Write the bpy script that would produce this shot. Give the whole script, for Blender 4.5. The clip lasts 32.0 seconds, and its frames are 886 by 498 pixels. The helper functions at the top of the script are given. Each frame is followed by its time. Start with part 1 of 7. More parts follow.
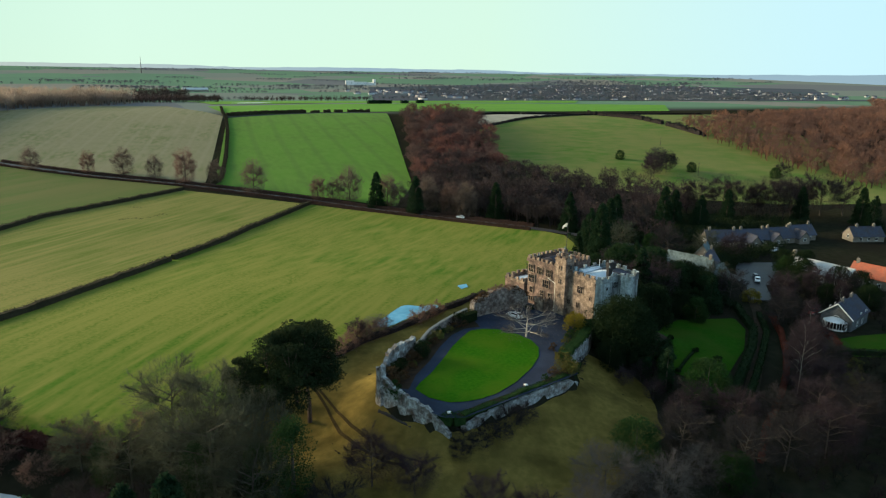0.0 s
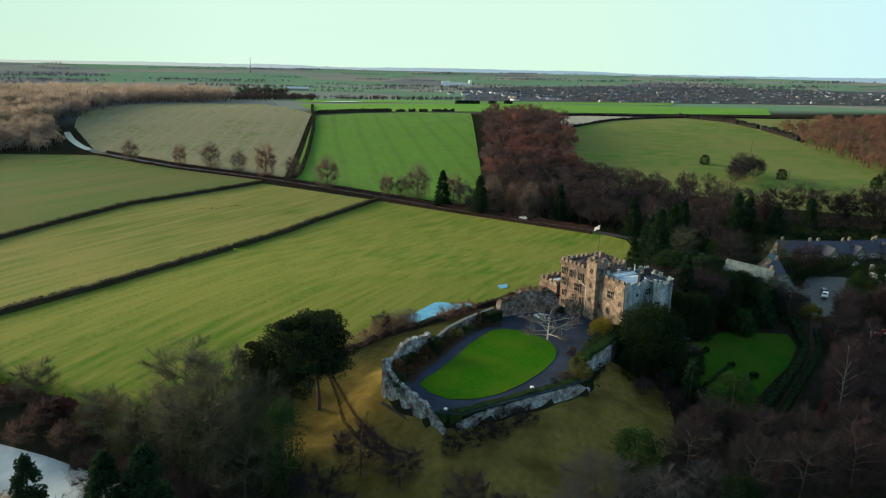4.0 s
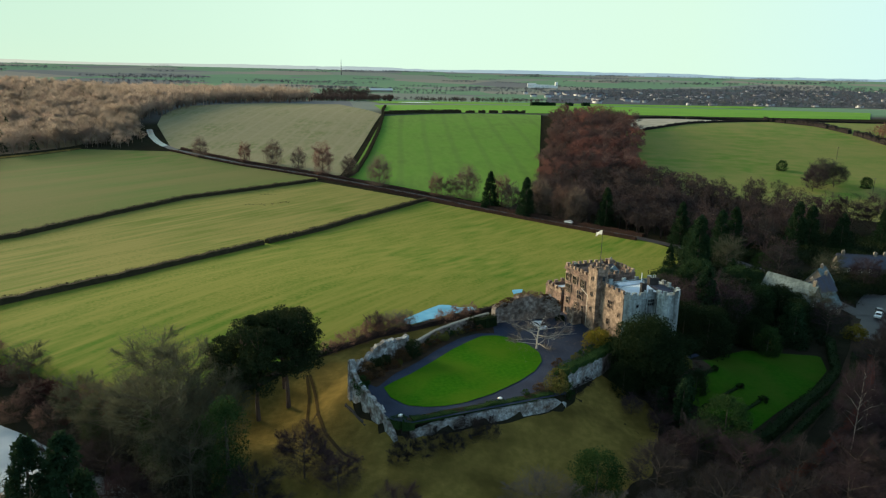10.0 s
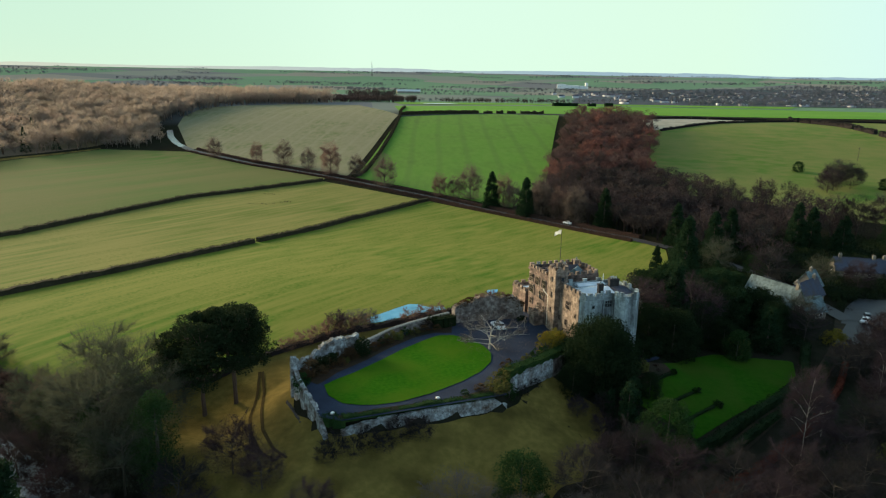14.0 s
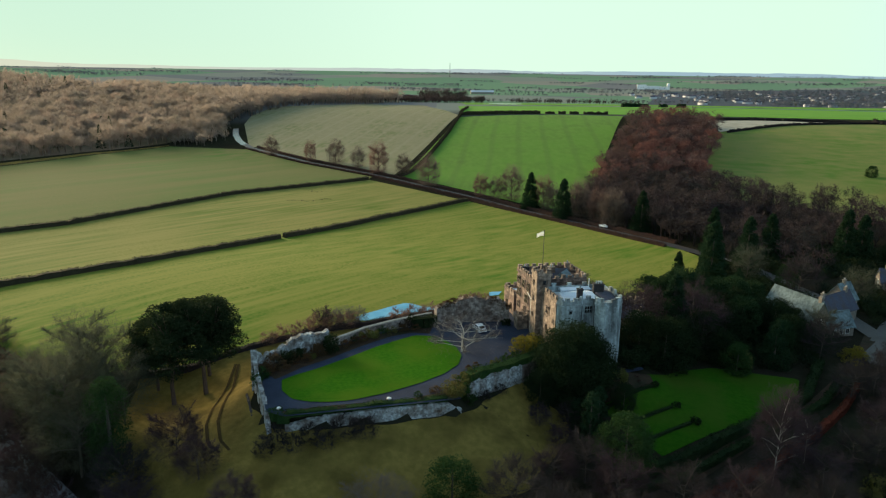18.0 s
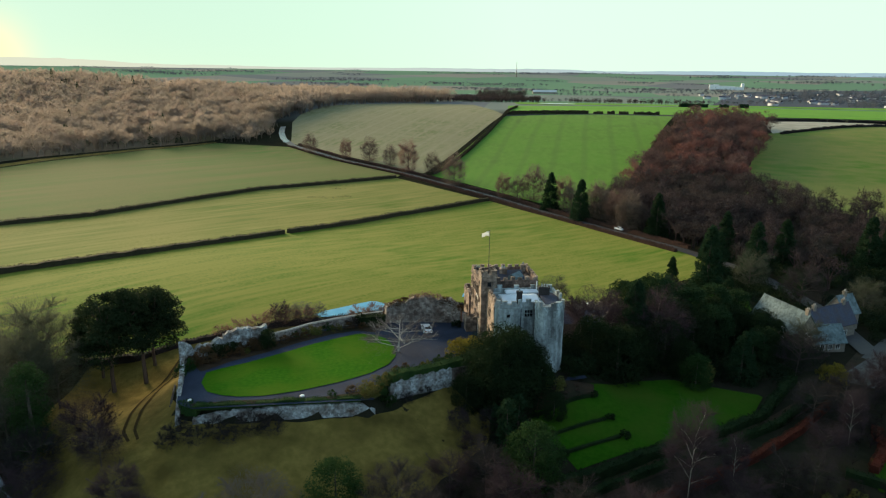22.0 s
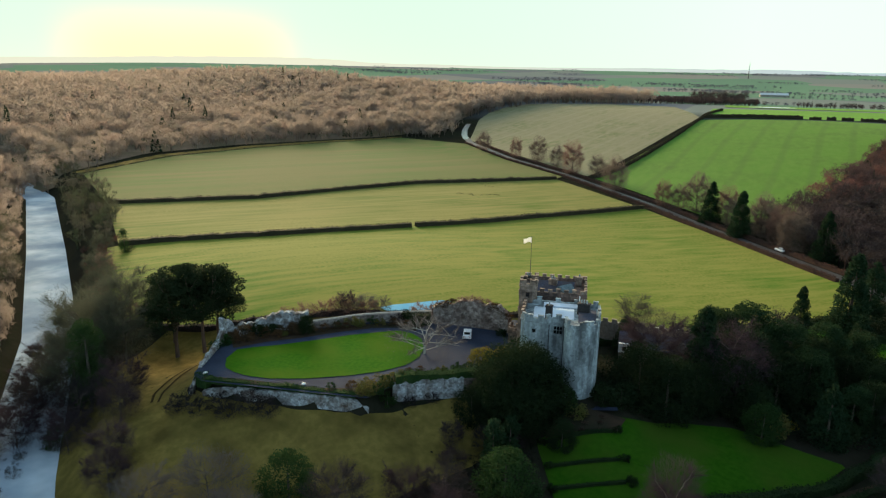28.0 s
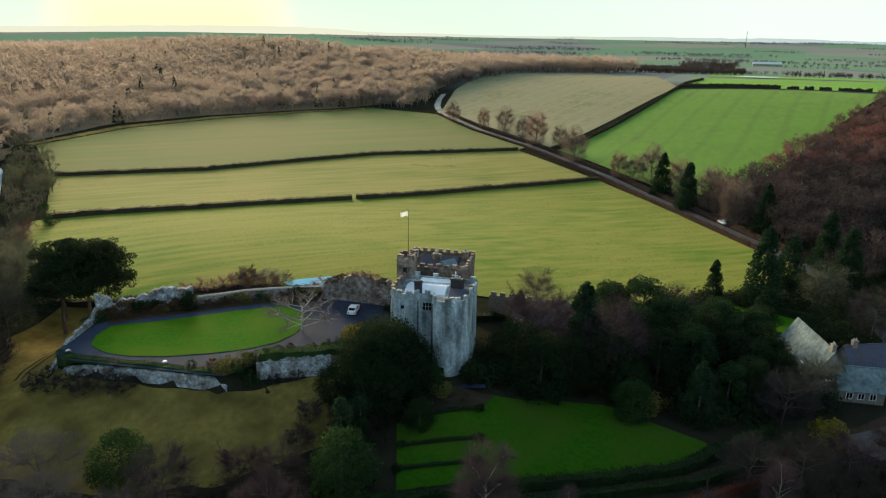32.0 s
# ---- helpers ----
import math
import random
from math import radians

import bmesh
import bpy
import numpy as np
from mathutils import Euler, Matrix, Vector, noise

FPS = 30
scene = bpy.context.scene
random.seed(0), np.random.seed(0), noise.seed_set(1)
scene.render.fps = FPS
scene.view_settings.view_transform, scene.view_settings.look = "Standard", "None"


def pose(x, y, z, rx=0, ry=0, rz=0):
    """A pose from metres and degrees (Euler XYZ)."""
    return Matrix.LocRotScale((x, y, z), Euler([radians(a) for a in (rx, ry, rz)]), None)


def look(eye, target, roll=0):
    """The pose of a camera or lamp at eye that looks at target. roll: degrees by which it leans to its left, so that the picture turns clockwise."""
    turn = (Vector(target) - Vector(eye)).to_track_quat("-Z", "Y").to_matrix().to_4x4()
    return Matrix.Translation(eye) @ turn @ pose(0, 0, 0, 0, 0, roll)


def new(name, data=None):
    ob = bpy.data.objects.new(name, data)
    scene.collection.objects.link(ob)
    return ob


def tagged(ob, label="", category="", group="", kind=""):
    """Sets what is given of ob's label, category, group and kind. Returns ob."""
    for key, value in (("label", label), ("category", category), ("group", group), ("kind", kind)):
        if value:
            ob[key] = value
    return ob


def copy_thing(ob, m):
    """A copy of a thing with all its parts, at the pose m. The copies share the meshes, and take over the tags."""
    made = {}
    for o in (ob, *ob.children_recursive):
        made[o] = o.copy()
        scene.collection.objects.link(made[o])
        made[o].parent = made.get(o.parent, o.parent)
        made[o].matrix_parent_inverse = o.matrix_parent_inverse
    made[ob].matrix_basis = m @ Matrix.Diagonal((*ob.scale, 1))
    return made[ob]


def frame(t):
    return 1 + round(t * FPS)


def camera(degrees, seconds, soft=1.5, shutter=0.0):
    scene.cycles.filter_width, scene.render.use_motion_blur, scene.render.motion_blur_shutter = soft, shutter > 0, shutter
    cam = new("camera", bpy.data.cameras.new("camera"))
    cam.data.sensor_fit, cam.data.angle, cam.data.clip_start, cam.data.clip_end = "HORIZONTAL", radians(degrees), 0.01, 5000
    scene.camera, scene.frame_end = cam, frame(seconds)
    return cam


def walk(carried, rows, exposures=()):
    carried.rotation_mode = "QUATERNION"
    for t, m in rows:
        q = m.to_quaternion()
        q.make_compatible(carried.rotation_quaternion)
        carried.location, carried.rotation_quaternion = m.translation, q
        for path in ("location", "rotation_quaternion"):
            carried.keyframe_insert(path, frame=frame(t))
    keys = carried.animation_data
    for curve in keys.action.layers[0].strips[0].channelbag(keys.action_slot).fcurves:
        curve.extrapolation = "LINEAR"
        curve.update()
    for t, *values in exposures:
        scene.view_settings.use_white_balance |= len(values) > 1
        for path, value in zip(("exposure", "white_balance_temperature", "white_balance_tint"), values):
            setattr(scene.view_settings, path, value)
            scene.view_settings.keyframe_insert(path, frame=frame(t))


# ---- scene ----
cam = camera(66.1, 32.0, soft=1.2)
PATH = [
    (0, (-91.33, -112.85, 65.30), (-49.674, -25.471, 40.194), 0.94),
    (0.5, (-89.06, -113.87, 65.18), (-49.846, -25.358, 40.107), 0.99),
    (1, (-86.84, -114.87, 65.04), (-49.845, -25.407, 39.983), 0.98),
    (1.5, (-84.67, -115.86, 64.91), (-48.612, -26.028, 39.810), 1.03),
    (2, (-82.54, -116.88, 64.80), (-47.782, -26.522, 39.753), 1.01),
    (2.5, (-80.44, -117.91, 64.71), (-47.758, -26.791, 39.624), 1.01),
    (4.5, (-72.91, -119.65, 64.67), (-46.100, -26.680, 39.409), 1.31),
    (5, (-70.79, -119.78, 64.46), (-46.879, -26.031, 39.167), 1.31),
    (5.5, (-68.70, -119.84, 64.25), (-46.221, -25.743, 38.943), 1.30),
    (6, (-66.62, -119.82, 64.07), (-45.174, -25.488, 38.742), 1.29),
    (6.5, (-64.42, -119.73, 63.91), (-43.991, -25.173, 38.594), 1.34),
    (7, (-62.26, -119.63, 63.78), (-42.831, -24.861, 38.458), 1.31),
    (7.5, (-60.12, -119.58, 63.69), (-41.687, -24.607, 38.392), 1.31),
    (8, (-58.07, -119.59, 63.59), (-40.673, -24.403, 38.343), 1.27),
    (8.5, (-56.06, -119.62, 63.50), (-39.545, -24.279, 38.263), 1.29),
    (9, (-54.08, -119.64, 63.43), (-37.528, -24.285, 38.260), 1.29),
    (9.5, (-52.10, -119.66, 63.41), (-35.450, -24.328, 38.232), 1.27),
    (10, (-50.07, -119.70, 63.36), (-33.303, -24.378, 38.217), 1.27),
    (10.5, (-47.96, -119.80, 63.33), (-31.105, -24.491, 38.205), 1.22),
    (11, (-45.79, -119.99, 63.30), (-28.780, -24.696, 38.202), 1.19),
    (11.5, (-43.58, -120.27, 63.26), (-26.381, -24.991, 38.248), 1.21),
    (12, (-41.37, -120.64, 63.23), (-24.091, -25.364, 38.241), 1.16),
    (12.5, (-39.04, -121.02, 63.20), (-22.308, -25.651, 38.205), 1.16),
    (13, (-36.59, -121.37, 63.19), (-20.822, -25.856, 38.123), 1.14),
    (13.5, (-34.04, -121.64, 63.10), (-19.507, -25.928, 38.038), 1.10),
    (14, (-31.40, -121.84, 62.96), (-19.326, -25.784, 37.903), 1.02),
    (14.5, (-28.72, -122.00, 62.79), (-19.131, -25.645, 37.823), 0.98),
    (16.5, (-17.23, -121.71, 62.48), (-13.024, -24.995, 37.402), 0.99),
    (17, (-13.92, -121.34, 62.33), (-11.459, -24.567, 37.244), 0.92),
    (17.5, (-10.60, -120.98, 62.23), (-9.080, -24.193, 37.138), 0.86),
    (18, (-7.18, -120.64, 62.18), (-6.453, -23.843, 37.093), 0.84),
    (18.5, (-3.62, -120.35, 62.14), (-3.209, -23.556, 37.040), 0.81),
    (19, (-0.00, -120.00, 62.07), (-0.000, -23.201, 36.968), 0.81),
    (19.5, (3.56, -119.56, 61.97), (3.008, -22.761, 36.884), 0.80),
    (20, (7.18, -119.08, 61.88), (5.663, -22.291, 36.778), 0.79),
    (20.5, (10.83, -118.50, 61.77), (8.261, -21.732, 36.666), 0.80),
    (21, (14.52, -117.87, 61.66), (9.914, -21.171, 36.576), 0.78),
    (21.5, (18.23, -117.10, 61.55), (10.793, -20.602, 36.385), 0.80),
    (22, (21.88, -116.22, 61.44), (12.735, -19.879, 36.224), 0.79),
    (22.5, (25.42, -115.26, 61.31), (14.746, -19.072, 36.118), 0.81),
    (23, (28.75, -114.32, 61.24), (16.876, -18.275, 36.067), 0.89),
    (23.5, (31.91, -113.41, 61.16), (19.066, -17.478, 36.023), 0.93),
    (24, (34.83, -112.39, 61.02), (20.161, -16.715, 35.916), 0.97),
    (24.5, (37.67, -111.10, 60.87), (15.813, -16.789, 35.822), 1.02),
    (25, (40.50, -109.60, 60.72), (11.351, -17.312, 35.541), 1.07),
    (25.5, (43.30, -108.02, 60.58), (7.624, -18.090, 35.273), 1.10),
    (27.5, (54.29, -101.81, 60.64), (15.828, -13.112, 35.083), 1.10),
    (28, (56.89, -100.17, 60.57), (18.505, -11.475, 34.898), 1.10),
    (28.5, (59.53, -98.53, 60.42), (21.265, -9.956, 34.151), 1.07),
    (29, (62.08, -96.82, 60.43), (24.174, -9.001, 31.250), 1.13),
    (29.5, (64.66, -94.98, 60.50), (26.866, -7.359, 30.604), 1.10),
    (30, (67.33, -93.11, 60.47), (29.555, -5.459, 30.629), 1.09),
    (30.5, (70.15, -91.30, 60.47), (32.319, -3.673, 30.624), 1.05),
    (31, (73.18, -89.56, 60.52), (35.364, -1.882, 30.799), 1.02),
    (31.5, (76.24, -87.79, 60.60), (38.420, -0.123, 30.880), 1.04),
    (32, (79.25, -86.26, 60.66), (41.526, 1.455, 30.944), 1.04),
]
walk(cam, [(t, look(eye, target, roll)) for t, eye, target, roll in PATH],
     exposures=[(0, 1.05, 6300, 3), (9, 1.08, 6450, 4), (19, 1.12, 6500, 4), (25, 1.3, 6600, 6), (32, 1.36, 6700, 8)])

# ---- world and sun: a low winter sun behind the woods, under a bright pale sky ----
SUN_AZ, SUN_EL = -44.0, 12.0
world = bpy.data.worlds.new("sky")
scene.world = world
world.use_nodes = True
wn = world.node_tree.nodes
sky = wn.new("ShaderNodeTexSky")
sky.sky_type = "NISHITA"
sky.sun_disc = False
sky.sun_elevation, sky.sun_rotation = radians(SUN_EL), radians(SUN_AZ)
sky.dust_density, sky.air_density, sky.ozone_density, sky.altitude = 0.4, 1.0, 2.0, 800.0
wn["Background"].inputs["Strength"].default_value = 0.12
wl = world.node_tree.links


def sky_node(kind, **values):
    nd = wn.new(kind)
    for k, v in values.items():
        nd.inputs[k.replace("_", " ")].default_value = v
    return nd


# thin bright cloud low over the land and towards the sun, clear blue overhead and behind
way = wn.new("ShaderNodeTexCoord")
height = wn.new("ShaderNodeSeparateXYZ")
wl.new(way.outputs["Generated"], height.inputs[0])
low = sky_node("ShaderNodeMapRange", From_Min=0.17, From_Max=0.75, To_Min=0.98, To_Max=0.27)
wl.new(height.outputs["Z"], low.inputs["Value"])
toward = wn.new("ShaderNodeVectorMath")
toward.operation = "DOT_PRODUCT"
wl.new(way.outputs["Generated"], toward.inputs[0])
toward.inputs[1].default_value = (math.sin(radians(SUN_AZ)), math.cos(radians(SUN_AZ)), 0.02)
side = sky_node("ShaderNodeMapRange", From_Min=-0.3, From_Max=0.3)
wl.new(toward.outputs["Value"], side.inputs["Value"])
pale = wn.new("ShaderNodeMix")
pale.data_type = "RGBA"
pale.inputs["A"].default_value, pale.inputs["B"].default_value = (2.5, 3.6, 4.35, 1), (2.95, 3.82, 3.2, 1)
wl.new(side.outputs[0], pale.inputs["Factor"])
thick = sky_node("ShaderNodeMapRange", From_Min=0.72, From_Max=0.97)  # thicker cloud before the sun
wl.new(toward.outputs["Value"], thick.inputs["Value"])
dense = wn.new("ShaderNodeMix")
dense.data_type = "RGBA"
dense.inputs["B"].default_value = (2.42, 3.3, 2.68, 1)
wl.new(pale.outputs["Result"], dense.inputs["A"])
wl.new(thick.outputs[0], dense.inputs["Factor"])
glow = sky_node("ShaderNodeMapRange", From_Min=0.985, From_Max=1.0)  # the sun's own glow behind the cloud
glow.interpolation_type = "SMOOTHERSTEP"
wl.new(toward.outputs["Value"], glow.inputs["Value"])
cloud = wn.new("ShaderNodeMix")
cloud.data_type = "RGBA"
cloud.inputs["B"].default_value = (4.5, 3.7, 2.0, 1)
wl.new(dense.outputs["Result"], cloud.inputs["A"])
hug = sky_node("ShaderNodeMapRange", From_Min=0.015, From_Max=0.09, To_Min=1.0, To_Max=0.0)  # it hugs the skyline
hug.interpolation_type = "SMOOTHSTEP"
wl.new(height.outputs["Z"], hug.inputs["Value"])
blaze = wn.new("ShaderNodeMath")
blaze.operation = "MULTIPLY"
wl.new(glow.outputs[0], blaze.inputs[0])
wl.new(hug.outputs[0], blaze.inputs[1])
wl.new(blaze.outputs[0], cloud.inputs["Factor"])
veil = wn.new("ShaderNodeMix")
veil.data_type = "RGBA"
wl.new(low.outputs[0], veil.inputs["Factor"])
wl.new(sky.outputs[0], veil.inputs["A"])
wl.new(cloud.outputs["Result"], veil.inputs["B"])
wl.new(veil.outputs["Result"], wn["Background"].inputs[0])
sun_data = bpy.data.lights.new("sun", "SUN")
sun_data.energy, sun_data.angle, sun_data.color = 4.4, radians(24), (1.0, 0.79, 0.52)
az, el = radians(SUN_AZ), radians(SUN_EL)
sun = new("sun", sun_data)
sun.matrix_world = look((0, 0, 300), (-math.sin(az), -math.cos(az), 300 - math.tan(el)))


# ---- materials ----
def mat(name, c1, c2, scale=1.0, rough=0.85, bump=0.0, bscale=8.0, metal=0.0, c3=None, scale3=0.08, stretch=None, turn=0.0, spec=0.3, rnd=0.0, trans=0.0, cells=0.0, depth=0.6):
    """Two-scale mottled surface: c1 and c2 mixed by fine noise, c3 in large stains."""
    m = bpy.data.materials.new(name)
    m.use_nodes = True
    n, l = m.node_tree.nodes, m.node_tree.links
    p = n["Principled BSDF"]
    p.inputs["Roughness"].default_value, p.inputs["Metallic"].default_value = rough, metal
    p.inputs["Specular IOR Level"].default_value = spec
    geo = n.new("ShaderNodeNewGeometry")
    mp = n.new("ShaderNodeMapping")
    mp.inputs["Rotation"].default_value = (0, 0, radians(turn))
    mp.inputs["Scale"].default_value = stretch or (1, 1, 1)
    l.new(geo.outputs["Position"], mp.inputs["Vector"])

    def noise_at(sc, detail, lo, hi):
        t = n.new("ShaderNodeTexNoise")
        t.inputs["Scale"].default_value, t.inputs["Detail"].default_value = sc, detail
        l.new(mp.outputs[0], t.inputs["Vector"])
        r = n.new("ShaderNodeMapRange")
        r.inputs["From Min"].default_value, r.inputs["From Max"].default_value = lo, hi
        l.new(t.outputs["Fac"], r.inputs["Value"])
        return r.outputs[0]

    def mixed(fac, a, b):
        x = n.new("ShaderNodeMix")
        x.data_type = "RGBA"
        l.new(fac, x.inputs["Factor"])
        for s, v in ((x.inputs["A"], a), (x.inputs["B"], b)):
            if isinstance(v, tuple):
                s.default_value = (*v, 1)
            else:
                l.new(v, s)
        return x.outputs["Result"]

    col = mixed(noise_at(scale, 6, 0.35, 0.65), c1, c2)
    if c3:
        col = mixed(noise_at(scale3, 4, 0.42, 0.68), col, c3)
    if cells:  # stones or courses of uneven tone
        v = n.new("ShaderNodeTexVoronoi")
        v.inputs["Scale"].default_value = cells
        l.new(geo.outputs["Position"], v.inputs["Vector"])
        sep = n.new("ShaderNodeSeparateColor")
        l.new(v.outputs["Color"], sep.inputs[0])
        hs = n.new("ShaderNodeHueSaturation")
        r = n.new("ShaderNodeMapRange")
        r.inputs["To Min"].default_value, r.inputs["To Max"].default_value = 1 - depth, 1 + depth
        l.new(sep.outputs[0], r.inputs["Value"])
        l.new(r.outputs[0], hs.inputs["Value"])
        l.new(col, hs.inputs["Color"])
        col = hs.outputs[0]
    if rnd:
        oi = n.new("ShaderNodeObjectInfo")
        hs = n.new("ShaderNodeHueSaturation")
        r = n.new("ShaderNodeMapRange")
        r.inputs["To Min"].default_value, r.inputs["To Max"].default_value = 1 - rnd, 1 + rnd
        l.new(oi.outputs["Random"], r.inputs["Value"])
        l.new(r.outputs[0], hs.inputs["Value"])
        l.new(col, hs.inputs["Color"])
        col = hs.outputs[0]
    l.new(col, p.inputs["Base Color"])
    if bump:
        t = n.new("ShaderNodeTexNoise")
        t.inputs["Scale"].default_value, t.inputs["Detail"].default_value = bscale, 5
        l.new(geo.outputs["Position"], t.inputs["Vector"])
        b = n.new("ShaderNodeBump")
        b.inputs["Strength"].default_value, b.inputs["Distance"].default_value = bump, 0.2
        l.new(t.outputs["Fac"], b.inputs["Height"])
        l.new(b.outputs[0], p.inputs["Normal"])
    if trans:
        tr = n.new("ShaderNodeBsdfTranslucent")
        l.new(col, tr.inputs["Color"])
        ms = n.new("ShaderNodeMixShader")
        ms.inputs[0].default_value = trans
        l.new(p.outputs[0], ms.inputs[1])
        l.new(tr.outputs[0], ms.inputs[2])
        l.new(ms.outputs[0], n["Material Output"].inputs["Surface"])
    return m


def field_mat(name, base, streak, stain, turn, rows=0.0, rowcol=None, across=0.5, along=0.02, patch=0.022):
    """Farm land: fine tufts, long streaks along the rows, and broad stains; rows: metres between drill lines."""
    m = mat(name, base, streak, scale=1.0, rough=1.0, c3=stain, scale3=patch, turn=0, spec=0.05)
    n, l = m.node_tree.nodes, m.node_tree.links
    p = n["Principled BSDF"]
    geo = n["Geometry"]
    old = p.inputs["Base Color"].links[0].from_socket
    mp = n.new("ShaderNodeMapping")
    mp.inputs["Rotation"].default_value = (0, 0, radians(turn))
    l.new(geo.outputs["Position"], mp.inputs["Vector"])
    mp2 = n.new("ShaderNodeMapping")
    mp2.inputs["Scale"].default_value = (along, across, 1)
    l.new(mp.outputs[0], mp2.inputs["Vector"])
    t = n.new("ShaderNodeTexNoise")
    t.inputs["Scale"].default_value, t.inputs["Detail"].default_value = 1.0, 4
    l.new(mp2.outputs[0], t.inputs["Vector"])
    r = n.new("ShaderNodeMapRange")
    r.inputs["From Min"].default_value, r.inputs["From Max"].default_value = 0.36, 0.66
    l.new(t.outputs["Fac"], r.inputs["Value"])
    x = n.new("ShaderNodeMix")
    x.data_type = "RGBA"
    l.new(r.outputs[0], x.inputs["Factor"])
    l.new(old, x.inputs["A"])
    x.inputs["B"].default_value = (*streak, 1)
    out = x.outputs["Result"]
    if rows:
        w = n.new("ShaderNodeTexWave")
        w.bands_direction = "Y"
        w.inputs["Scale"].default_value, w.inputs["Distortion"].default_value = 0.314 / rows, 2.5
        w.inputs["Detail"].default_value, w.inputs["Detail Scale"].default_value = 2, 0.15
        l.new(mp.outputs[0], w.inputs["Vector"])
        r2 = n.new("ShaderNodeMapRange")
        r2.inputs["From Min"].default_value, r2.inputs["From Max"].default_value, r2.inputs["To Max"].default_value = 0.8, 1.0, 0.35
        l.new(w.outputs["Fac"], r2.inputs["Value"])
        y = n.new("ShaderNodeMix")
        y.data_type = "RGBA"
        l.new(r2.outputs[0], y.inputs["Factor"])
        l.new(out, y.inputs["A"])
        y.inputs["B"].default_value = (*(rowcol or streak), 1)
        out = y.outputs["Result"]
    l.new(out, p.inputs["Base Color"])
    return m


def ground_mat():
    """Country seen far off: a patchwork of pastures and ploughland cells over rough grass, with haze paleness in the
    cell colours.
    """
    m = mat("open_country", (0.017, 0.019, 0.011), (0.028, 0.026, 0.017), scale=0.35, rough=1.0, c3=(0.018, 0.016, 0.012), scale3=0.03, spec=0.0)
    n, l = m.node_tree.nodes, m.node_tree.links
    p = n["Principled BSDF"]
    geo = n["Geometry"]
    old = p.inputs["Base Color"].links[0].from_socket
    v = n.new("ShaderNodeTexVoronoi")
    v.inputs["Scale"].default_value = 0.0026
    l.new(geo.outputs["Position"], v.inputs["Vector"])
    sep = n.new("ShaderNodeSeparateColor")
    l.new(v.outputs["Color"], sep.inputs[0])
    ramp = n.new("ShaderNodeValToRGB")
    ramp.color_ramp.interpolation = "CONSTANT"
    e = ramp.color_ramp.elements
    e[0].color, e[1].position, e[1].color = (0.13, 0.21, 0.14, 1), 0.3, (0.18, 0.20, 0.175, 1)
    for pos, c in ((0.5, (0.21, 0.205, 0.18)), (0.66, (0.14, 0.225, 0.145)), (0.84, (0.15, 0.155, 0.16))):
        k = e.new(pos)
        k.color = (*c, 1)
    l.new(sep.outputs[0], ramp.inputs[0])
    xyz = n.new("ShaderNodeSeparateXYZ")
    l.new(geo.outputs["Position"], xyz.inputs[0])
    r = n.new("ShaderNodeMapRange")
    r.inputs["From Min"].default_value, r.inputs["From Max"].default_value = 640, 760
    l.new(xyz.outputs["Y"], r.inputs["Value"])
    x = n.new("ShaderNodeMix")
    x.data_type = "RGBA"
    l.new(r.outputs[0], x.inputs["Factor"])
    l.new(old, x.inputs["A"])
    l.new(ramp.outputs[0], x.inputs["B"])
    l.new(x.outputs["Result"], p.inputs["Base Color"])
    return m


M_GROUND = ground_mat()
M_FIELD = field_mat("pasture", (0.075, 0.12, 0.011), (0.165, 0.17, 0.034), (0.045, 0.118, 0.006), -47, across=0.3, along=0.022, patch=0.013)
M_FIELD_B = field_mat("dry_pasture", (0.11, 0.13, 0.022), (0.19, 0.175, 0.05), (0.075, 0.12, 0.014), -48, across=0.26, along=0.02, patch=0.015)
M_FIELD_C = field_mat("far_pasture", (0.08, 0.102, 0.026), (0.105, 0.112, 0.036), (0.058, 0.112, 0.02), -50, across=0.08, along=0.006, patch=0.008)
M_STUBBLE = field_mat("stubble_field", (0.16, 0.155, 0.085), (0.20, 0.185, 0.11), (0.125, 0.14, 0.06), -78, rows=17, rowcol=(0.23, 0.21, 0.14), across=0.22, along=0.006)
M_CROP = field_mat("winter_crop", (0.08, 0.185, 0.022), (0.105, 0.20, 0.032), (0.085, 0.155, 0.028), -84, rows=23, rowcol=(0.075, 0.12, 0.03), across=0.2, along=0.006)
M_BRIGHT = field_mat("bright_pasture", (0.10, 0.24, 0.025), (0.125, 0.26, 0.035), (0.09, 0.21, 0.03), 0, across=0.03, along=0.005)
M_HILL = field_mat("hill_pasture", (0.11, 0.15, 0.035), (0.16, 0.165, 0.05), (0.075, 0.145, 0.022), -70, across=0.06, along=0.012, patch=0.012)
M_PALE = mat("pale_stubble", (0.30, 0.28, 0.22), (0.22, 0.2, 0.15), scale=0.1)
M_LAWN = mat("mown_lawn", (0.02, 0.088, 0.003), (0.034, 0.11, 0.004), scale=1.3, rough=1.0, c3=(0.052, 0.108, 0.006), scale3=0.1, bump=0.25, bscale=14, spec=0.02)
# darker copy of the lawn green, the lower garden's shade in its colour
M_LAWN_SHADE = mat("shady_lawn", (0.014, 0.058, 0.003), (0.022, 0.072, 0.004), scale=1.0, rough=1.0, c3=(0.034, 0.066, 0.007), scale3=0.07, bump=0.2, bscale=10, spec=0.02)
M_SLOPE = mat("rough_bank_grass", (0.13, 0.1, 0.026), (0.182, 0.132, 0.037), scale=0.7, rough=1.0, c3=(0.075, 0.057, 0.016), scale3=0.12, bump=0.6, bscale=2, spec=0.02)
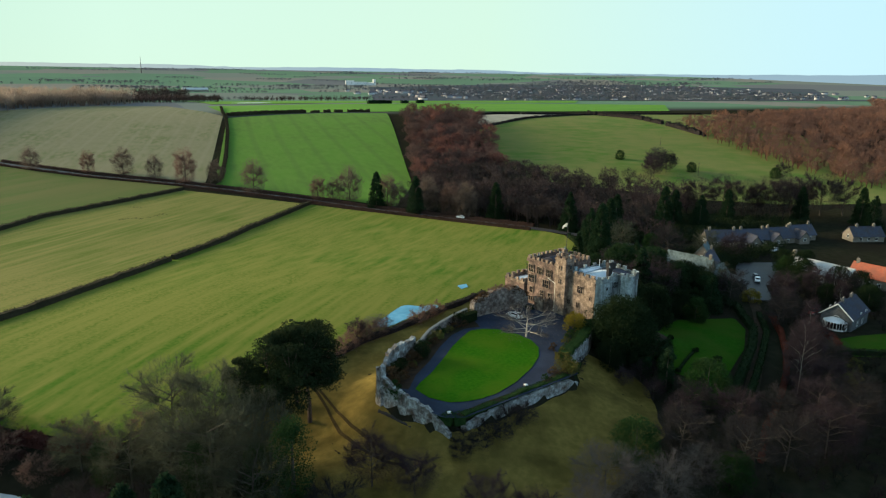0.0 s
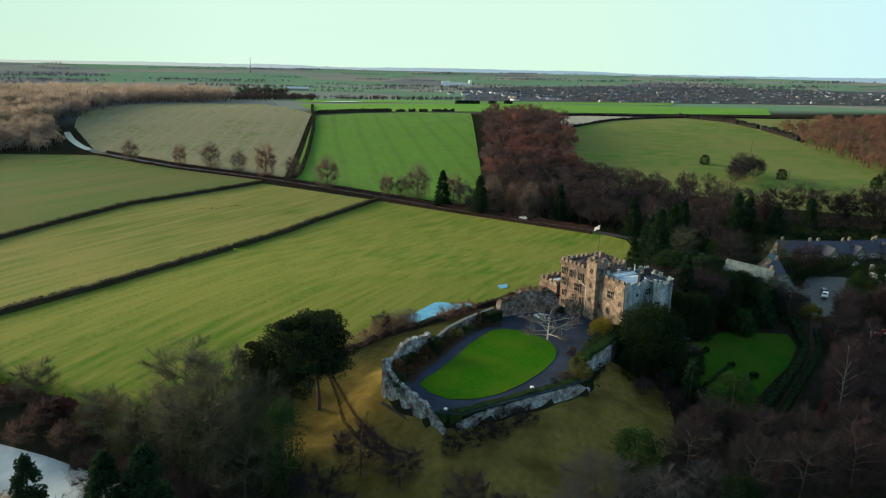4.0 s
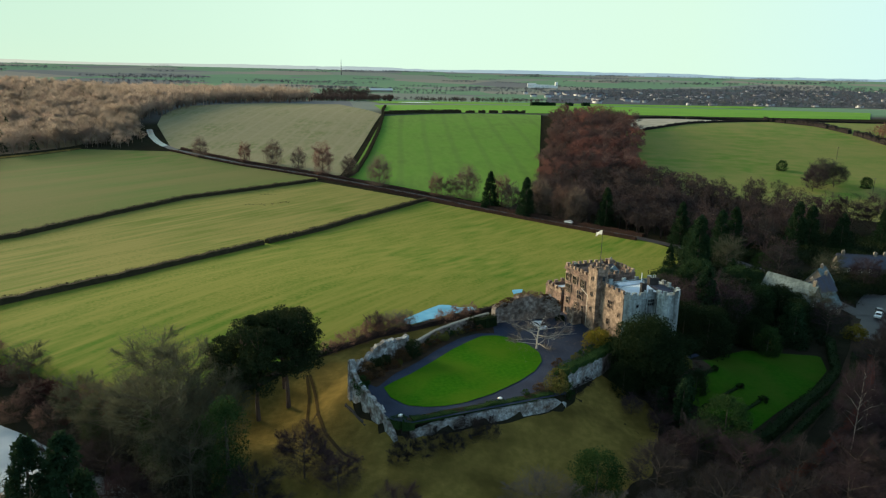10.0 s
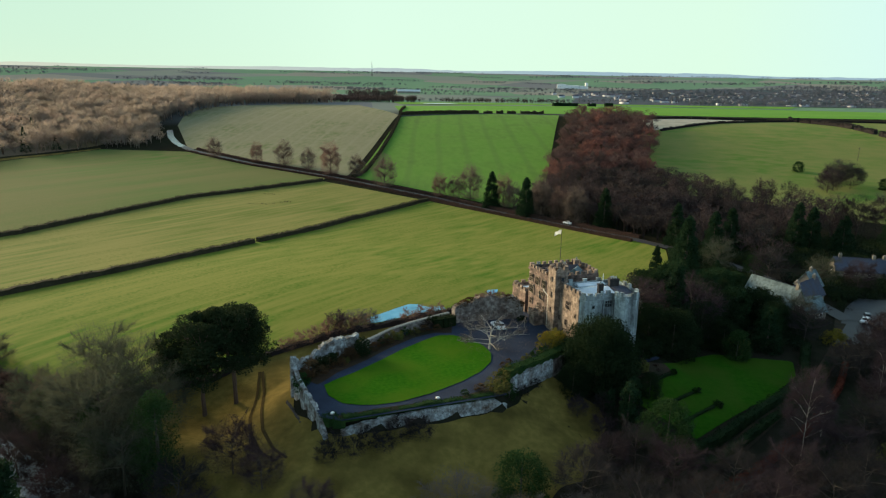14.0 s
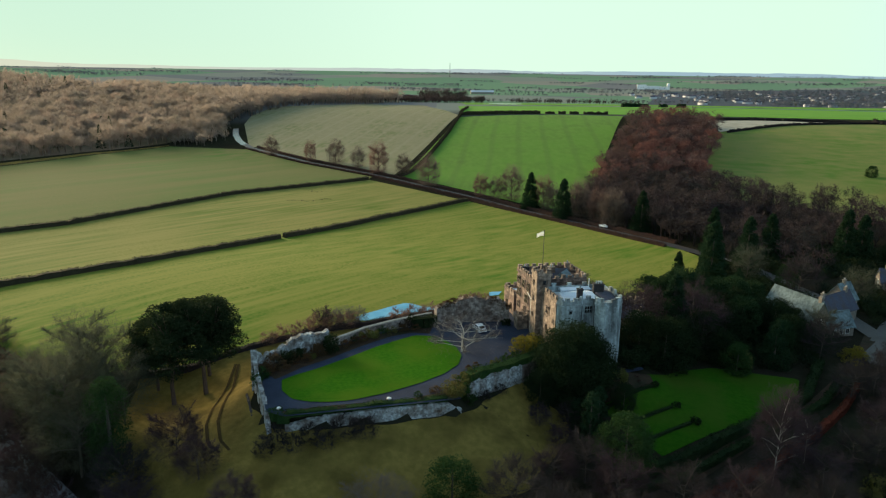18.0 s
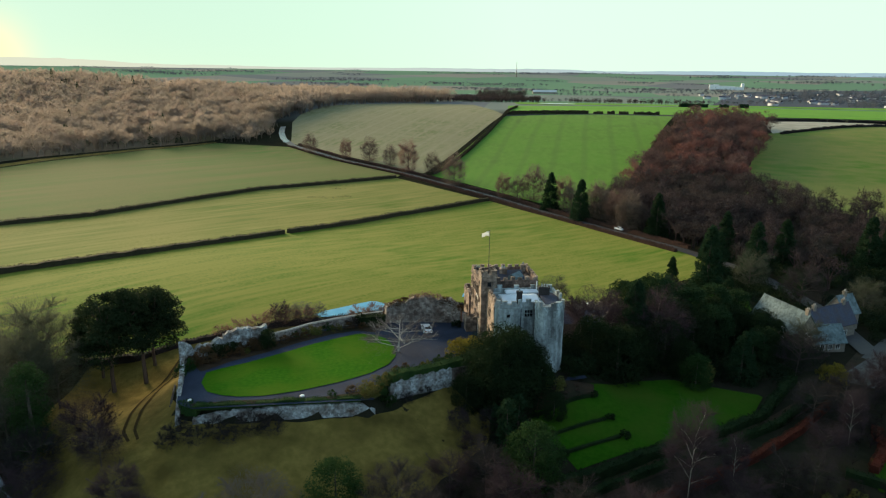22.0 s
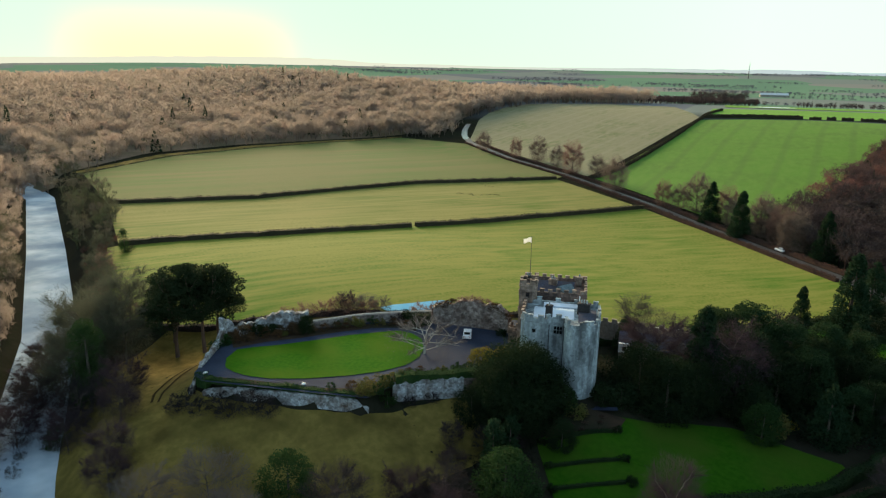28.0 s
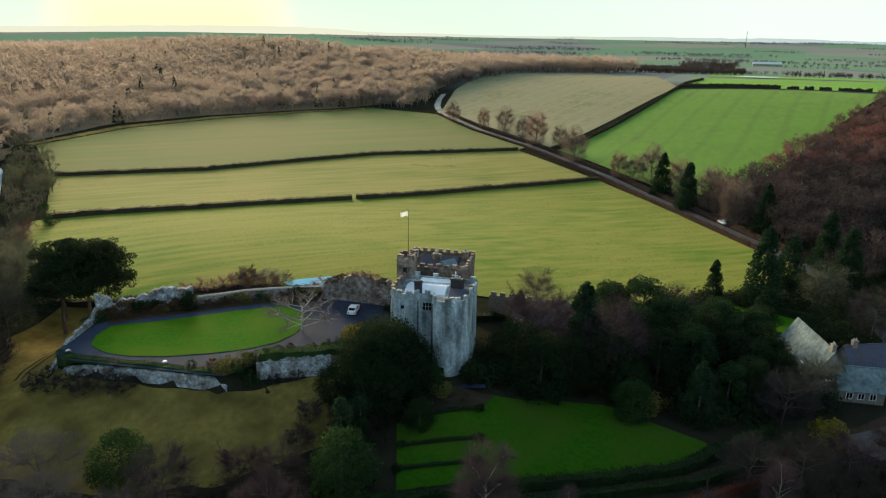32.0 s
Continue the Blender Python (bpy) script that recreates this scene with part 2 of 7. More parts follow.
M_LITTER = mat("leaf_litter", (0.028, 0.018, 0.013), (0.05, 0.03, 0.018), scale=0.6, rough=0.95, c3=(0.018, 0.018, 0.010), scale3=0.1, bump=0.4, bscale=2, spec=0.1)
M_TARMAC = mat("tarmac", (0.024, 0.033, 0.058), (0.034, 0.045, 0.073), scale=3, rough=0.95, c3=(0.018, 0.023, 0.041), scale3=0.12, bump=0.2, spec=0.1)
M_ROAD = mat("wet_road", (0.034, 0.036, 0.044), (0.046, 0.048, 0.056), scale=0.6, rough=0.5, c3=(0.036, 0.032, 0.034), scale3=0.1, spec=0.12)
# paler copy of the road: part of the sky's sheen is in the colour
M_WET = mat("wet_road_bend", (0.10, 0.11, 0.12), (0.13, 0.14, 0.15), scale=0.6, rough=0.22, spec=0.6)
# warm tone carries the low sun on the castle's west faces
M_STONE = mat("warm_sandstone", (0.29, 0.215, 0.165), (0.19, 0.135, 0.10), scale=0.8, rough=0.9, c3=(0.075, 0.055, 0.045), scale3=0.4, bump=0.6, bscale=3.5, cells=2.1, depth=0.28)
M_STONE_D = mat("brown_sandstone", (0.22, 0.148, 0.118), (0.135, 0.088, 0.072), scale=0.8, rough=0.9, c3=(0.07, 0.05, 0.042), scale3=0.35, bump=0.6, bscale=3.5, cells=2.1, depth=0.3)
# bluish grey carries the shade on the castle front, besides its dark stains
M_STONE_G = mat("grey_sandstone", (0.37, 0.43, 0.44), (0.23, 0.265, 0.27), scale=1.2, rough=0.9, c3=(0.085, 0.095, 0.097), scale3=0.5, bump=0.5, bscale=3.0, stretch=(1, 1, 0.22), cells=2.0, depth=0.22)
M_RUIN = mat("weathered_rubble", (0.36, 0.385, 0.395), (0.19, 0.185, 0.18), scale=1.0, rough=0.95, c3=(0.085, 0.06, 0.045), scale3=0.42, bump=1.0, bscale=2.5, cells=2.6, depth=0.4)
M_RUIN_B = mat("ivy_stained_rubble", (0.26, 0.225, 0.2), (0.15, 0.12, 0.105), scale=1.0, rough=0.95, c3=(0.075, 0.05, 0.04), scale3=0.25, bump=0.9, bscale=2.5, cells=2.2, depth=0.35)
M_COPING = mat("pale_coping", (0.38, 0.34, 0.29), (0.25, 0.21, 0.18), scale=2, rough=0.9)
M_LEAD = mat("lead_roof", (0.56, 0.62, 0.70), (0.64, 0.69, 0.75), scale=0.8, rough=0.42, c3=(0.42, 0.47, 0.54), scale3=0.3, spec=0.5)
M_SLATE = mat("blue_slate", (0.05, 0.055, 0.082), (0.075, 0.082, 0.11), scale=2.5, rough=0.9, c3=(0.07, 0.062, 0.07), scale3=0.4, bump=0.3, bscale=4, rnd=0.15, spec=0.08)
M_SLATE_G = mat("grey_stone_slate", (0.105, 0.14, 0.15), (0.145, 0.185, 0.195), scale=1.5, rough=0.95, c3=(0.075, 0.10, 0.105), scale3=0.4, bump=0.3, bscale=4, cells=1.6, depth=0.2, spec=0.05)
M_PALE_ROOF = mat("pale_sheet_roof", (0.46, 0.47, 0.48), (0.54, 0.55, 0.55), scale=0.8, rough=0.5)
M_RED_TILE = mat("red_clay_tile", (0.42, 0.12, 0.065), (0.36, 0.095, 0.05), scale=2, rough=0.8, c3=(0.3, 0.1, 0.06), scale3=0.5, bump=0.3, bscale=5)
M_COTTAGE = mat("cottage_stone", (0.22, 0.19, 0.155), (0.15, 0.128, 0.105), scale=1.5, rough=0.9, bump=0.4, rnd=0.12)
M_DARKWALL = mat("dark_slate_hung_wall", (0.06, 0.066, 0.075), (0.09, 0.095, 0.10), scale=2, rough=0.8, bump=0.3, cells=2.0, depth=0.3)
M_WHITE = mat("white_paint", (0.78, 0.78, 0.76), (0.72, 0.72, 0.7), scale=3, rough=0.5)
M_DARK = mat("dark_iron", (0.03, 0.03, 0.035), (0.04, 0.04, 0.045), scale=3, rough=0.5)
M_PIPE = mat("pale_downpipe", (0.6, 0.58, 0.52), (0.5, 0.48, 0.42), scale=3, rough=0.6)
M_BARK = mat("bark", (0.05, 0.04, 0.032), (0.08, 0.065, 0.05), scale=2, rough=0.95, stretch=(1, 1, 0.3), bump=0.4)
M_BARK_PALE = mat("pale_bark", (0.4, 0.37, 0.32), (0.27, 0.245, 0.21), scale=2, rough=0.9)
M_PINEBARK = mat("pine_bark", (0.11, 0.07, 0.05), (0.075, 0.05, 0.04), scale=2, rough=0.95, stretch=(1, 1, 0.3), bump=0.4)
# pale blue and darker mottling stand in for sky and bank reflections
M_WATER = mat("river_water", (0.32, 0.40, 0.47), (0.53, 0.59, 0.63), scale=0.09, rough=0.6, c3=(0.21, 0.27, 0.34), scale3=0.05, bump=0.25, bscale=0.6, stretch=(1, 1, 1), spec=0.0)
# near-white base replaces the sky's reflection on the flood water
M_POOL = mat("pale_flood_water", (0.6, 0.66, 0.7), (0.7, 0.75, 0.78), scale=0.05, rough=0.6, spec=0.1)
# blue of the reflected sky is put into the ice colour
M_ICE = mat("thin_ice", (0.13, 0.34, 0.50), (0.17, 0.39, 0.55), scale=0.5, rough=0.5, c3=(0.11, 0.3, 0.45), scale3=0.2, spec=0.0)
M_GLASS = bpy.data.materials.new("window_glass")
M_GLASS.use_nodes = True
_p = M_GLASS.node_tree.nodes["Principled BSDF"]
_p.inputs["Base Color"].default_value, _p.inputs["Roughness"].default_value = (0.012, 0.013, 0.015, 1), 0.12


def leaf_mat(name, c1, c2, scale=0.5, rnd=0.15, trans=0.25):
    return mat(name, c1, c2, scale=scale, rough=0.9, spec=0.05, rnd=rnd, trans=trans)


def wood_mat(name, cols, trans=0.3):
    """Twigs of a whole stand: the colour changes from crown to crown."""
    m = leaf_mat(name, cols[0], cols[1], trans=trans)
    n, l = m.node_tree.nodes, m.node_tree.links
    tone = n.new("ShaderNodeAttribute")
    tone.attribute_name = "tone"
    ramp = n.new("ShaderNodeValToRGB")
    e = ramp.color_ramp.elements
    e[0].color, e[1].color = (*cols[0], 1), (*cols[-1], 1)
    for i, c in enumerate(cols[1:-1]):
        e.new((i + 1) / (len(cols) - 1)).color = (*c, 1)
    l.new(tone.outputs["Fac"], ramp.inputs[0])
    for node in n:
        if node.bl_idname in ("ShaderNodeBsdfPrincipled", "ShaderNodeBsdfTranslucent"):
            l.new(ramp.outputs[0], node.inputs[0])
    return m


W_STRIP = wood_mat("red_wood_tops", ((0.19, 0.085, 0.07), (0.075, 0.05, 0.048), (0.14, 0.085, 0.076), (0.05, 0.042, 0.042), (0.18, 0.075, 0.062)))
# browns raised and drawn together so the colour carries the valley's haze
W_VALLEY = wood_mat("brown_wood_tops", ((0.275, 0.22, 0.185), (0.225, 0.188, 0.158), (0.305, 0.245, 0.205), (0.2, 0.172, 0.142), (0.275, 0.205, 0.172)), trans=0.72)
# darkened so the colour carries the woods' shaded side
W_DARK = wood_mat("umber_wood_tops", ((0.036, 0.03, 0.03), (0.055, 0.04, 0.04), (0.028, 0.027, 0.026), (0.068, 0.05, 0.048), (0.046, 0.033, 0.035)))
W_BANK = wood_mat("lichened_wood_tops", ((0.075, 0.082, 0.045), (0.10, 0.088, 0.06), (0.06, 0.072, 0.036), (0.115, 0.10, 0.07), (0.08, 0.068, 0.05)))
W_LARCH = wood_mat("larch_tops", ((0.235, 0.122, 0.082), (0.145, 0.082, 0.068), (0.2, 0.108, 0.078), (0.10, 0.064, 0.056), (0.25, 0.126, 0.082)))
W_BRAMBLE = wood_mat("bramble_stems", ((0.07, 0.028, 0.024), (0.045, 0.028, 0.024), (0.085, 0.04, 0.03), (0.05, 0.04, 0.03), (0.06, 0.026, 0.026)))
# blue-grey of the distance haze is put into these twig colours
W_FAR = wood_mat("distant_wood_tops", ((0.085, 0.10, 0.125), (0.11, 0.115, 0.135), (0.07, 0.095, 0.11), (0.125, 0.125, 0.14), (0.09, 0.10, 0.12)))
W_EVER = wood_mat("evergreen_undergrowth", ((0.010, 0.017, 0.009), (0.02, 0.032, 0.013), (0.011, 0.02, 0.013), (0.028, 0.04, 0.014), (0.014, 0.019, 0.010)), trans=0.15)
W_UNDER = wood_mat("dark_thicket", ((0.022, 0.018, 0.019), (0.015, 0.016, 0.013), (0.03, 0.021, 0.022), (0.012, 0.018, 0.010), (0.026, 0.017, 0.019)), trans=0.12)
L_HOLM = leaf_mat("holm_leaves", (0.013, 0.03, 0.013), (0.025, 0.046, 0.017))
L_PINE = leaf_mat("pine_needles", (0.014, 0.024, 0.011), (0.026, 0.036, 0.015))
L_CONIFER = leaf_mat("conifer_needles", (0.011, 0.028, 0.014), (0.022, 0.042, 0.018))
L_YEW = leaf_mat("yew_leaves", (0.010, 0.020, 0.009), (0.02, 0.032, 0.012))
L_LAUREL = leaf_mat("evergreen_leaves", (0.018, 0.042, 0.013), (0.032, 0.06, 0.017))
L_GOLD = leaf_mat("golden_leaves", (0.20, 0.15, 0.02), (0.13, 0.12, 0.02))
L_SHRUB = leaf_mat("olive_shrub_leaves", (0.075, 0.085, 0.022), (0.11, 0.09, 0.03))
L_RUSSET = leaf_mat("russet_shrub_leaves", (0.085, 0.045, 0.022), (0.06, 0.045, 0.025))
L_TWIG = leaf_mat("grey_green_twigs", (0.078, 0.084, 0.056), (0.056, 0.06, 0.042), trans=0.4)
L_TWIG_RED = leaf_mat("red_brown_twigs", (0.085, 0.05, 0.04), (0.062, 0.04, 0.034), trans=0.35)
L_TWIG_PALE = leaf_mat("pale_twigs", (0.105, 0.094, 0.092), (0.075, 0.068, 0.068), trans=0.3)
L_TWIG_UMBER = leaf_mat("umber_twigs", (0.036, 0.026, 0.031), (0.05, 0.036, 0.041), trans=0.3)
L_TWIG_GREY = leaf_mat("grey_brown_twigs", (0.15, 0.115, 0.095), (0.11, 0.085, 0.07), trans=0.4)
L_TWIG_MAUVE = leaf_mat("mauve_brown_twigs", (0.20, 0.125, 0.10), (0.15, 0.095, 0.08), trans=0.4)
L_TWIG_DARK = leaf_mat("dark_twigs", (0.028, 0.025, 0.026), (0.04, 0.034, 0.034), trans=0.3)
L_HEDGE = leaf_mat("field_hedge_twigs", (0.04, 0.036, 0.022), (0.06, 0.05, 0.03), trans=0.1)
L_BOX = leaf_mat("clipped_hedge_leaves", (0.012, 0.024, 0.010), (0.02, 0.034, 0.012))
L_BEECH = leaf_mat("copper_beech_hedge", (0.095, 0.026, 0.017), (0.07, 0.022, 0.015))


# ---- lie of the land ----
def sm(a, b, v):
    s = min(1.0, max(0.0, (v - a) / (b - a)))
    return s * s * (3 - 2 * s)


def bump(x, y, cx, cy, sx, sy):
    return math.exp(-((x - cx) / sx) ** 2 - ((y - cy) / sy) ** 2)


COURT = [(-35.5, -6.3), (-2, 1.6), (0, 9.5), (11, 17), (20, 25), (33, 25), (35, 38), (22, 52), (10, 55), (8, 46), (-7, 44), (-20, 38.5), (-29.5, 30),
         (-41, 25), (-45.8, 15), (-45.4, 10.5), (-42.4, 3), (-39.4, -4.6)]
RIVER = [(220, -250), (40, -110), (-20, -62), (-60, -30), (-121, 24), (-205, 86), (-312, 163), (-420, 215), (-600, 260)]


def seg_dist(x, y, a, b):
    dx, dy = b[0] - a[0], b[1] - a[1]
    s = max(0.0, min(1.0, ((x - a[0]) * dx + (y - a[1]) * dy) / (dx * dx + dy * dy)))
    return math.hypot(x - a[0] - s * dx, y - a[1] - s * dy)


def inside(x, y, poly):
    hit = False
    for (ax, ay), (bx, by) in zip(poly, poly[1:] + poly[:1]):
        if (ay > y) != (by > y) and x < (bx - ax) * (y - ay) / (by - ay) + ax:
            hit = not hit
    return hit


def land(x, y):
    """Height of the ground."""
    z = -11 + 6.5 * bump(x, y, -40, 75, 110, 80) - 3.5 * bump(x, y, 60, 270, 120, 110)
    z += 28 * sm(330, 740, y + 0.45 * x) - 16 * sm(860, 1450, y)
    z += 62 * sm(2300, 4800, math.hypot(x, y))
    z += 34 * sm(-300, -850, x) * (1 - sm(900, 1700, y)) * sm(-300, 100, y)
    if -120 < x < 110 and -70 < y < 120:
        d = min(seg_dist(x, y, a, b) for a, b in zip(COURT, COURT[1:] + COURT[:1]))
        z = -0.06 if inside(x, y, COURT) and d > 1.3 else max(z, -3.3 - 0.33 * d * (0 if inside(x, y, COURT) else 1) - 0.6 * sm(0, 6, d))
        z -= 3.0 * bump(x, y, -66, 15, 13, 12)
        z += 2.2 * bump(x, y, 45, 14, 18, 18) * (0 if inside(x, y, COURT) else 1)
    if y < 280 and x < 330:
        d = min(seg_dist(x, y, a, b) for a, b in zip(RIVER, RIVER[1:]))
        z = min(z, -18.2 + 0.75 * max(0.0, d - 5.6))
    return z


# ---- helpers ----
from mathutils.geometry import delaunay_2d_cdt


def mesh_of(name, verts, faces, material, smooth=False):
    me = bpy.data.meshes.new(name)
    v = np.asarray(verts, np.float32)
    f = np.asarray(faces, np.int32)
    k = f.shape[1]
    me.vertices.add(len(v))
    me.vertices.foreach_set("co", v.ravel())
    me.loops.add(f.size)
    me.loops.foreach_set("vertex_index", f.ravel())
    me.polygons.add(len(f))
    me.polygons.foreach_set("loop_start", np.arange(0, f.size, k, dtype=np.int32))
    if smooth:
        me.polygons.foreach_set("use_smooth", np.ones(len(f), bool))
    me.materials.append(material)
    me.update(calc_edges=True)
    me.validate()
    return me


def part(name, bm, material, parent=None, label="", smooth=False):
    """Links a bmesh as one mesh object under a thing or a part."""
    me = bpy.data.meshes.new(name)
    bmesh.ops.recalc_face_normals(bm, faces=bm.faces)
    bm.to_mesh(me)
    bm.free()
    if smooth:
        me.polygons.foreach_set("use_smooth", np.ones(len(me.polygons), bool))
    me.materials.append(material)
    ob = new(name, me)
    ob.parent = parent
    if label:
        tagged(ob, label)
    return ob


def clone(ob, m, parent=None):
    """Another part on the same mesh."""
    o = new(ob.name.split(".")[0], ob.data)
    o.matrix_basis = m
    o.parent = parent or ob.parent
    return o


def thing(name, label, category, group="", kind="", at=None):
    ob = new(name)
    if at is not None:
        ob.matrix_basis = at
    return tagged(ob, label, category, group, kind)


def prism(bm, poly, z0, z1, top=None):
    """A closed prism over a plan polygon; top: another polygon for a tapered head."""
    a = [bm.verts.new((x, y, z0)) for x, y in poly]
    b = [bm.verts.new((x, y, z1)) for x, y in (top or poly)]
    n = len(poly)
    for i in range(n):
        bm.faces.new((a[i], a[(i + 1) % n], b[(i + 1) % n], b[i]))
    bm.faces.new(list(reversed(a)))
    bm.faces.new(b)
    return bm


def box(bm, x0, y0, z0, x1, y1, z1, m=None):
    vs = [bm.verts.new((m @ Vector(c)) if m else c) for c in
          ((x0, y0, z0), (x1, y0, z0), (x1, y1, z0), (x0, y1, z0), (x0, y0, z1), (x1, y0, z1), (x1, y1, z1), (x0, y1, z1))]
    for f in ((3, 2, 1, 0), (4, 5, 6, 7), (0, 1, 5, 4), (1, 2, 6, 5), (2, 3, 7, 6), (3, 0, 4, 7)):
        bm.faces.new([vs[i] for i in f])
    return bm


def tube(bm, pts, radii, sides=6):
    """A tapered pipe through points."""
    rings = []
    for i, (p, r) in enumerate(zip(pts, radii)):
        d = (Vector(pts[min(i + 1, len(pts) - 1)]) - Vector(pts[max(i - 1, 0)])).normalized()
        a = d.orthogonal().normalized()
        b = d.cross(a)
        rings.append([bm.verts.new(Vector(p) + r * (math.cos(2 * math.pi * k / sides) * a + math.sin(2 * math.pi * k / sides) * b)) for k in range(sides)])
    for a, b in zip(rings, rings[1:]):
        for k in range(sides):
            bm.faces.new((a[k], a[(k + 1) % sides], b[(k + 1) % sides], b[k]))
    bm.faces.new(list(reversed(rings[0])))
    bm.faces.new(rings[-1])
    return bm


def resample(pts, step):
    """Points at even steps along a polyline in the plan."""
    p = np.array(pts, float)
    seg = np.hypot(*np.diff(p[:, :2], axis=0).T)
    at = np.r_[0, np.cumsum(seg)]
    n = max(2, int(round(at[-1] / step)) + 1)
    s = np.linspace(0, at[-1], n)
    return np.stack([np.interp(s, at, p[:, k]) for k in range(p.shape[1])], 1)


def drape(name, low, high, n, m, material, lift, label, category="field", wob=0.0):
    """A sheet between two plan polylines, laid on the ground."""
    a, b = (resample(e, 1e-9 + np.hypot(*np.diff(np.array(e, float), axis=0).T).sum() / n) for e in (low, high))
    k = min(len(a), len(b))
    a, b = a[:k], b[:k]
    verts, faces = [], []
    for j in range(m + 1):
        for i in range(k):
            x, y = a[i] + (b[i] - a[i]) * j / m
            if wob and (i in (0, k - 1) or j in (0, m)):
                x += wob * noise.noise((x * 0.11, y * 0.11, 3.0))
                y += wob * noise.noise((x * 0.11, y * 0.11, 7.0))
            verts.append((x, y, land(x, y) + lift))
    for j in range(m):
        for i in range(k - 1):
            q = j * k + i
            faces.append((q, q + 1, q + k + 1, q + k))
    return tagged(new(name, mesh_of(name, verts, faces, material, True)), label, category, kind="structure")


def ribbon(name, pts, width, material, lift, label, category, z=None, step=4.0, wob=0.0, kind="structure"):
    """A strip along a plan line, on the ground or at the height z."""
    p = resample(pts, step)
    verts, faces = [], []
    for i, q in enumerate(p):
        d = p[min(i + 1, len(p) - 1)] - p[max(i - 1, 0)]
        d /= np.hypot(*d)
        for s in (-1, -0.33, 0.33, 1):
            w = width / 2 * s * (1 + wob * noise.noise((q[0] * 0.07, q[1] * 0.07, s)))
            x, y = q[0] - d[1] * w, q[1] + d[0] * w
            verts.append((x, y, (land(x, y) + lift) if z is None else z))
    for i in range(len(p) - 1):
        for s in range(3):
            q = 4 * i + s
            faces.append((q, q + 1, q + 5, q + 4))
    return tagged(new(name, mesh_of(name, verts, faces, material, True)), label, category, kind=kind)


def flat(name, poly, z, material, label, category, kind="structure"):
    """A level patch over a plan polygon."""
    ring = [Vector(q) for q in resample([*poly, poly[0]], 1.2)[:-1]]
    pts, _, tris, *_ = delaunay_2d_cdt(ring, [], [list(range(len(ring)))], 1, 1e-4)
    bm = bmesh.new()
    vs = [bm.verts.new((q.x, q.y, z)) for q in pts]
    for f in tris:
        bm.faces.new([vs[i] for i in f])
    return tagged(part(name, bm, material), label, category, kind=kind)


# ---- the ground: one sheet out to the horizon ----
def axis(lo, hi, fine_lo, fine_hi, step):
    out = list(np.arange(fine_lo, fine_hi + 0.01, step))
    s, v = step, fine_hi
    while v < hi:
        s *= 1.12
        v += min(s, 60)
        out.append(v)
    s, v = step, fine_lo
    while v > lo:
        s *= 1.12
        v -= min(s, 60)
        out.insert(0, v)
    return out


XS, YS = axis(-3200, 3200, -330, 110, 1.9), axis(-500, 4930, -60, 176, 1.9)
gv = [(x, y, land(x, y) + 0.3 * noise.noise((x * 0.05, y * 0.05, 1.0)) * sm(300, 500, math.hypot(x, y))) for y in YS for x in XS]
nx = len(XS)
gf = [(j * nx + i, j * nx + i + 1, (j + 1) * nx + i + 1, (j + 1) * nx + i) for j in range(len(YS) - 1) for i in range(nx - 1)]
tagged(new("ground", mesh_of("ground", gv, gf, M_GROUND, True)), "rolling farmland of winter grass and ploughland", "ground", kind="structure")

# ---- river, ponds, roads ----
ribbon("river", RIVER, 20, M_WATER, 0, "smooth river coloured as if reflecting the pale sky between wooded banks", "river", z=-17.0, step=8)
HEDGE_A = [(-161, 85), (-150, 97), (-134, 110), (-119, 123), (-91, 155), (-71, 180), (-52, 204), (-36, 229), (10, 290)]
HEDGE_B = [(-240, 148), (-203, 181), (-184, 198), (-162, 237), (-131, 288), (-97, 318), (-57, 355)]
EDGE_C = [(-335, 211), (-350, 301), (-335, 384), (-303, 471), (-259, 519)]
ROAD = [(-222, 606), (-213, 575), (-198, 538), (-178, 503), (-112, 428), (-52, 372), (17, 297), (63, 233), (98, 178), (116, 140), (122, 100), (120, 62)]
drape("field_1", [(-163, 80), (-138, 58), (-120, 45), (-108, 35.5), (-97, 26.5), (-88, 24), (-76, 27), (-66, 30), (-57, 38), (-49, 43.5), (-37, 51), (-26, 55), (-16, 60), (-5.5, 66), (6, 72), (20, 76), (45, 80), (72, 106), (92, 128), (103, 156)],
      [(-161, 85.5), *HEDGE_A[1:], (59, 231), (80, 203), (99, 172)], 60, 44, M_FIELD, 0.3, "large green and straw-coloured sloping pasture")
drape("field_2", HEDGE_A, HEDGE_B, 50, 30, M_FIELD_B, 0.3, "dry yellow-green pasture between two hedges")
drape("field_3", HEDGE_B, [*EDGE_C, (-180, 496), (-112, 423), (-55, 367)], 50, 30, M_FIELD_C, 0.55, "dull green pasture below the woods")
drape("field_4", [(-222, 640), (-184, 516), (-106, 440), (-40, 376)], [(-230, 700), (-222, 775), (-120, 860), (-30, 850), (14, 668)], 50, 36, M_STUBBLE, 0.35,
      "pale brown stubble field with faint drill lines")
drape("field_5", [(-35, 370), (-8, 345), (22, 312), (58, 268), (95, 330)], [(16, 652), (70, 665), (130, 672), (200, 660)], 50, 36, M_CROP, 0.35, "bright green winter crop with tractor lines")
drape("field_6", [(18, 672), (130, 690), (260, 690), (430, 660), (620, 640)], [(18, 840), (150, 880), (350, 900), (560, 860), (760, 800)], 50, 24, M_BRIGHT, 0.5, "bright green pasture on the ridge")
drape("field_7", [(162, 306), (212, 264), (240, 205), (285, 168), (350, 150), (450, 180)], [(238, 510), (330, 560), (440, 600), (620, 560)], 50, 36, M_HILL, 0.35, "olive green hill pasture with worn patches")
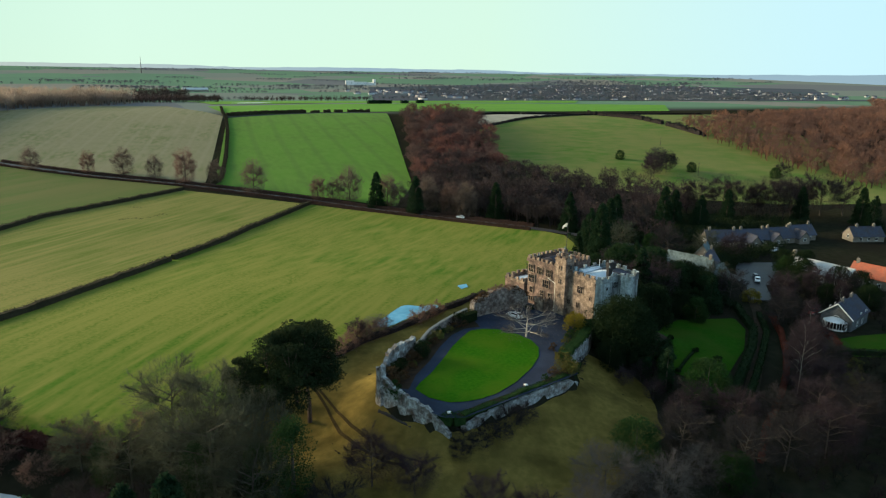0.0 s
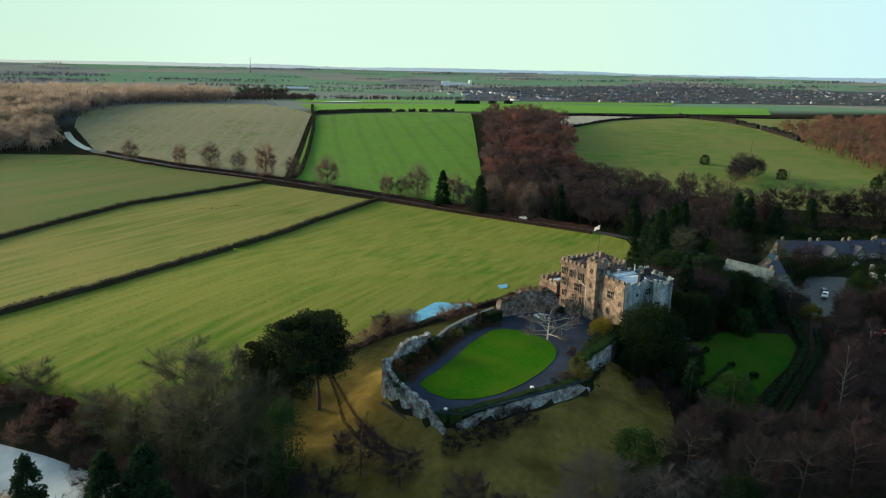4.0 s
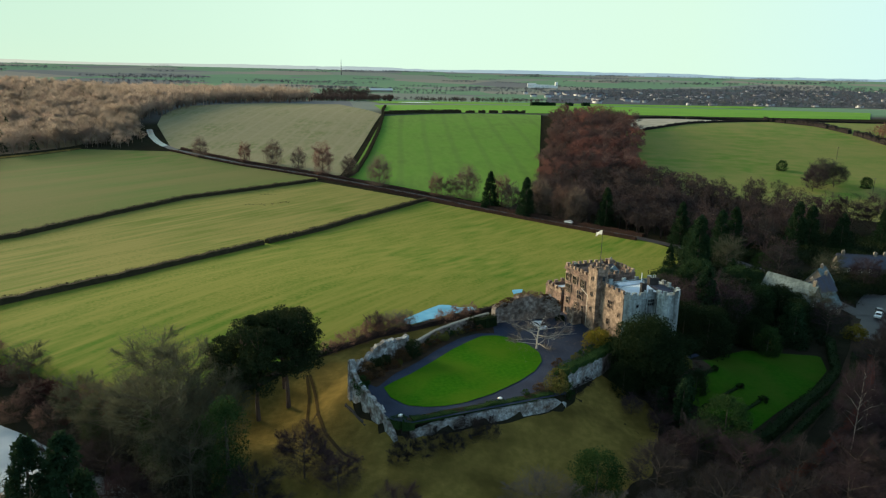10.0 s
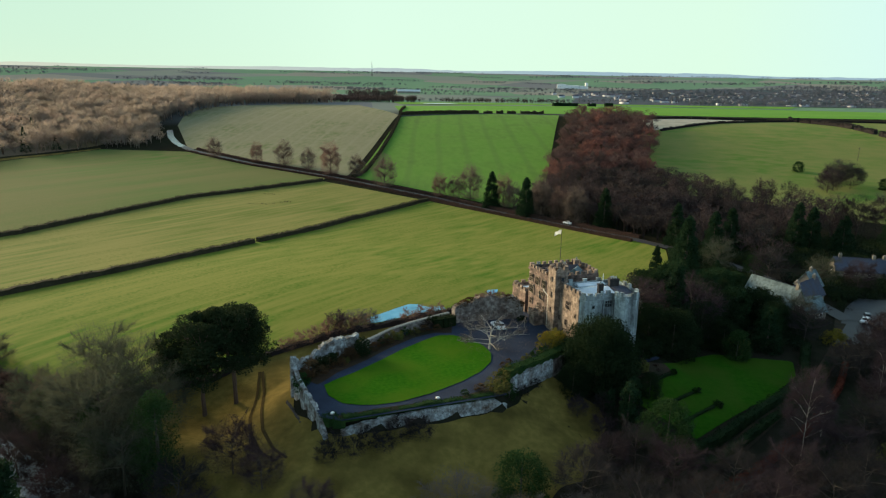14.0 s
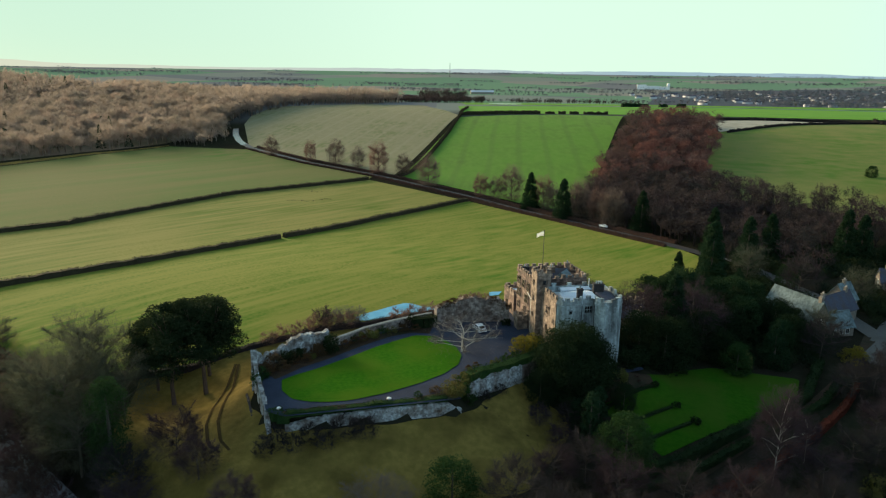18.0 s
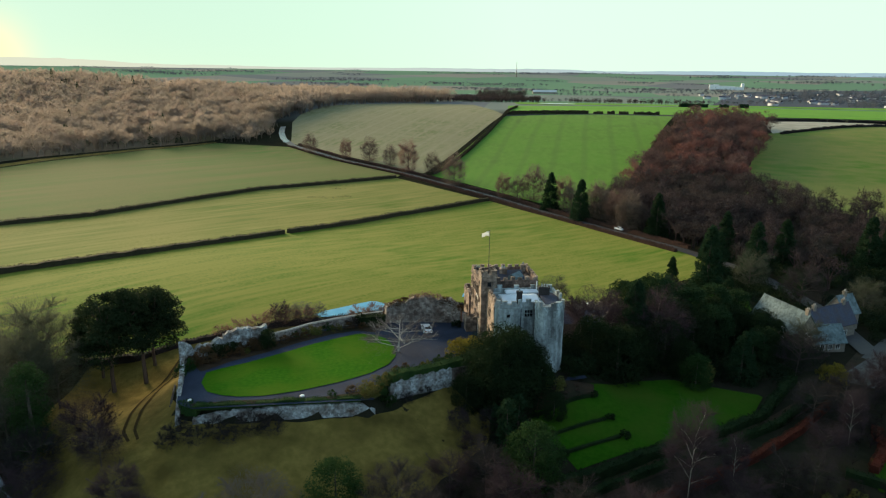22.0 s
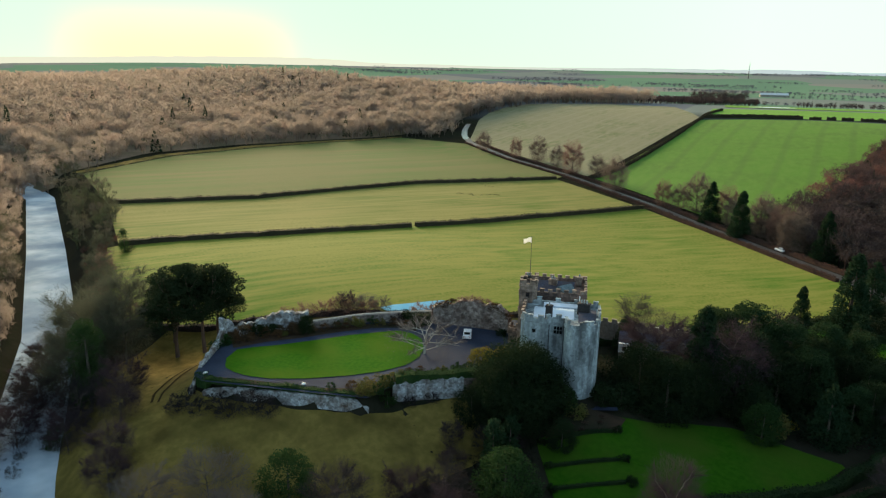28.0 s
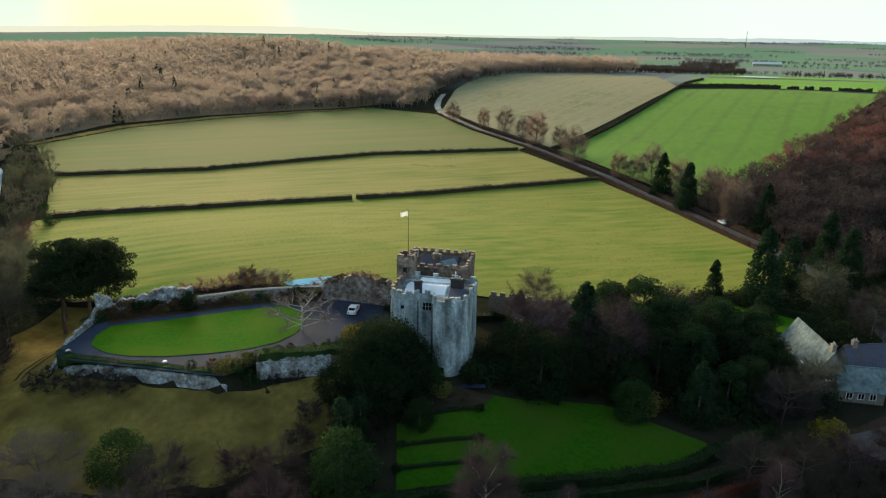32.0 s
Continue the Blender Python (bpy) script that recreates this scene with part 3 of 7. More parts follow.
drape("field_8", [(252, 515), (330, 560), (400, 578)], [(270, 600), (330, 612), (400, 592)], 20, 10, M_PALE, 0.6, "pale bare stubble strip on the ridge")
drape("field_9", [(30, 900), (200, 930), (420, 930), (640, 890)], [(20, 1260), (250, 1300), (560, 1240), (860, 1180)], 30, 16, M_BRIGHT, 0.5, "bright green far pasture")
drape("field_margin", EDGE_C, [(-343, 208), (-362, 301), (-348, 390), (-313, 480), (-262, 526)], 40, 3, M_SLOPE, 0.6, "rough straw-coloured field margin")
# bluish cast of the hazy distance is mixed into this land's colour
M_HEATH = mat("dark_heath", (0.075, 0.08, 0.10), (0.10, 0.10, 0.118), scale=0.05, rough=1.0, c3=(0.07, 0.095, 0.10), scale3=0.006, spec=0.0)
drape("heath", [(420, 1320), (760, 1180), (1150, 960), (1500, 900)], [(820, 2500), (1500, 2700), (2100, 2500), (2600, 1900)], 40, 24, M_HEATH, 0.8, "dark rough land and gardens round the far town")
ribbon("road", ROAD, 6.0, M_ROAD, 0.45, "narrow country road with wet tarmac", "road", step=3)
ribbon("road_bend", [(-224, 614), (-214, 578), (-202, 546), (-190, 522)], 5.6, M_WET, 0.56, "wet road bend shining under the sky", "road", step=3)
for poly in ([(-30.5, 58), (-27.5, 56.5), (-22.5, 59), (-17, 62.4), (-11.5, 64.6), (-6.6, 66.4), (-7, 69), (-11.5, 68.6), (-14.6, 71.4), (-17, 71.8), (-21.5, 68), (-25, 64.6), (-28.4, 61.6)],
             [(9.0, 82.6), (12.2, 84), (13.4, 87.4), (9.4, 86.8)]):
    flat("pond", poly, max(land(x, y) for x, y in poly) + 0.32, M_ICE, "thinly iced flood pool coloured sky blue, lying in the pasture grass", "pond", kind="structure")
flat("far_pool", [(58, 908), (75, 922), (105, 924), (118, 914), (90, 904)], land(85, 908) + 1.6, M_POOL, "long pale flood pool in a far field", "pond")


# ---- trees ----
rng = np.random.default_rng(5)


def unit(v):
    return v / np.linalg.norm(v, axis=-1, keepdims=True)


def slivers(p, d, length, width):
    """Thin triangles from points p along directions d."""
    side = unit(np.cross(d, rng.normal(size=d.shape)))
    w = (np.asarray(width) * np.ones(len(p)))[:, None] * side
    v = np.stack([p - w / 2, p + w / 2, p + d * (np.asarray(length) * np.ones(len(p)))[:, None]], 1)
    return v.reshape(-1, 3)


def tri_mesh(name, v, material):
    return mesh_of(name, v, np.arange(len(v)).reshape(-1, 3), material)


def limb_points(height, spread, limbs, subs, start=0.3, lift=0.55, girth=0.015):
    """Trunk and limbs of a bare tree as polylines with radii, and twig roots with directions."""
    lines, roots, dirs = [], [], []
    r0 = height * girth
    top = np.array([rng.normal() * 0.4, rng.normal() * 0.4, height * 0.72])
    lines.append(([np.zeros(3), top * [0.4, 0.6, 0.5], top], [r0, r0 * 0.75, r0 * 0.25]))
    for i in range(limbs):
        f = start + (0.68 - start) * i / max(1, limbs - 1)
        base = top * (f / 0.72) * [1, 1, 1]
        a = i * 2.4 + rng.normal() * 0.3
        reach = spread * (0.75 + 0.4 * rng.random()) * (1.0 - 0.35 * (f - start))
        up = height * (0.16 + 0.2 * rng.random()) * lift
        tip = base + [math.cos(a) * reach, math.sin(a) * reach, up]
        mid = (base + tip) / 2 + [0, 0, up * 0.15]
        lines.append(([base, mid, tip], [r0 * 0.5, r0 * 0.3, r0 * 0.1]))
        for s in range(subs):
            g = 0.35 + 0.6 * rng.random()
            b = base + (tip - base) * g + [0, 0, up * 0.12]
            dd = unit(np.array([math.cos(a) + rng.normal() * 0.8, math.sin(a) + rng.normal() * 0.8, 0.5 + rng.random() * 0.8]))
            ln = spread * (0.22 + 0.24 * rng.random())
            e = b + dd * ln
            lines.append(([b, (b + e) / 2 + rng.normal(size=3) * 0.1 * ln, e], [r0 * 0.2, r0 * 0.13, r0 * 0.05]))
            for q in np.linspace(0.25, 1, 9):
                roots.append(b + (e - b) * q)
                dirs.append(dd)
    return lines, np.array(roots), np.array(dirs)


def bare_tree(name, height, spread, twig_mat, bark=None, limbs=11, subs=7, dense=6, twig=1.1, width=0.06, start=0.3, label="", cat="tree", fuzz=5000, girth=0.015):
    """A leafless tree: trunk with limbs, and a crown of fine twigs."""
    t = thing(name, label, cat)
    lines, roots, dirs = limb_points(height, spread, limbs, subs, start, girth=girth)
    bm = bmesh.new()
    for pts, rad in lines:
        tube(bm, pts, rad, 5 if rad[0] > 0.1 else 3)
    tr = part("trunk", bm, bark or M_BARK, t)
    p = np.repeat(roots, dense, 0)
    d = unit(np.repeat(dirs, dense, 0) + rng.normal(size=(len(p), 3)) * 0.75 + [0, 0, 0.2])
    v = slivers(p, d, twig * height / 12 * (0.6 + 0.8 * rng.random(len(p))), width)
    k = int(fuzz)
    u = unit(rng.normal(size=(k, 3))) * (0.4 + 0.6 * rng.random((k, 1)) ** 0.5)
    lump = 1 + 0.16 * np.sin(u[:, :1] * 5 + height) * np.sin(u[:, 1:2] * 5.7) + 0.1 * np.sin(u[:, 2:] * 9)
    mid = np.array([0, 0, height * (0.36 + start * 0.62)])
    c = mid + u * lump * [spread * 1.1, spread * 1.1, height * (0.62 - start * 0.6)]
    c[:, 2] = np.maximum(c[:, 2], height * 0.06)
    d = unit(u + rng.normal(size=(k, 3)) * 0.5 + [0, 0, 0.25])
    v = np.concatenate([v, slivers(c, d, height / 12 * (0.5 + 0.6 * rng.random(k)), width * 0.7)])
    o = new("crown", tri_mesh("crown", v, twig_mat))
    o.parent = t
    return t


def leaf_cloud(centres, radii, n, size, flat_z=0.7):
    """Leaf triangles scattered in clumps about centres."""
    k = rng.integers(0, len(centres), n)
    u = unit(rng.normal(size=(n, 3))) * (0.45 + 0.6 * rng.random((n, 1)) ** 0.5)
    u[:, 2] *= flat_z
    p = centres[k] + u * radii[k][:, None]
    d = unit(u + rng.normal(size=(n, 3)) * 0.8)
    s = size * (0.6 + 0.8 * rng.random(n))
    return slivers(p, d, s, s * 0.75)


def evergreen(name, height, radius, leaf, shape="round", n=5000, size=0.5, trunk=0.0, bark=None, label="", cat="tree", clumps=90, lean=0.0):
    """An evergreen: shape round, cone, column or umbrella; a crown of leaf clumps with gaps."""
    t = thing(name, label, cat)
    c, r = [], []
    for i in range(clumps):
        a, q = rng.random() * 2 * math.pi, rng.random()
        if shape == "cone":
            z = q ** 1.4
            rad = radius * (1 - z) ** 0.6 * (0.75 + 0.35 * rng.random())
            cr = radius * (0.16 + 0.26 * (1 - z))
        elif shape == "column":
            z = q
            rad = radius * (0.75 if z < 0.8 else 0.75 * (1 - z) / 0.2 + 0.08) * (0.7 + 0.3 * rng.random())
            cr = radius * 0.42
        elif shape == "umbrella":
            z = 0.24 + 0.76 * q
            rad = radius * math.sqrt(max(0, 1 - ((z - 0.45) / 0.6) ** 2)) * math.sqrt(rng.random()) * 1.02
            cr = radius * (0.16 + 0.1 * rng.random())
        else:
            z = q
            rad = radius * math.sqrt(max(0.04, 1 - (2 * z - 0.85) ** 2 / 1.4)) * (0.65 + 0.4 * rng.random())
            cr = radius * (0.22 + 0.14 * rng.random())
        zz = trunk + (height - trunk) * z
        c.append((math.cos(a) * rad + lean * zz, math.sin(a) * rad, zz - cr * 0.4))
        r.append(cr)
    c, r = np.array(c), np.array(r)
    bm = bmesh.new()
    if shape == "umbrella":  # the trunk forks, and each fork carries rising limbs
        fork = np.array([lean * height * 0.4, 0.2, height * 0.36])
        tube(bm, [(0, 0, -0.4), (-lean * height * 0.2, 0.15, height * 0.2), fork], [height * 0.024, height * 0.019, height * 0.015], 7)
        tips = [fork + [math.cos(a) * radius * 0.42, math.sin(a) * radius * 0.42, height * 0.4] for a in (0.4, 2.4, 4.6)]
        for e in tips:
            tube(bm, [fork, fork * 0.55 + e * 0.45 + [0, 0, -0.7], e], [height * 0.013, height * 0.009, height * 0.004], 5)
        for i in range(0, clumps, 4):
            e = min(tips, key=lambda q: np.hypot(*(q - c[i])[:2]))
            b = fork + (e - fork) * min(0.95, max(0.15, (c[i, 2] - fork[2]) / (e[2] - fork[2]) - 0.25))
            tube(bm, [b, (b + c[i]) / 2 + [0, 0, -0.3], c[i]], [height * 0.008, height * 0.005, height * 0.002], 4)
    else:
        tube(bm, [(0, 0, -0.4), (lean * height * 0.3, 0, height * 0.4), (lean * height * 0.8, 0, height * 0.85)], [height * 0.026, height * 0.019, height * 0.006], 7)
    part("trunk", bm, bark or M_BARK, t)
    v = leaf_cloud(c, r, n, size, 0.55 if shape == "umbrella" else 0.8)
    v[:, 2] = np.maximum(v[:, 2], 0.05)
    o = new("crown", tri_mesh("crown", v, leaf))
    o.parent = t
    return t


def plant(proto, x, y, s=1.0, turn=0.0, sz=None, z=None, label="", group=""):
    """A copy of a tree or shrub standing on the ground."""
    m = Matrix.Translation((x, y, (land(x, y) if z is None else z) - 0.05)) @ Euler((0, 0, turn)).to_matrix().to_4x4() @ Matrix.Diagonal((s, s, sz or s, 1))
    o = copy_thing(proto, m)
    return tagged(o, label, "", group)


def retire(*protos):
    """Removes patterns that only served to be copied."""
    for t in protos:
        for o in (*t.children_recursive, t):
            bpy.data.objects.remove(o)


def soup(protos, places, name, material, label, category="woodland"):
    """Many small trees joined into one object: protos are triangle arrays, places rows of x, y, z, scale, turn, height factor."""
    out, tones = [], []
    for i, (x, y, z, s, a, h) in enumerate(places):
        tones.append(np.full(len(protos[i % len(protos)]), (0.618 * i + 0.37 * math.sin(x * 12.9 + y * 7.3)) % 1.0, np.float32))
        v = protos[i % len(protos)]
        c, q = math.cos(a) * s, math.sin(a) * s
        out.append(np.stack([v[:, 0] * c - v[:, 1] * q + x, v[:, 0] * q + v[:, 1] * c + y, v[:, 2] * s * h + z], 1))
    me = tri_mesh(name, np.concatenate(out), material)
    me.attributes.new("tone", "FLOAT", "POINT").data.foreach_set("value", np.concatenate(tones))
    return tagged(new(name, me), label, category, kind="stuff")


def far_bare(height=12.0, radius=4.6, n=210, width=0.17, length=2.0):
    """A distant leafless tree as triangles: stem, limbs and a rounded head of twigs."""
    mid = np.array([0, 0, height * 0.6])
    c = unit(rng.normal(size=(16, 3)) + [0, 0, 0.35]) * (0.5 + 0.32 * rng.random((16, 1)))  # boughs, each with its own puff of twigs
    u = c[rng.integers(0, 16, n)] + unit(rng.normal(size=(n, 3))) * (0.3 * rng.random((n, 1)) ** 0.4)
    p = mid + u * [radius, radius, height * 0.36]
    d = unit(0.7 * u + rng.normal(size=(n, 3)) * 0.8 + [0, 0, 0.15])
    v = slivers(p - d * length * 0.3, d, length * (0.6 + 0.7 * rng.random(n)), width)
    k = 12
    a = rng.random(k) * 6.28
    d = unit(np.stack([np.cos(a) * radius, np.sin(a) * radius, height * (0.3 + 0.3 * rng.random(k))], 1))
    w = slivers(np.tile([0, 0, height * 0.28], (k, 1)), d, radius * 1.25, 0.3)
    q = unit(np.stack([np.cos(a[:5]) * 0.1, np.sin(a[:5]) * 0.1, np.ones(5)], 1))
    return np.concatenate([v, w, slivers(np.zeros((5, 3)), q, height * 0.7, 0.5)])


def far_cone(height=13.0, radius=3.0, n=150, size=1.3):
    a, z = rng.random(n) * 6.28, rng.random(n) ** 1.5
    rad = radius * (1 - z) * (0.6 + 0.4 * rng.random(n))
    p = np.stack([np.cos(a) * rad, np.sin(a) * rad, height * (0.05 + 0.93 * z)], 1)
    d = unit(np.stack([np.cos(a), np.sin(a), -0.2 + 0 * a], 1) + rng.normal(size=(n, 3)) * 0.4)
    return slivers(p, d, size * (0.6 + 0.6 * (1 - z)), size * 0.7)


def scatter(poly, spacing, h0, h1, jitter=0.45, keep=1.0, size=1.0):
    """Rows for soup() filling a plan polygon."""
    p = np.array(poly, float)
    rows = []
    y = p[:, 1].min()
    while y < p[:, 1].max():
        x = p[:, 0].min()
        while x < p[:, 0].max():
            u, w = x + rng.normal() * jitter * spacing, y + rng.normal() * jitter * spacing
            if rng.random() < keep and inside(u, w, poly):
                s = (h0 + (h1 - h0) * rng.random()) / 12
                rows.append((u, w, land(u, w) - 0.3, s * size, rng.random() * 6.28, 1 / size))
            x += spacing
        y += spacing
    return rows


FB = [far_bare(), far_bare(11, 5.4), far_bare(13, 4.2), far_bare(12, 5.0), far_bare(10, 4.6)]
FBS = [far_bare(n=70, width=0.5, length=3.4), far_bare(11, 4.8, n=70, width=0.5, length=3.4), far_bare(13, 3.8, n=70, width=0.5, length=3.4)]
FBL = [far_bare(12, 5.4, 520, 0.2, 1.15), far_bare(11, 5.8, 520, 0.2, 1.15), far_bare(13, 4.8, 500, 0.2, 1.2), far_bare(12, 6.2, 560, 0.2, 1.1)]
FC = [far_cone(), far_cone(15, 2.6), far_cone(12, 3.2)]

# woods, joined by stand
STRIP = [(78, 268), (97, 330), (118, 393), (152, 475), (183, 562), (198, 592), (222, 600), (252, 516), (217, 440), (184, 372), (172, 312), (186, 296), (180, 250), (165, 235), (120, 200), (100, 205)]
strip_rows = scatter(STRIP, 10.0, 12, 22)
soup(FBL, [r for r in strip_rows if r[1] > 325], "wood_strip", W_STRIP, "narrow leafless wood with red-brown tops running uphill")
soup(FBL, [r for r in strip_rows if r[1] <= 325], "wood_strip_foot", W_DARK, "leafless trees in a shade-dark tone at the foot of the wood")
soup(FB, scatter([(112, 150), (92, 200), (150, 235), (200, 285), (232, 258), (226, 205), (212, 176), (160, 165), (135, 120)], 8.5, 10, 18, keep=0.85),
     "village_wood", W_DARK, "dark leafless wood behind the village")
# litter lightened so gaps between the trunks look as soft as haze
M_WOODFLOOR = mat("wood_floor_litter", (0.15, 0.115, 0.085), (0.19, 0.145, 0.105), scale=0.2, rough=1.0, c3=(0.11, 0.10, 0.06), scale3=0.02, spec=0.0)
drape("wood_floor", [(-322, 180), (-345, 205), (-374, 301), (-358, 395), (-320, 488), (-268, 538), (-246, 640), (-250, 780), (-330, 960)], [(-700, 40), (-1250, 100), (-1300, 500), (-1250, 1050), (-700, 1010), (-480, 985)], 60, 40,
      M_WOODFLOOR, 0.4, "brown leaf litter under the valley wood", "wood floor")
LEFT = [(-322, 178), (-342, 205), (-372, 301), (-356, 395), (-318, 488), (-266, 536), (-232, 560), (-232, 606), (-242, 640), (-246, 700), (-240, 780), (-262, 900), (-330, 960), (-700, 1000),
        (-700, 60), (-460, 40), (-330, 118)]
soup(FBL, [(x, y, z, s * (1 + 0.3 * sm(380, 620, y)), a, h) for x, y, z, s, a, h in scatter(LEFT, 10.5, 10, 21) if x > -480], "valley_wood", W_VALLEY, "leafless brown wood on the far valley side")
soup(FBS, [r for r in scatter(LEFT, 10.5, 10, 21) if r[0] <= -480] + scatter([(-700, 60), (-700, 1000), (-1250, 1050), (-1250, 100)], 14, 10, 21), "hill_wood", W_VALLEY, "leafless wood climbing to the skyline")
soup(FB, scatter([(-700, 60), (-460, 38), (-330, 142), (-215, 76), (-130, 13), (-70, -42), (-120, -120), (-420, -160)], 7.5, 9, 14), "river_wood", W_BANK, "leafless trees crowding the far river bank")
soup(FC, scatter(LEFT, 42, 13, 20, keep=0.5) + scatter([(-700, 60), (-460, 38), (-330, 116), (-215, 64), (-420, -60)], 22, 10, 16, keep=0.6), "scattered_conifers", L_CONIFER, "dark conifers among the leafless valley wood")
soup(FB, scatter([(-250, 640), (-230, 690), (-206, 770), (-165, 835), (-100, 880), (-60, 970), (-120, 1010), (-330, 1020), (-330, 900)], 9.5, 17, 27) + scatter([(-270, 530), (-242, 558), (-240, 606), (-229, 600), (-223, 572), (-213, 540), (-226, 518)], 7.5, 10, 16), "field_wood", W_VALLEY, "leafless wood behind the stubble field")
soup(FB, scatter([(64, 264), (80, 238), (96, 204), (109, 168), (120, 170), (130, 200), (112, 230), (96, 268), (84, 288)], 7.0, 12, 20), "roadside_wood", W_DARK, "dark leafless trees crowding the road bend")
bank, brambles = [], []
for (ax, ay), (bx, by) in zip(RIVER[3:7], RIVER[4:8]):
    ln = math.hypot(bx - ax, by - ay)
    for k in range(int(ln / 0.9)):
        f, near = rng.random(), rng.random()
        x, y = ax + (bx - ax) * f, ay + (by - ay) * f
        off = 11 + (8 if x > -165 else 20) * near
        if k % 3 == 2:
            off = -10 - 26 * near
        x, y = x + (by - ay) / ln * off, y - (bx - ax) / ln * off
        if off < 0 and x < -100:
            bank.append((x, y, land(x, y) - 0.3, 0.35 + (0.5 if x < -135 else 0.2) * rng.random(), rng.random() * 6, 1.0))
        elif x < -178 and k % 2:
            bank.append((x, y, land(x, y) - 0.3, 0.5 + 0.5 * rng.random(), rng.random() * 6, 1.0))
        elif -178 < x < -75:
            brambles.append((x, y, land(x, y) - 0.6, 0.2 + 0.16 * rng.random(), rng.random() * 6, 0.9))
far_bank = []
for (ax, ay), (bx, by) in zip(RIVER[3:7], RIVER[4:8]):
    ln = math.hypot(bx - ax, by - ay)
    for k in range(int(ln / 0.4)):
        f, off = rng.random(), -9.5 - 20 * rng.random()
        x, y = ax + (bx - ax) * f + (by - ay) / ln * off, ay + (by - ay) * f - (bx - ax) / ln * off
        far_bank.append((x, y, land(x, y) - 0.3, (0.3 if x < -130 else 0.2) + 0.3 * rng.random(), rng.random() * 6, 1.0))
soup(FB, far_bank, "far_bank_trees", W_VALLEY, "leafless brown trees leaning over the far river bank")
soup(FB, bank, "bank_trees", W_BANK, "greenish leafless trees along the near river bank")
soup(FB, brambles, "bank_scrub", W_BRAMBLE, "red-brown bramble scrub on the river bank", "scrub")


# ---- the castle gatehouse ----
castle = thing("castle", "medieval stone gatehouse with battlements, mullioned windows and lead roofs", "castle", at=Matrix.Translation((22, 38, 0)))
CO = Matrix.Translation((-22, -38, 0))


def cpart(name, bm, material, parent=None, label=""):
    """A part of the castle, built in place."""
    bm.transform(CO)
    return part(name, bm, material, parent or castle, label)


def edge_frame(p, q, f=0.5, z=0.0):
    """A pose on the outside of a wall from p to q: x along it, y outwards, z up."""
    p, q = Vector((*p, 0)), Vector((*q, 0))
    d = (q - p).normalized()
    n = Vector((d.y, -d.x, 0))
    o = p + (q - p) * f
    return Matrix(((d.x, n.x, 0, o.x), (d.y, n.y, 0, o.y), (0, 0, 1, z), (0, 0, 0, 1)))


_bm = bmesh.new()
box(_bm, -0.5, -0.5, 0, 0.5, 0.02, 0.85)
box(_bm, -0.56, -0.56, 0.85, 0.56, 0.08, 1.0)
MERLON = part("merlon", _bm, M_STONE, castle)
MERLON_G = clone(MERLON, Matrix())
MERLON_G.data = MERLON.data.copy()
MERLON_G.data.materials[0] = M_STONE_G


def battlement(edges, z, material, merlon, gap=2.1, thick=0.5, parent=None, h=0.75, lost=0.0):
    """A parapet along the wall tops with merlons set on it."""
    for p, q in edges:
        ln = math.hypot(q[0] - p[0], q[1] - p[1])
        bm = bmesh.new()
        box(bm, -ln / 2, -thick, -0.05, ln / 2, 0.015, h, edge_frame(p, q, 0.5, z))
        box(bm, -ln / 2 - 0.05, -0.05, -0.18, ln / 2 + 0.05, 0.14, 0.05, edge_frame(p, q, 0.5, z))
        cpart("parapet", bm, material, parent)
        k = max(1, round(ln / gap))
        for i in range(k):
            if rng.random() < lost:
                continue
            m = CO @ edge_frame(p, q, (i + 0.5) / k, z + h)
            clone(merlon, m @ Matrix.Diagonal((min(1.05, ln / k * 0.52), thick / 0.5, 0.62 + 0.3 * rng.random(), 1)), castle)


def window(p, q, f, z, w, h, lights=2, rows=2, stone=None):
    """A mullioned window: stone surround, dark panes, mullions and transom."""
    m = edge_frame(p, q, f, z) @ Matrix.Translation((0, 0.16, 0))
    bm = bmesh.new()
    for a in ((-w / 2 - 0.18, -0.2, -0.18, w / 2 + 0.18, 0.1, 0), (-w / 2 - 0.18, -0.2, h, w / 2 + 0.18, 0.16, h + 0.2), (-w / 2 - 0.18, -0.2, 0, -w / 2, 0.1, h), (w / 2, -0.2, 0, w / 2 + 0.18, 0.1, h)):
        box(bm, *a, m)
    fr = cpart("window", bm, stone or M_STONE)
    bm = bmesh.new()
    box(bm, -w / 2, -0.19, 0, w / 2, 0.03, h, m)
    cpart("pane", bm, M_GLASS, fr)
    for i in range(1, lights):
        bm = bmesh.new()
        x = -w / 2 + w * i / lights
        box(bm, x - 0.045, 0.03, 0, x + 0.045, 0.09, h, m)
        cpart("mullion", bm, stone or M_STONE, fr)
    for i in range(1, rows):
        bm = bmesh.new()
        box(bm, -w / 2, 0.03, h * i / rows - 0.045, w / 2, 0.08, h * i / rows + 0.045, m)
        cpart("transom", bm, stone or M_STONE, fr)
    return fr


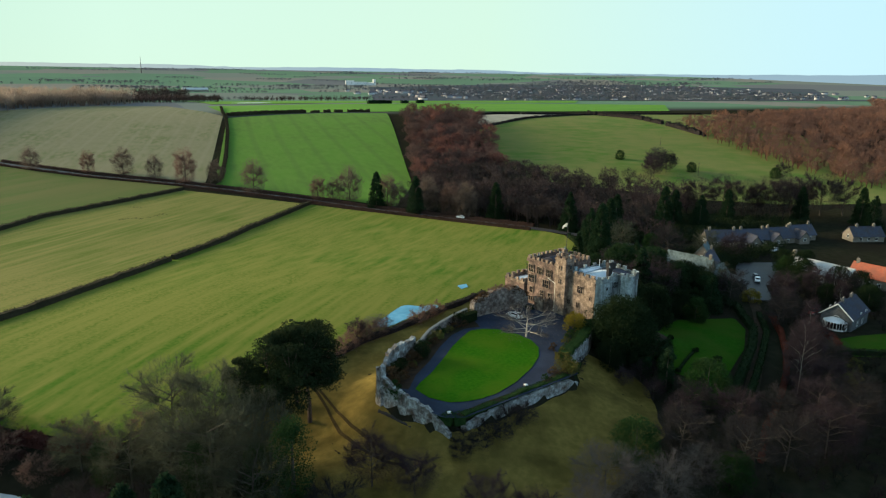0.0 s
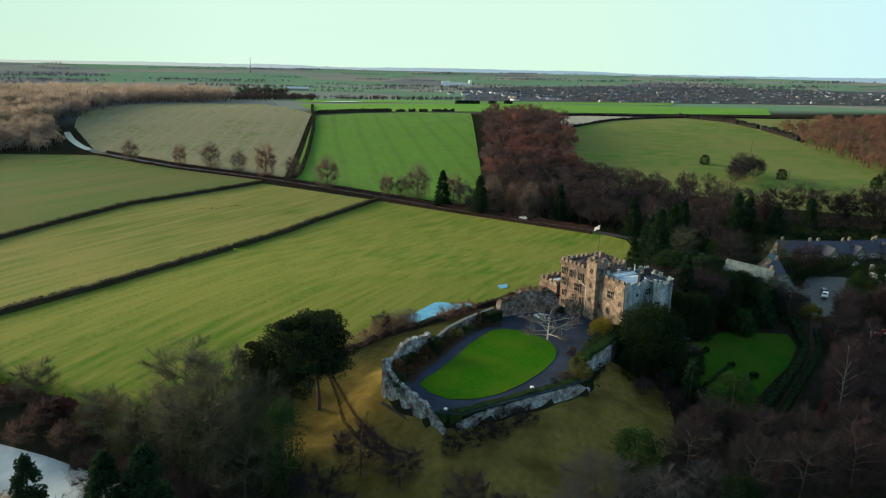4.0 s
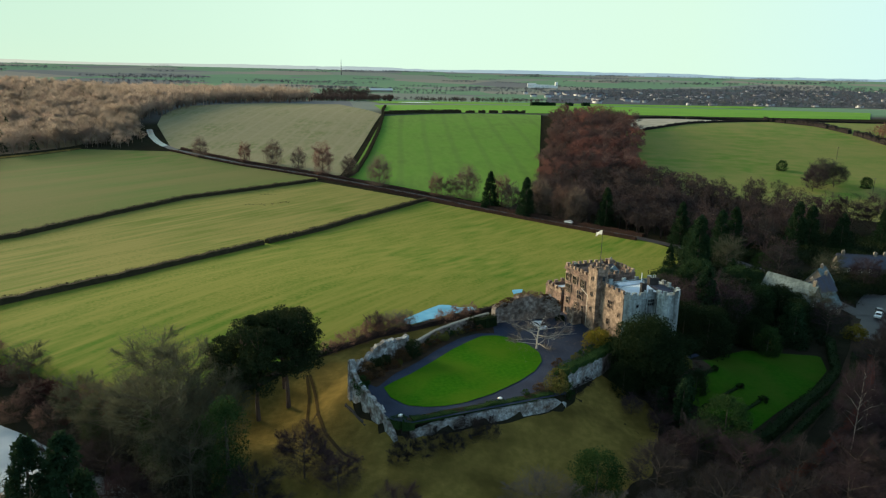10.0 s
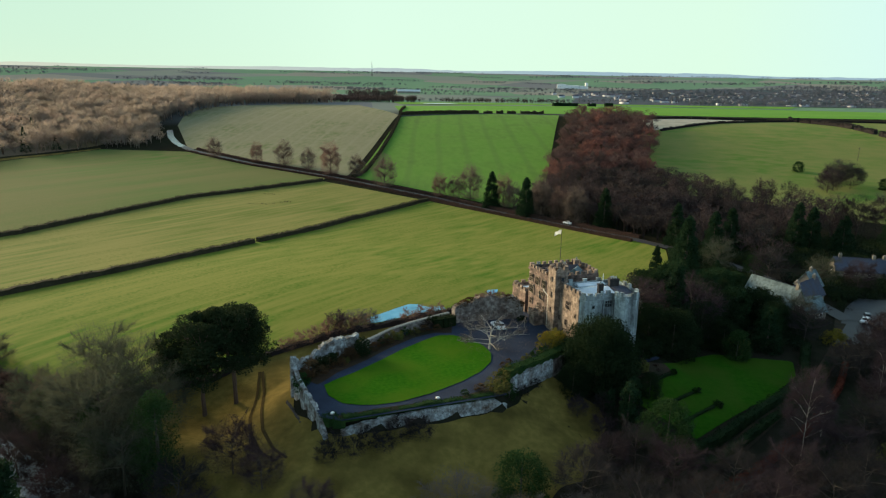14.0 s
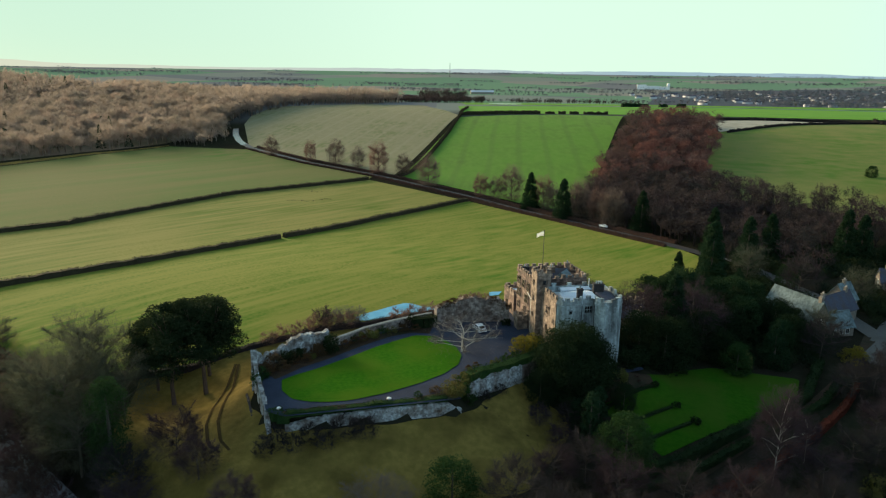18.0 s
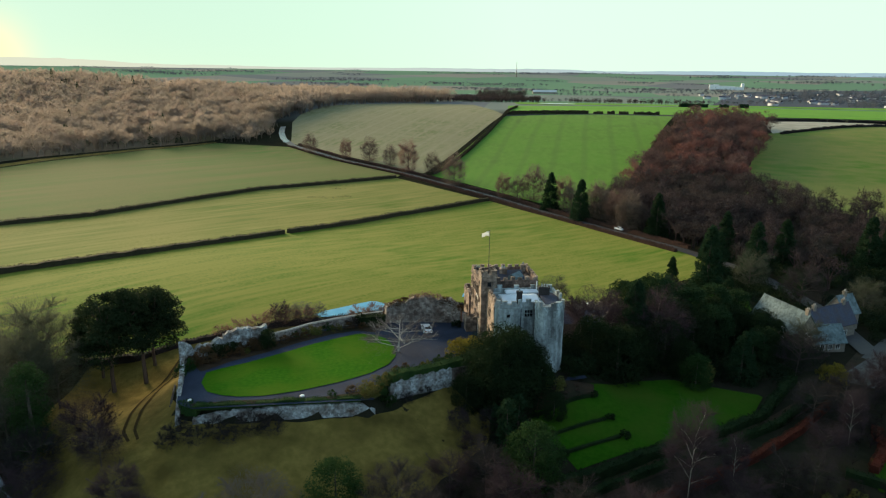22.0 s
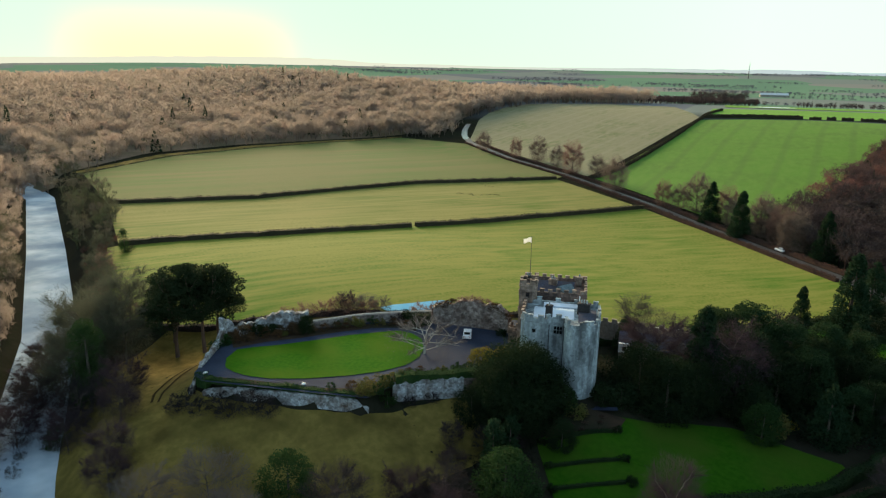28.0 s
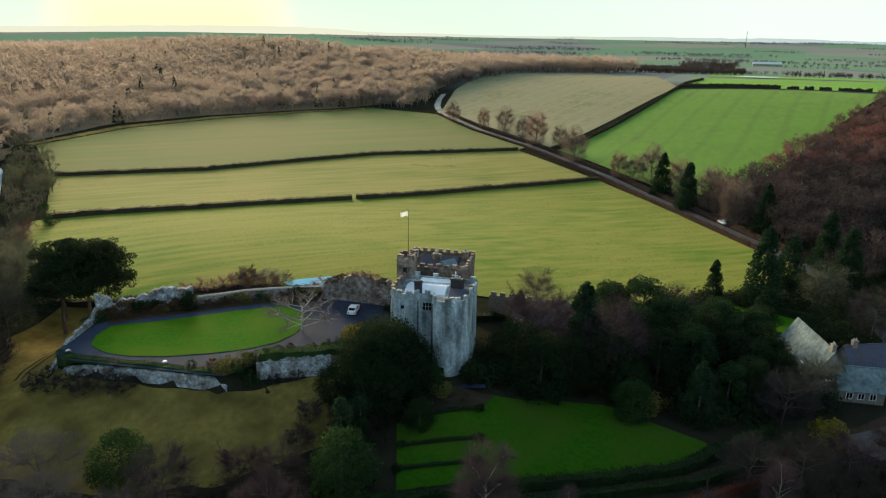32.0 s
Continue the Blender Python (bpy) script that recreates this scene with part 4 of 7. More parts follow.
def block(name, poly, z0, z1, material, label):
    """A masonry block with a slight batter, in courses whose faces are a little uneven."""
    bm = bmesh.new()
    c = np.mean(poly, axis=0)
    ring = resample([*poly, poly[0]], 1.4)[:-1]
    zs = np.linspace(z0, z1, max(3, int((z1 - z0) / 1.6)))
    rows = []
    for z in zs:
        k = 1 + 0.012 * (z1 - z) / (z1 - z0)
        rows.append([bm.verts.new((*(c + (v - c) * k + 0.05 * np.array([noise.noise((v[0], v[1], z)), noise.noise((v[1], z, v[0]))])), z)) for v in ring])
    n = len(ring)
    for a, b in zip(rows, rows[1:]):
        for i in range(n):
            bm.faces.new((a[i], a[(i + 1) % n], b[(i + 1) % n], b[i]))
    bm.faces.new(rows[-1])
    return cpart(name, bm, material, label=label)


def corners(poly):
    return [(poly[i], poly[(i + 1) % len(poly)]) for i in range(len(poly))]


# front block with its two towers (plan runs anticlockwise)
FRONT = [(19.9, 25.9), (21.2, 24.7), (25.2, 25.4), (26.2, 26.8), (28.6, 27.2), (29.2, 25.4), (30.2, 24.2), (33.4, 24.8), (35.2, 27.2), (35.0, 31.0), (33.4, 39.0), (17.9, 35.8)]
TALL = [(16.2, 38.2), (29.9, 41.4), (27.4, 53.0), (13.5, 49.8)]
TURRET = [(16.6, 34.9), (20.2, 35.7), (19.3, 39.7), (15.7, 38.9)]
ANNEXE = [(13.0, 50.0), (21, 51.9), (19.5, 60), (11.2, 58)]
block("front_block", FRONT, -4.2, 11.8, M_STONE_G, "weathered ashlar front in a shade-grey tone with two shallow towers")
block("tall_block", TALL, -1.0, 12.7, M_STONE_D, "warm brown ashlar house block of three storeys")
block("stair_turret", TURRET, -0.5, 15.7, M_STONE, "square stair turret rising over the roofs")
block("annexe", ANNEXE, -1.0, 5.4, M_STONE_D, "low battlemented side wing")
# facing on the front block's west wall, its sunlit warmth put into the colour
wp, wq = FRONT[11], FRONT[0]
bm = bmesh.new()
ln = math.hypot(wq[0] - wp[0], wq[1] - wp[1])
box(bm, -ln / 2 + 0.05, -0.2, -0.6, ln / 2 + 0.1, 0.1, 11.78, edge_frame(wp, wq, 0.5))
cpart("west_wall", bm, M_STONE, label="sandstone west wall in a sunlit warm brown tone")
battlement([e for e in corners(FRONT) if e != (wp, wq)], 11.8, M_STONE_G, MERLON_G, gap=2.1, lost=0.22)
battlement([(wp, wq)], 11.8, M_STONE, MERLON, gap=1.9)
battlement(corners(TALL), 12.7, M_STONE_D, MERLON, gap=1.8)
battlement(corners(TURRET), 15.7, M_STONE, MERLON, gap=2.3, h=0.35)
battlement(corners(ANNEXE), 5.4, M_STONE, MERLON, gap=1.9, h=0.55)
# windows of the tall block's west face
tp, tq = TALL[3], TALL[0]
for f, z, w, h, li, ro in ((0.17, 9.7, 1.8, 2.0, 3, 2), (0.45, 9.7, 1.8, 2.0, 3, 2), (0.74, 9.7, 1.8, 2.0, 3, 2), (0.2, 6.6, 2.2, 2.2, 4, 2), (0.66, 6.3, 2.2, 2.2, 3, 2), (0.2, 3.6, 1.2, 1.6, 2, 2),
                           (0.55, 3.4, 1.1, 1.6, 2, 2), (0.8, 3.3, 1.0, 1.6, 2, 2), (0.2, 1.0, 1.3, 1.3, 2, 1)):
    window(tp, tq, f, z, w, h, li, ro)
window(wp, wq, 0.5, 7.6, 1.9, 1.9, 3, 2)
window(wp, wq, 0.45, 3.2, 0.9, 1.5, 2, 1)
window(wp, wq, 0.86, 6.4, 0.4, 0.8, 1, 1)
window(wp, wq, 0.12, 3.4, 0.9, 1.3, 2, 1)
window(FRONT[3], FRONT[4], 0.5, 9.3, 1.7, 1.6, 3, 2, M_STONE_G)
window(FRONT[1], FRONT[2], 0.45, 9.6, 0.7, 0.7, 1, 1, M_STONE_G)
window(FRONT[1], FRONT[2], 0.75, -2.2, 0.8, 0.8, 1, 1, M_STONE_G)
window(FRONT[6], FRONT[7], 0.45, -2.3, 1.25, 1.3, 1, 1, M_STONE_G)
window(ANNEXE[3], ANNEXE[0], 0.3, 1.2, 0.7, 1.5, 1, 1)
window(ANNEXE[3], ANNEXE[0], 0.75, 1.2, 0.7, 1.5, 1, 1)
for z in (5, 9, 13):
    window(TURRET[3], TURRET[0], 0.5, z, 0.35, 0.9, 1, 1)
window(TURRET[0], TURRET[1], 0.5, 13.0, 0.8, 1.3, 1, 1)
# porch with its own parapet at the foot of the west face
PORCH = [(13.0, 39.6), (15.5, 40.2), (14.6, 43.8), (12.1, 43.2)]
block("porch", PORCH, -0.5, 2.5, M_STONE, "small battlemented porch")
battlement(corners(PORCH), 2.5, M_STONE, MERLON, gap=1.2, thick=0.35, h=0.3)
# pale downpipe that runs across and down
m = edge_frame(tp, tq, 0.0)
L = math.hypot(tq[0] - tp[0], tq[1] - tp[1])
bm = bmesh.new()
tube(bm, [m @ Vector((L * 0.72, 0.2, 9.4)), m @ Vector((L * 0.97, 0.2, 8.4)), m @ Vector((L * 0.97, 0.2, 0.2))], [0.11] * 3, 6)
cpart("downpipe", bm, M_PIPE, label="pale downpipe")
for k, (p, q, f) in enumerate(((FRONT[2], FRONT[3], 0.5), (FRONT[4], FRONT[5], 0.4))):
    m = edge_frame(p, q, f)
    bm = bmesh.new()
    tube(bm, [m @ Vector((0, 0.12, 11.2)), m @ Vector((0, 0.12, -3.5))], [0.09] * 2, 6)
    cpart("downpipe", bm, M_DARK, label="dark downpipe")


# roofs
def sheet_roof(x0, y0, x1, y1, z, turn, material, name, label, rise=0.7, ribs=0):
    """A low gabled roof with rolled seams."""
    m = Matrix.Translation(((x0 + x1) / 2, (y0 + y1) / 2, z)) @ Euler((0, 0, radians(turn))).to_matrix().to_4x4()
    w, d = (x1 - x0) / 2, (y1 - y0) / 2
    bm = bmesh.new()
    vs = [bm.verts.new(m @ Vector(c)) for c in ((-w, -d, 0), (w, -d, 0), (w, 0, rise), (-w, 0, rise), (w, d, 0), (-w, d, 0), (-w, -d, -0.3), (w, -d, -0.3), (w, d, -0.3), (-w, d, -0.3))]
    for f in ((0, 1, 2, 3), (3, 2, 4, 5), (6, 7, 1, 0), (7, 8, 4, 2, 1), (8, 9, 5, 4), (9, 6, 0, 3, 5), (9, 8, 7, 6)):
        bm.faces.new([vs[i] for i in f])
    r = cpart(name, bm, material, label=label)
    for i in range(ribs):
        x = -w + (i + 0.5) * 2 * w / ribs
        bm = bmesh.new()
        tube(bm, [m @ Vector((x, -d, 0.03)), m @ Vector((x, 0, rise + 0.03)), m @ Vector((x, d, 0.03))], [0.05] * 3, 4)
        cpart("seam", bm, material, r)
    return r


sheet_roof(21.2, 28.4, 29.4, 34.6, 11.9, 13, M_LEAD, "lead_roof", "pale lead sheet roof with rolled seams", 0.75, 12)
sheet_roof(30.2, 28.6, 33.8, 36.5, 11.9, 13, M_SLATE, "slate_roof", "dark slate roof strip", 0.6)
sheet_roof(22.0, 35.0, 29.6, 37.4, 12.2, 13, M_LEAD, "gutter_roof", "narrow pale lead roof", 0.3)
sheet_roof(17.9, 41.6, 26.0, 50.2, 12.7, 13, M_SLATE, "slate_roof", "dark slate roof behind battlements", 1.6)
sheet_roof(22.6, 41.6, 26.4, 45.6, 12.7, 58, M_SLATE_G, "gable_roof", "small pale gabled roof", 1.7)
sheet_roof(13.6, 52.4, 19.0, 58, 5.3, 13, M_LEAD, "annexe_roof", "flat lead roof", 0.3)


def chimney(x, y, z, w, d, h, material, pots=2):
    """A chimney stack with a cap course and pots."""
    bm = bmesh.new()
    box(bm, x - w / 2, y - d / 2, z, x + w / 2, y + d / 2, z + h)
    box(bm, x - w / 2 - 0.12, y - d / 2 - 0.12, z + h - 0.35, x + w / 2 + 0.12, y + d / 2 + 0.12, z + h - 0.1)
    s = cpart("chimney", bm, material, label="soot-dark chimney stack")
    for i in range(pots):
        u = x + (i - (pots - 1) / 2) * 0.55
        bm = bmesh.new()
        tube(bm, [(u, y, z + h - 0.02), (u, y, z + h + 0.6)], [0.18, 0.15], 8)
        cpart("pot", bm, M_STONE_G, s)


# soot on the chimneys; on the outer retaining wall it stands for shadow
M_SOOT_SHADE = mat("sooty_stone", (0.022, 0.02, 0.021), (0.04, 0.035, 0.034), scale=2, rough=0.9, bump=0.3)
chimney(25.3, 27.2, 11.8, 1.25, 1.0, 3.2, M_SOOT_SHADE, 1)
chimney(31.0, 33.6, 11.8, 2.4, 1.4, 2.5, M_SOOT_SHADE, 3)
chimney(15.2, 46.4, 12.7, 1.6, 1.2, 1.9, M_SOOT_SHADE, 2)
chimney(21.5, 44.6, 12.7, 1.8, 1.0, 2.4, M_STONE, 2)
chimney(26.4, 49.4, 12.7, 1.2, 1.0, 2.2, M_STONE, 1)
bm = bmesh.new()
tube(bm, [(29.4, 36.6, 12.5), (29.4, 36.6, 14.6)], [0.12, 0.1], 6)
cpart("flue", bm, M_WHITE, label="white metal flue")
MERLON_G.matrix_basis = CO @ edge_frame(FRONT[7], FRONT[8], 0.02, 12.55)
MERLON.matrix_basis = CO @ edge_frame(TURRET[1], TURRET[2], 0.98, 16.05)

# flag on the turret
flagpole = thing("flagpole", "slim flagpole with a pale flag on the stair turret", "flagpole", at=Matrix.Translation((18.1, 37.3, 15.7)))
bm = bmesh.new()
tube(bm, [(0, 0, -0.1), (0, 0, 10.3)], [0.09, 0.05], 6)
bmesh.ops.create_icosphere(bm, subdivisions=1, radius=0.12, matrix=Matrix.Translation((0, 0, 10.35)))
part("pole", bm, M_DARK, flagpole)
bm = bmesh.new()
rows = []
for i in range(10):
    u = i / 9
    y = 0.25 * math.sin(u * 5.5) * u
    rows.append([bm.verts.new((-0.06 - 1.75 * u, y + 0.05 * j, 10.2 - 0.5 * u ** 1.3 - (1.15 - 0.15 * u) * j / 5 + 0.08 * math.sin(u * 7 + j))) for j in range(6)])
for a, b in zip(rows, rows[1:]):
    for j in range(5):
        bm.faces.new((a[j], a[j + 1], b[j + 1], b[j]))
bmesh.ops.solidify(bm, geom=bm.faces[:], thickness=0.02)
part("flag", bm, M_WHITE, flagpole, "pale flag drooping in the wind", smooth=True)

# ---- back ranges behind the gatehouse ----
back = thing("outbuilding", "low stone range with a dark slate roof behind a battlemented wall", "building", at=Matrix.Translation((44, 60, land(44, 60))))


def bpart(name, bm, material, parent=None, label=""):
    bm.transform(Matrix.Translation((-44, -60, -land(44, 60))))
    return part(name, bm, material, parent or back, label)


RANGE_P, RANGE_Q = (27, 65), (59, 67.5)
bm = bmesh.new()
box(bm, -16, -0.6, -11, 16, 0, -0.8, edge_frame(RANGE_P, RANGE_Q, 0.5))
bpart("wall", bm, M_COTTAGE, label="battlemented wall of dark stone")
for i in range(14):
    bm = bmesh.new()
    box(bm, -0.65, -0.6, 0, 0.65, 0.02, 0.9, edge_frame(RANGE_P, RANGE_Q, (i + 0.5) / 14, -0.8))
    bpart("merlon", bm, M_COTTAGE)
m = edge_frame((35.5, 57.5), (51, 59), 0.5)
bm = bmesh.new()
box(bm, -7.8, -6, -11.5, 7.8, 0, -3.2, m)
hw = bpart("wall", bm, M_COTTAGE)
bm = bmesh.new()
vs = [bm.verts.new(m @ Vector(c)) for c in ((-8.1, 0.4, -3.4), (8.1, 0.4, -3.4), (8.1, -3, -0.6), (-8.1, -3, -0.6), (8.1, -6.4, -3.4), (-8.1, -6.4, -3.4))]
for f in ((0, 1, 2, 3), (3, 2, 4, 5), (1, 4, 2), (0, 3, 5), (0, 5, 4, 1)):
    bm.faces.new([vs[i] for i in f])
bpart("roof", bm, M_SLATE, label="dark slate roof")
bm = bmesh.new()
box(bm, -7.9, -0.1, -4.9, -5.2, 0.6, -2.6, m)
dm = bpart("dormer", bm, M_WHITE, label="white rendered dormer")
bm = bmesh.new()
box(bm, -7.0, 0.6, -4.3, -6.1, 0.64, -3.4, m)
bpart("pane", bm, M_GLASS, dm)
bm = bmesh.new()
vs = [bm.verts.new(m @ Vector(c)) for c in ((4.0, 0.2, -3.2), (8.4, 0.2, -3.2), (6.2, 0.2, 0.2), (4.0, 0.6, -3.2), (8.4, 0.6, -3.2), (6.2, 0.6, 0.2))]
for f in ((0, 1, 2), (5, 4, 3), (0, 3, 4, 1), (1, 4, 5, 2), (2, 5, 3, 0)):
    bm.faces.new([vs[i] for i in f])
bpart("gable", bm, M_COPING, label="pale stone gable coping")

# ---- courtyard: drive, lawn, walls ----
INNER = [(x * 0.985 - 0.2, y * 0.985 + 0.2) for x, y in COURT]
flat("drive", INNER, 0.0, M_TARMAC, "dark tarmac drive and forecourt inside the walls", "drive")
LAWN = [(-39.2, 9.2), (-38.2, 4.6), (-35.4, 0.9), (-32, -0.2), (-28.5, -0.4), (-24, 0.5), (-17.5, 3.6), (-10.4, 8.6), (-5.4, 13.3), (-2.3, 18.2), (-1.5, 23), (-2.6, 27.6),
        (-5.6, 32.6), (-9, 34.6), (-12.6, 34.8), (-16.6, 31.6), (-21.5, 27.2), (-26.5, 21.6), (-33, 14.9), (-37, 11.6)]
flat("lawn", LAWN, 0.10, M_LAWN, "smooth bright green oval lawn", "lawn")
flat("border", [(-44, 13), (-40.5, 9.5), (-36.4, 15.4), (-30.6, 21), (-24.8, 27.8), (-18.6, 33.8), (-13.4, 36.6), (-9, 36.2), (-8, 42.5), (-19.5, 37), (-28.6, 28.8), (-39.4, 21.6)], 0.05, M_LITTER, "earth border along the wall", "border")
flat("border", [(-35.2, -5.3), (-36.5, -4.2), (-26, -1.3), (-14.5, 0.6), (-4, 5.5), (2, 11.5), (11, 18.5), (19, 27), (17.8, 29), (9, 20.4), (1, 14.4), (-1.6, 11), (-1.0, 8), (-2.6, 3)], 0.05, M_LITTER, "planted border above the retaining wall", "border")


def rubble_wall(name, pts, tops, bases, thick, material, label, rough=0.2, step=0.4, ragged=0.6):
    """A ruined wall along a plan line, with uneven faces and a ragged top."""
    p = resample([(*a, t, b) for a, t, b in zip(pts, tops, bases)], step)
    bm = bmesh.new()
    K, rings = 8, []
    for i, (x, y, t, b) in enumerate(p):
        d = p[min(i + 1, len(p) - 1), :2] - p[max(i - 1, 0), :2]
        d /= np.hypot(*d)
        nrm = np.array([-d[1], d[0]])
        t = t + ragged * noise.noise((x * 0.55, y * 0.55, 2.0)) + 0.55 * ragged * noise.noise((x * 1.7, y * 1.7, 5.0)) + 0.25 * ragged * round(2 * noise.noise((x * 0.8, y * 0.8, 8.0)))
        ring = []
        for s, zs in ((1, np.linspace(b, t, K)), (-1, np.linspace(t - 0.1, b, K))):
            for z in zs:
                o = s * thick / 2 * (1.15 - 0.25 * (z - b) / max(0.5, t - b)) + rough * (0.5 * noise.noise((x * 0.9, y * 0.9, z * 0.9 + s)) + 0.4 * noise.noise((x * 2.6, y * 2.6, z * 2.6 + s)))
                ring.append(bm.verts.new((x + nrm[0] * o, y + nrm[1] * o, z)))
        rings.append(ring)
    for a, b in zip(rings, rings[1:]):
        for k in range(2 * K - 1):
            bm.faces.new((a[k], a[k + 1], b[k + 1], b[k]))
    bm.faces.new(rings[0])
    bm.faces.new(rings[-1])
    me = part(name, bm, material)
    return tagged(me, label, "wall")


W_LOW = [(-35.4, -5.6), (-28, -3.6), (-20, -1.6), (-12, 0.2), (-5, 1.6), (-2.2, 2.4)]
rubble_wall("front_wall", W_LOW, [-1.9, -1.0, -0.7, -0.6, -0.8, -2.2], [-4.2] * 6, 0.9, M_RUIN, "pale rubble retaining wall below the drive", ragged=0.35)
rubble_wall("east_wall", [(-0.6, 9.0), (3, 11.6), (7, 14.2), (11.2, 17)], [0.2, 0.6, 0.7, 0.6], [-5] * 4, 1.2, M_RUIN, "buttressed grey rubble wall with plants on top")
rubble_wall("east_wall", [(11.2, 17), (16, 21.5), (20.2, 25.6)], [0.5, 0.4, 0.3], [-5.5] * 3, 1.2, M_RUIN_B, "dark overgrown rubble wall")
rubble_wall("west_wall", [(-45.6, 12.6), (-44.2, 9), (-42.3, 4.4), (-40.2, -0.8), (-38.2, -6.2)], [3.4, 1.8, 1.2, 0.4, -2.6], [-6] * 5, 0.9, M_RUIN, "weathered rubble curtain wall with a broken top", ragged=0.5)
rubble_wall("corner_tower", [(-45.4, 11.6), (-45.8, 13.4), (-44.9, 15)], [4.9, 4.6, 3.4], [-4.5] * 3, 1.3, M_RUIN, "broken upright corner of the curtain wall", ragged=0.9)
# the outer retaining wall's shadow is put into its near-black colour
rubble_wall("outer_retaining_wall", [(-47.0, 10.4), (-44.7, 4.6), (-42.4, -1.0), (-39.8, -7.0)], [-3.6, -3.7, -3.9, -4.2], [-7] * 4, 0.5, M_SOOT_SHADE, "low retaining wall in a shadow-dark tone outside the curtain wall", ragged=0.25)
rubble_wall("north_west_wall", [(-44.9, 15), (-43.0, 18.2), (-40.6, 21.6)], [2.6, 2.9, 3.3], [-4.5] * 3, 1.0, M_RUIN, "low rubble wall with ivy", ragged=0.8)
rubble_wall("ruined_wall", [(-40.8, 21.8), (-36.8, 23.9), (-32.2, 26.4)], [3.9, 4.5, 4.4], [-4.5] * 3, 1.2, M_RUIN, "tall fragment of pale ruined wall", ragged=0.7)
rubble_wall("boundary_wall", [(-32.2, 26.8), (-29.0, 29.8), (-24.5, 34.8), (-20, 38.2), (-14, 42), (-8.6, 44.8)], [1.7, 1.8, 1.9, 2.0, 2.1, 2.2], [-5] * 6, 0.6, M_RUIN_B, "brown stone boundary wall", ragged=0.12, rough=0.15)
rubble_wall("wall_coping", [(-31.8, 27.2), (-29.0, 29.8), (-24.5, 34.8), (-20, 38.2), (-14, 42), (-8.6, 44.8)], [2.02, 2.1, 2.2, 2.3, 2.4, 2.5], [1.6, 1.7, 1.8, 1.9, 2.0, 2.1], 0.5, M_COPING, "pale coping along the boundary wall", ragged=0.03, rough=0.05)
rubble_wall("ruined_hall_wall", [(-7.6, 43.6), (-6.2, 44.2), (-1, 45.2), (4, 45.8), (8.5, 46.2), (11.4, 45.6)], [4.0, 4.9, 6.3, 6.7, 5.6, 3.6], [-3] * 6, 1.7, M_RUIN_B, "high ruined wall with a ragged, vegetated top", ragged=1.0)


# ---- hedges ----
def hedge(name, pts, width, height, leaf, label, dense=26, size=0.35, base=None, category="hedge", gaps=0.0, uneven=0.3, kind=""):
    """A hedge along a plan line: a lumpy body wrapped in small leaves or twigs."""
    p = resample(pts, 1.2 if height < 4 else 2.0)
    tris, n = [], len(p)
    for i in range(n - 1):
        a, b = p[i], p[i + 1]
        if gaps and noise.noise((a[0] * 0.13, a[1] * 0.13, 9.0)) > 0.62 - gaps:
            continue
        d = (b - a) / np.hypot(*(b - a))
        nr = np.array([-d[1], d[0]])
        h = height * (1 + uneven * noise.noise((a[0] * 0.3, a[1] * 0.3, 4.0)))
        h2 = height * (1 + uneven * noise.noise((b[0] * 0.3, b[1] * 0.3, 4.0)))
        za, zb = land(*a) if base is None else base, land(*b) if base is None else base
        w = width / 2 * 0.8
        A = [(*(a + nr * w), za - 0.2), (*(a + nr * w * 0.8), za + h * 0.85), (*(a - nr * w * 0.8), za + h * 0.85), (*(a - nr * w), za - 0.2)]
        B = [(*(b + nr * w), zb - 0.2), (*(b + nr * w * 0.8), zb + h2 * 0.85), (*(b - nr * w * 0.8), zb + h2 * 0.85), (*(b - nr * w), zb - 0.2)]
        for k in range(3):
            tris += [A[k], A[k + 1], B[k + 1], A[k], B[k + 1], B[k]]
        tris += [A[0], A[1], A[2], A[0], A[2], A[3], B[2], B[1], B[0], B[3], B[2], B[0]]
        m = dense
        f, s, q = rng.random(m), rng.random(m) * 2 - 1, rng.random(m) ** 0.6
        side = rng.random(m) < 0.5
        s = np.where(side, np.sign(s) * (0.8 + 0.25 * rng.random(m)), s)
        q = np.where(side, q, 0.92 + 0.1 * rng.random(m))
        c = a + (b - a) * f[:, None] + nr * (s * width / 2)[:, None]
        z = za + (zb - za) * f + q * (h + (h2 - h) * f)
        dr = unit(np.stack([nr[0] * s, nr[1] * s, 0.6 + 0 * s], 1) + rng.normal(size=(m, 3)) * 0.6)
        tris += list(map(tuple, slivers(np.column_stack([c, z]) - dr * size * 0.4, dr, size * (0.7 + 0.6 * rng.random(m)), size * 0.6)))
    return tagged(new(name, tri_mesh(name, np.array(tris), leaf)), label, category, kind=kind)


hedge("field_hedge", HEDGE_A, 3.0, 2.5, L_HEDGE, "trimmed brown-green field hedge across the pasture", 22, 0.45, gaps=0.03)
hedge("field_hedge", HEDGE_B, 3.0, 2.6, L_HEDGE, "trimmed brown-green field hedge with bare gaps", 18, 0.5, gaps=0.06)
hedge("field_hedge", EDGE_C, 1.6, 1.0, L_HEDGE, "thin low hedge along the wood edge", 8, 0.5, gaps=0.12)
hedge("field_hedge", [(-36, 366), (-27, 390), (-14, 460), (3, 562), (15, 655), (18, 700), (30, 800)], 2.6, 2.4, L_HEDGE, "overgrown dark hedge between stubble and crop", 22, 0.9)
hedge("field_hedge", [(18, 672), (60, 682), (110, 688)], 4.0, 3.6, L_HEDGE, "tall bushy hedge on the ridge", 26, 1.0)
